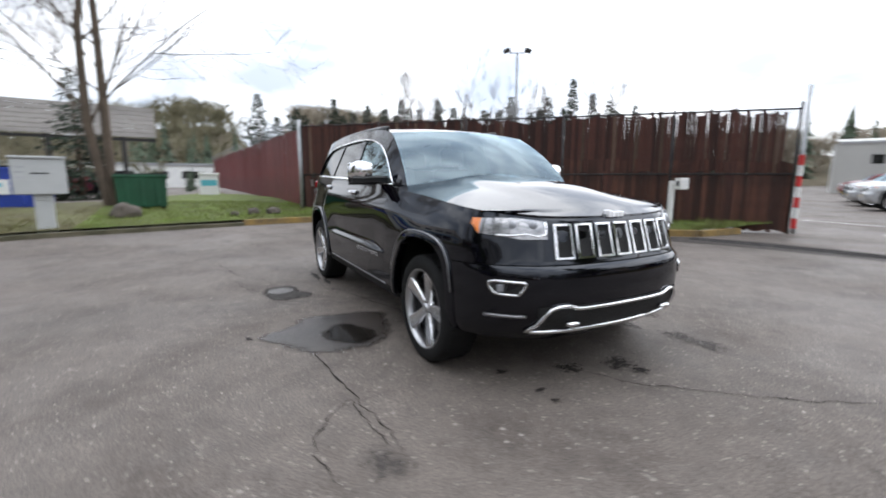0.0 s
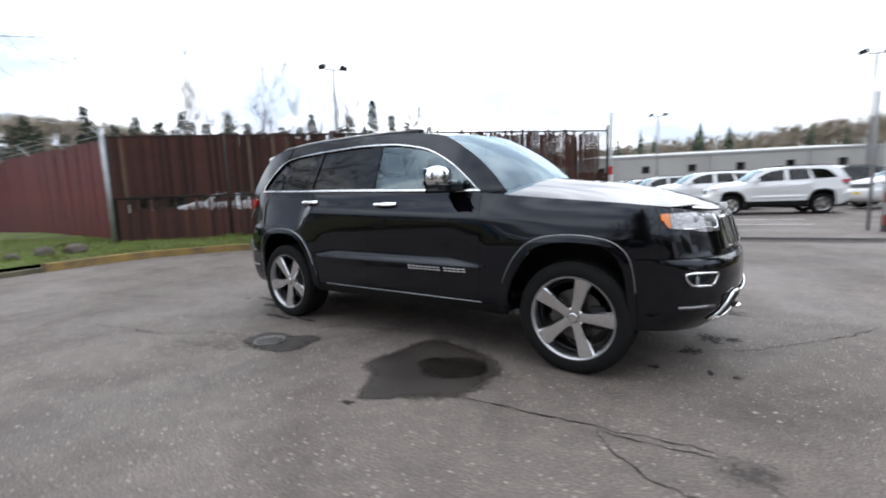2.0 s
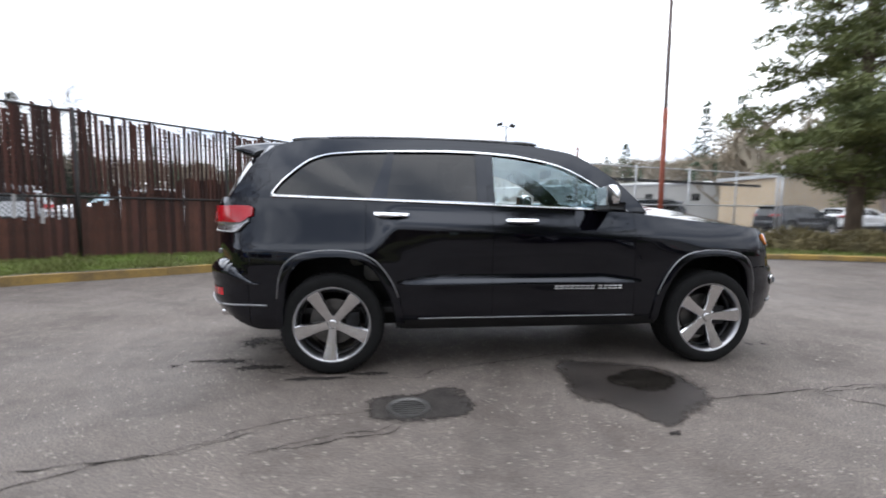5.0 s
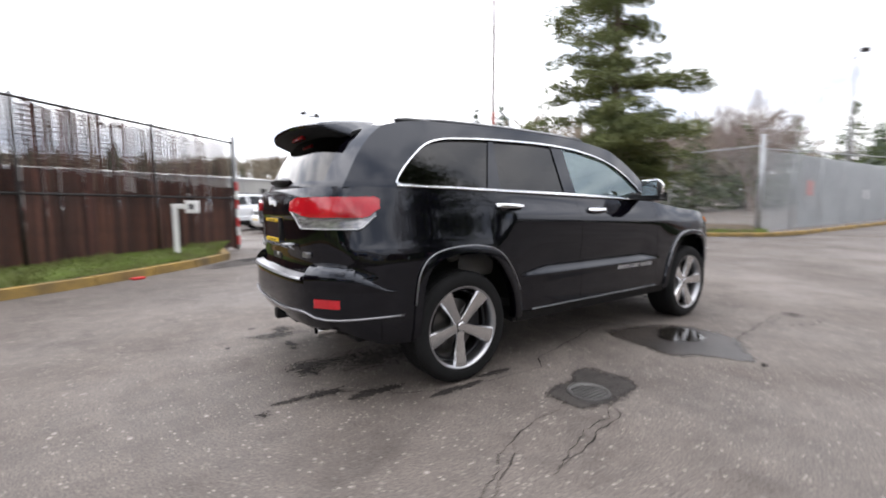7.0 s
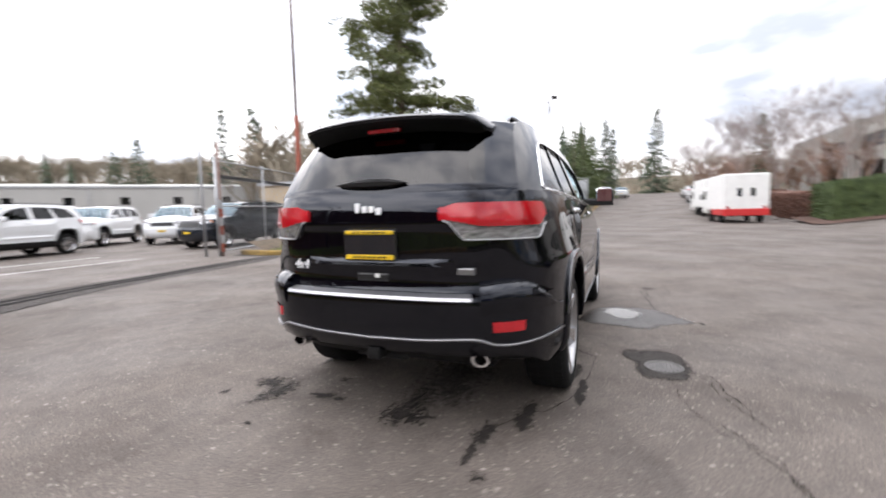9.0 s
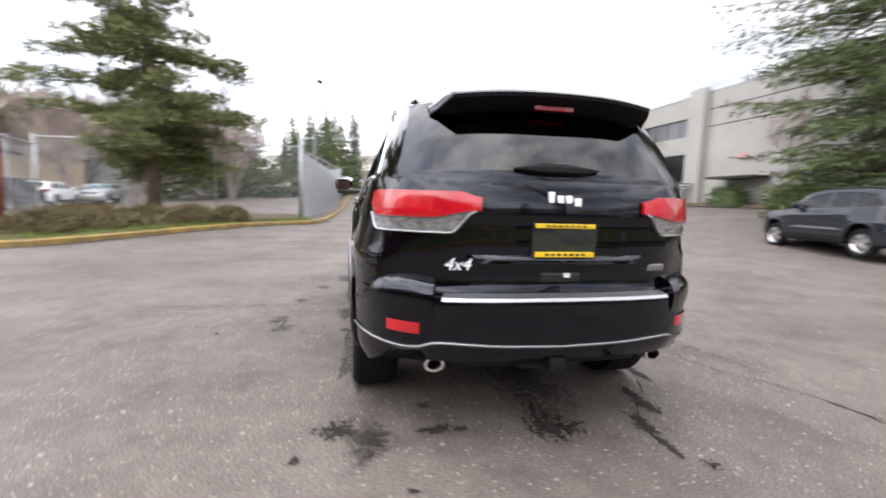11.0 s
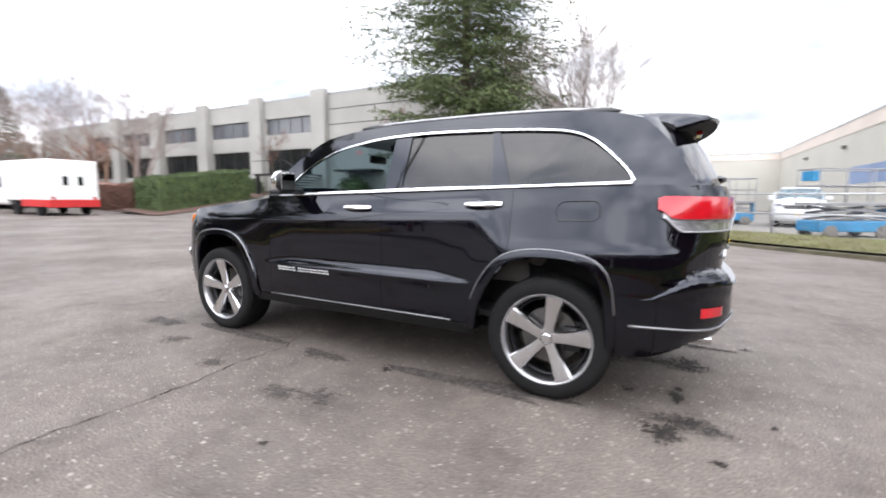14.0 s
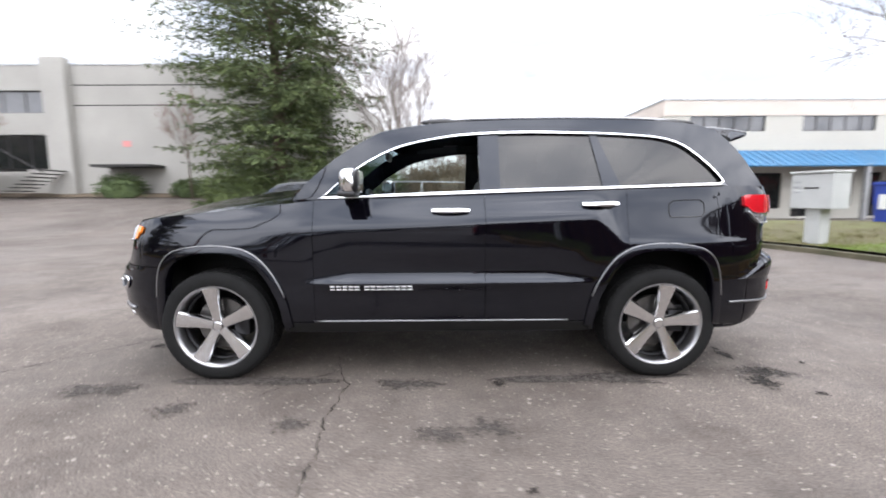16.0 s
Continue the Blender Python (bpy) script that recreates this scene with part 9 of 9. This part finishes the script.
put(white, 26.5, 19.0, 10, (0.95, 0.95, 0.85), "white car in the far lot")
silver = parked_car(PAINT_SILVER, "silver SUV parked in the fenced lot")
silver.matrix_world = pose(-1.6, 22.4, 0, 0, 0, 203) @ Matrix.Diagonal((0.95, 0.95, 0.95, 1))
put(silver, -11.5, 7.0, 228, (0.95, 0.95, 0.95), "silver SUV parked behind the slatted fence")
put(silver, -14.6, 6.2, 225, (0.95, 0.95, 0.92), "silver SUV parked behind the slatted fence")
put(white, -8.4, 9.6, 226, (0.97, 0.95, 0.95), "white SUV parked behind the slatted fence")
put(silver, -3.2, 25.6, 205, (0.95, 0.95, 0.92))
put(silver, 51.0, -8.8, 3, (0.94, 0.93, 0.84), "silver car parked along the street", "parked cars on the street")
put(silver, 31.0, 18.5, 190, (0.95, 0.95, 0.84), "silver car in the far lot")
put(silver, -36.0, -9.0, 80, (1, 1, 0.9), "silver car across the road", "cars across the road")
dark = parked_car(PAINT_SLATE, "dark slate SUV parked behind the entrance fence")
dark.matrix_world = pose(8.7, 13.1, 0, 0, 0, 182) @ Matrix.Diagonal((0.98, 0.96, 1.0, 1))
put(dark, 5.2, 22.5, 208, (0.97, 0.95, 0.98), "dark SUV parked in a row of lot cars")
put(dark, -4.6, 29.0, 207, (0.95, 0.95, 0.93), "dark SUV parked in a row of lot cars")
put(dark, 21.5, 18.0, 5, (0.95, 0.95, 0.9), "dark car in the far lot")
put(dark, 4.95, -11.75, -12.0, (0.925, 0.93, 0.945), "dark slate-blue compact SUV parked by the kerb", "parked cars by the kerb")
red = parked_car(PAINT_RED, "dark red SUV parked in the fenced lot")
red.matrix_world = pose(-8.0, 38.0, 0, 0, 0, 200) @ Matrix.Diagonal((0.95, 0.95, 0.95, 1))
put(red, 3.2, 24.6, 207, (0.95, 0.95, 0.95))
put(red, -27.0, -8.6, 95, (1.0, 0.98, 1.0), "red and white car across the road", "cars across the road")


def box_trailer(x, y, turn, length, label, stripe=True, name="box_trailer"):
    z = height(x, y)
    root = thing(name, pose(x, y, z, 0, 0, turn), label, "trailer", "parked trucks on the street")
    part("body", box(0, length, -1.1, 1.1, 0.75, 2.75, 0.06), WHITEPAINT, root)
    if stripe:
        part("rear_skirt", box(-0.03, 0.2, -1.1, 1.1, 0.42, 0.80, 0.02), SIGNRED, root, "red painted rear skirt")
        part("side_skirt", box(0.2, length * 0.6, 1.06, 1.12, 0.45, 0.80, 0.01), SIGNRED, root)
    for yy in (-0.42, 0.22):
        part("rear_window", box(-0.02, 0.02, yy, yy + 0.22, 1.5, 1.95, 0.01), DARKGLASS, root)
    part("chassis", box(0.1, length + 0.2, -0.8, 0.8, 0.38, 0.75), PLASTIC, root)
    for sx in (1.0, length - 0.9):
        for sy in (-0.95, 0.95):
            bm = bmesh.new()
            revolve(bm, [(0.0, -0.1), (0.22, -0.1), (0.34, -0.08), (0.36, 0.0), (0.34, 0.08), (0.0, 0.1)], 20)
            bmesh.ops.translate(bm, vec=(sx, sy, 0.36), verts=bm.verts)
            part("wheel", bm, TYRE, root, auto=35)
    part("cab", box(length, length + 1.6, -1.0, 1.0, 0.5, 2.2, 0.15), WHITEPAINT, root)
    part("cab_window", box(length + 0.5, length + 1.2, -1.02, 1.02, 1.4, 2.0, 0.05), DARKGLASS, root)
    for sy in (-1.25, 1.12):
        part("mirror", box(length + 0.9, length + 1.0, sy, sy + 0.13, 1.4, 1.75, 0.01), PLASTIC, root)
    for yy in (-0.95, 0.80):
        part("tail_lamp", box(-0.04, 0.0, yy, yy + 0.15, 0.82, 0.95, 0.01), LENSRED, root)


box_trailer(24.6, -7.5, 3, 4.2, "white box truck with a red rear skirt parked on the street")
box_trailer(32.0, -7.6, 3, 3.6, "white box van parked on the street", False, "box_van")
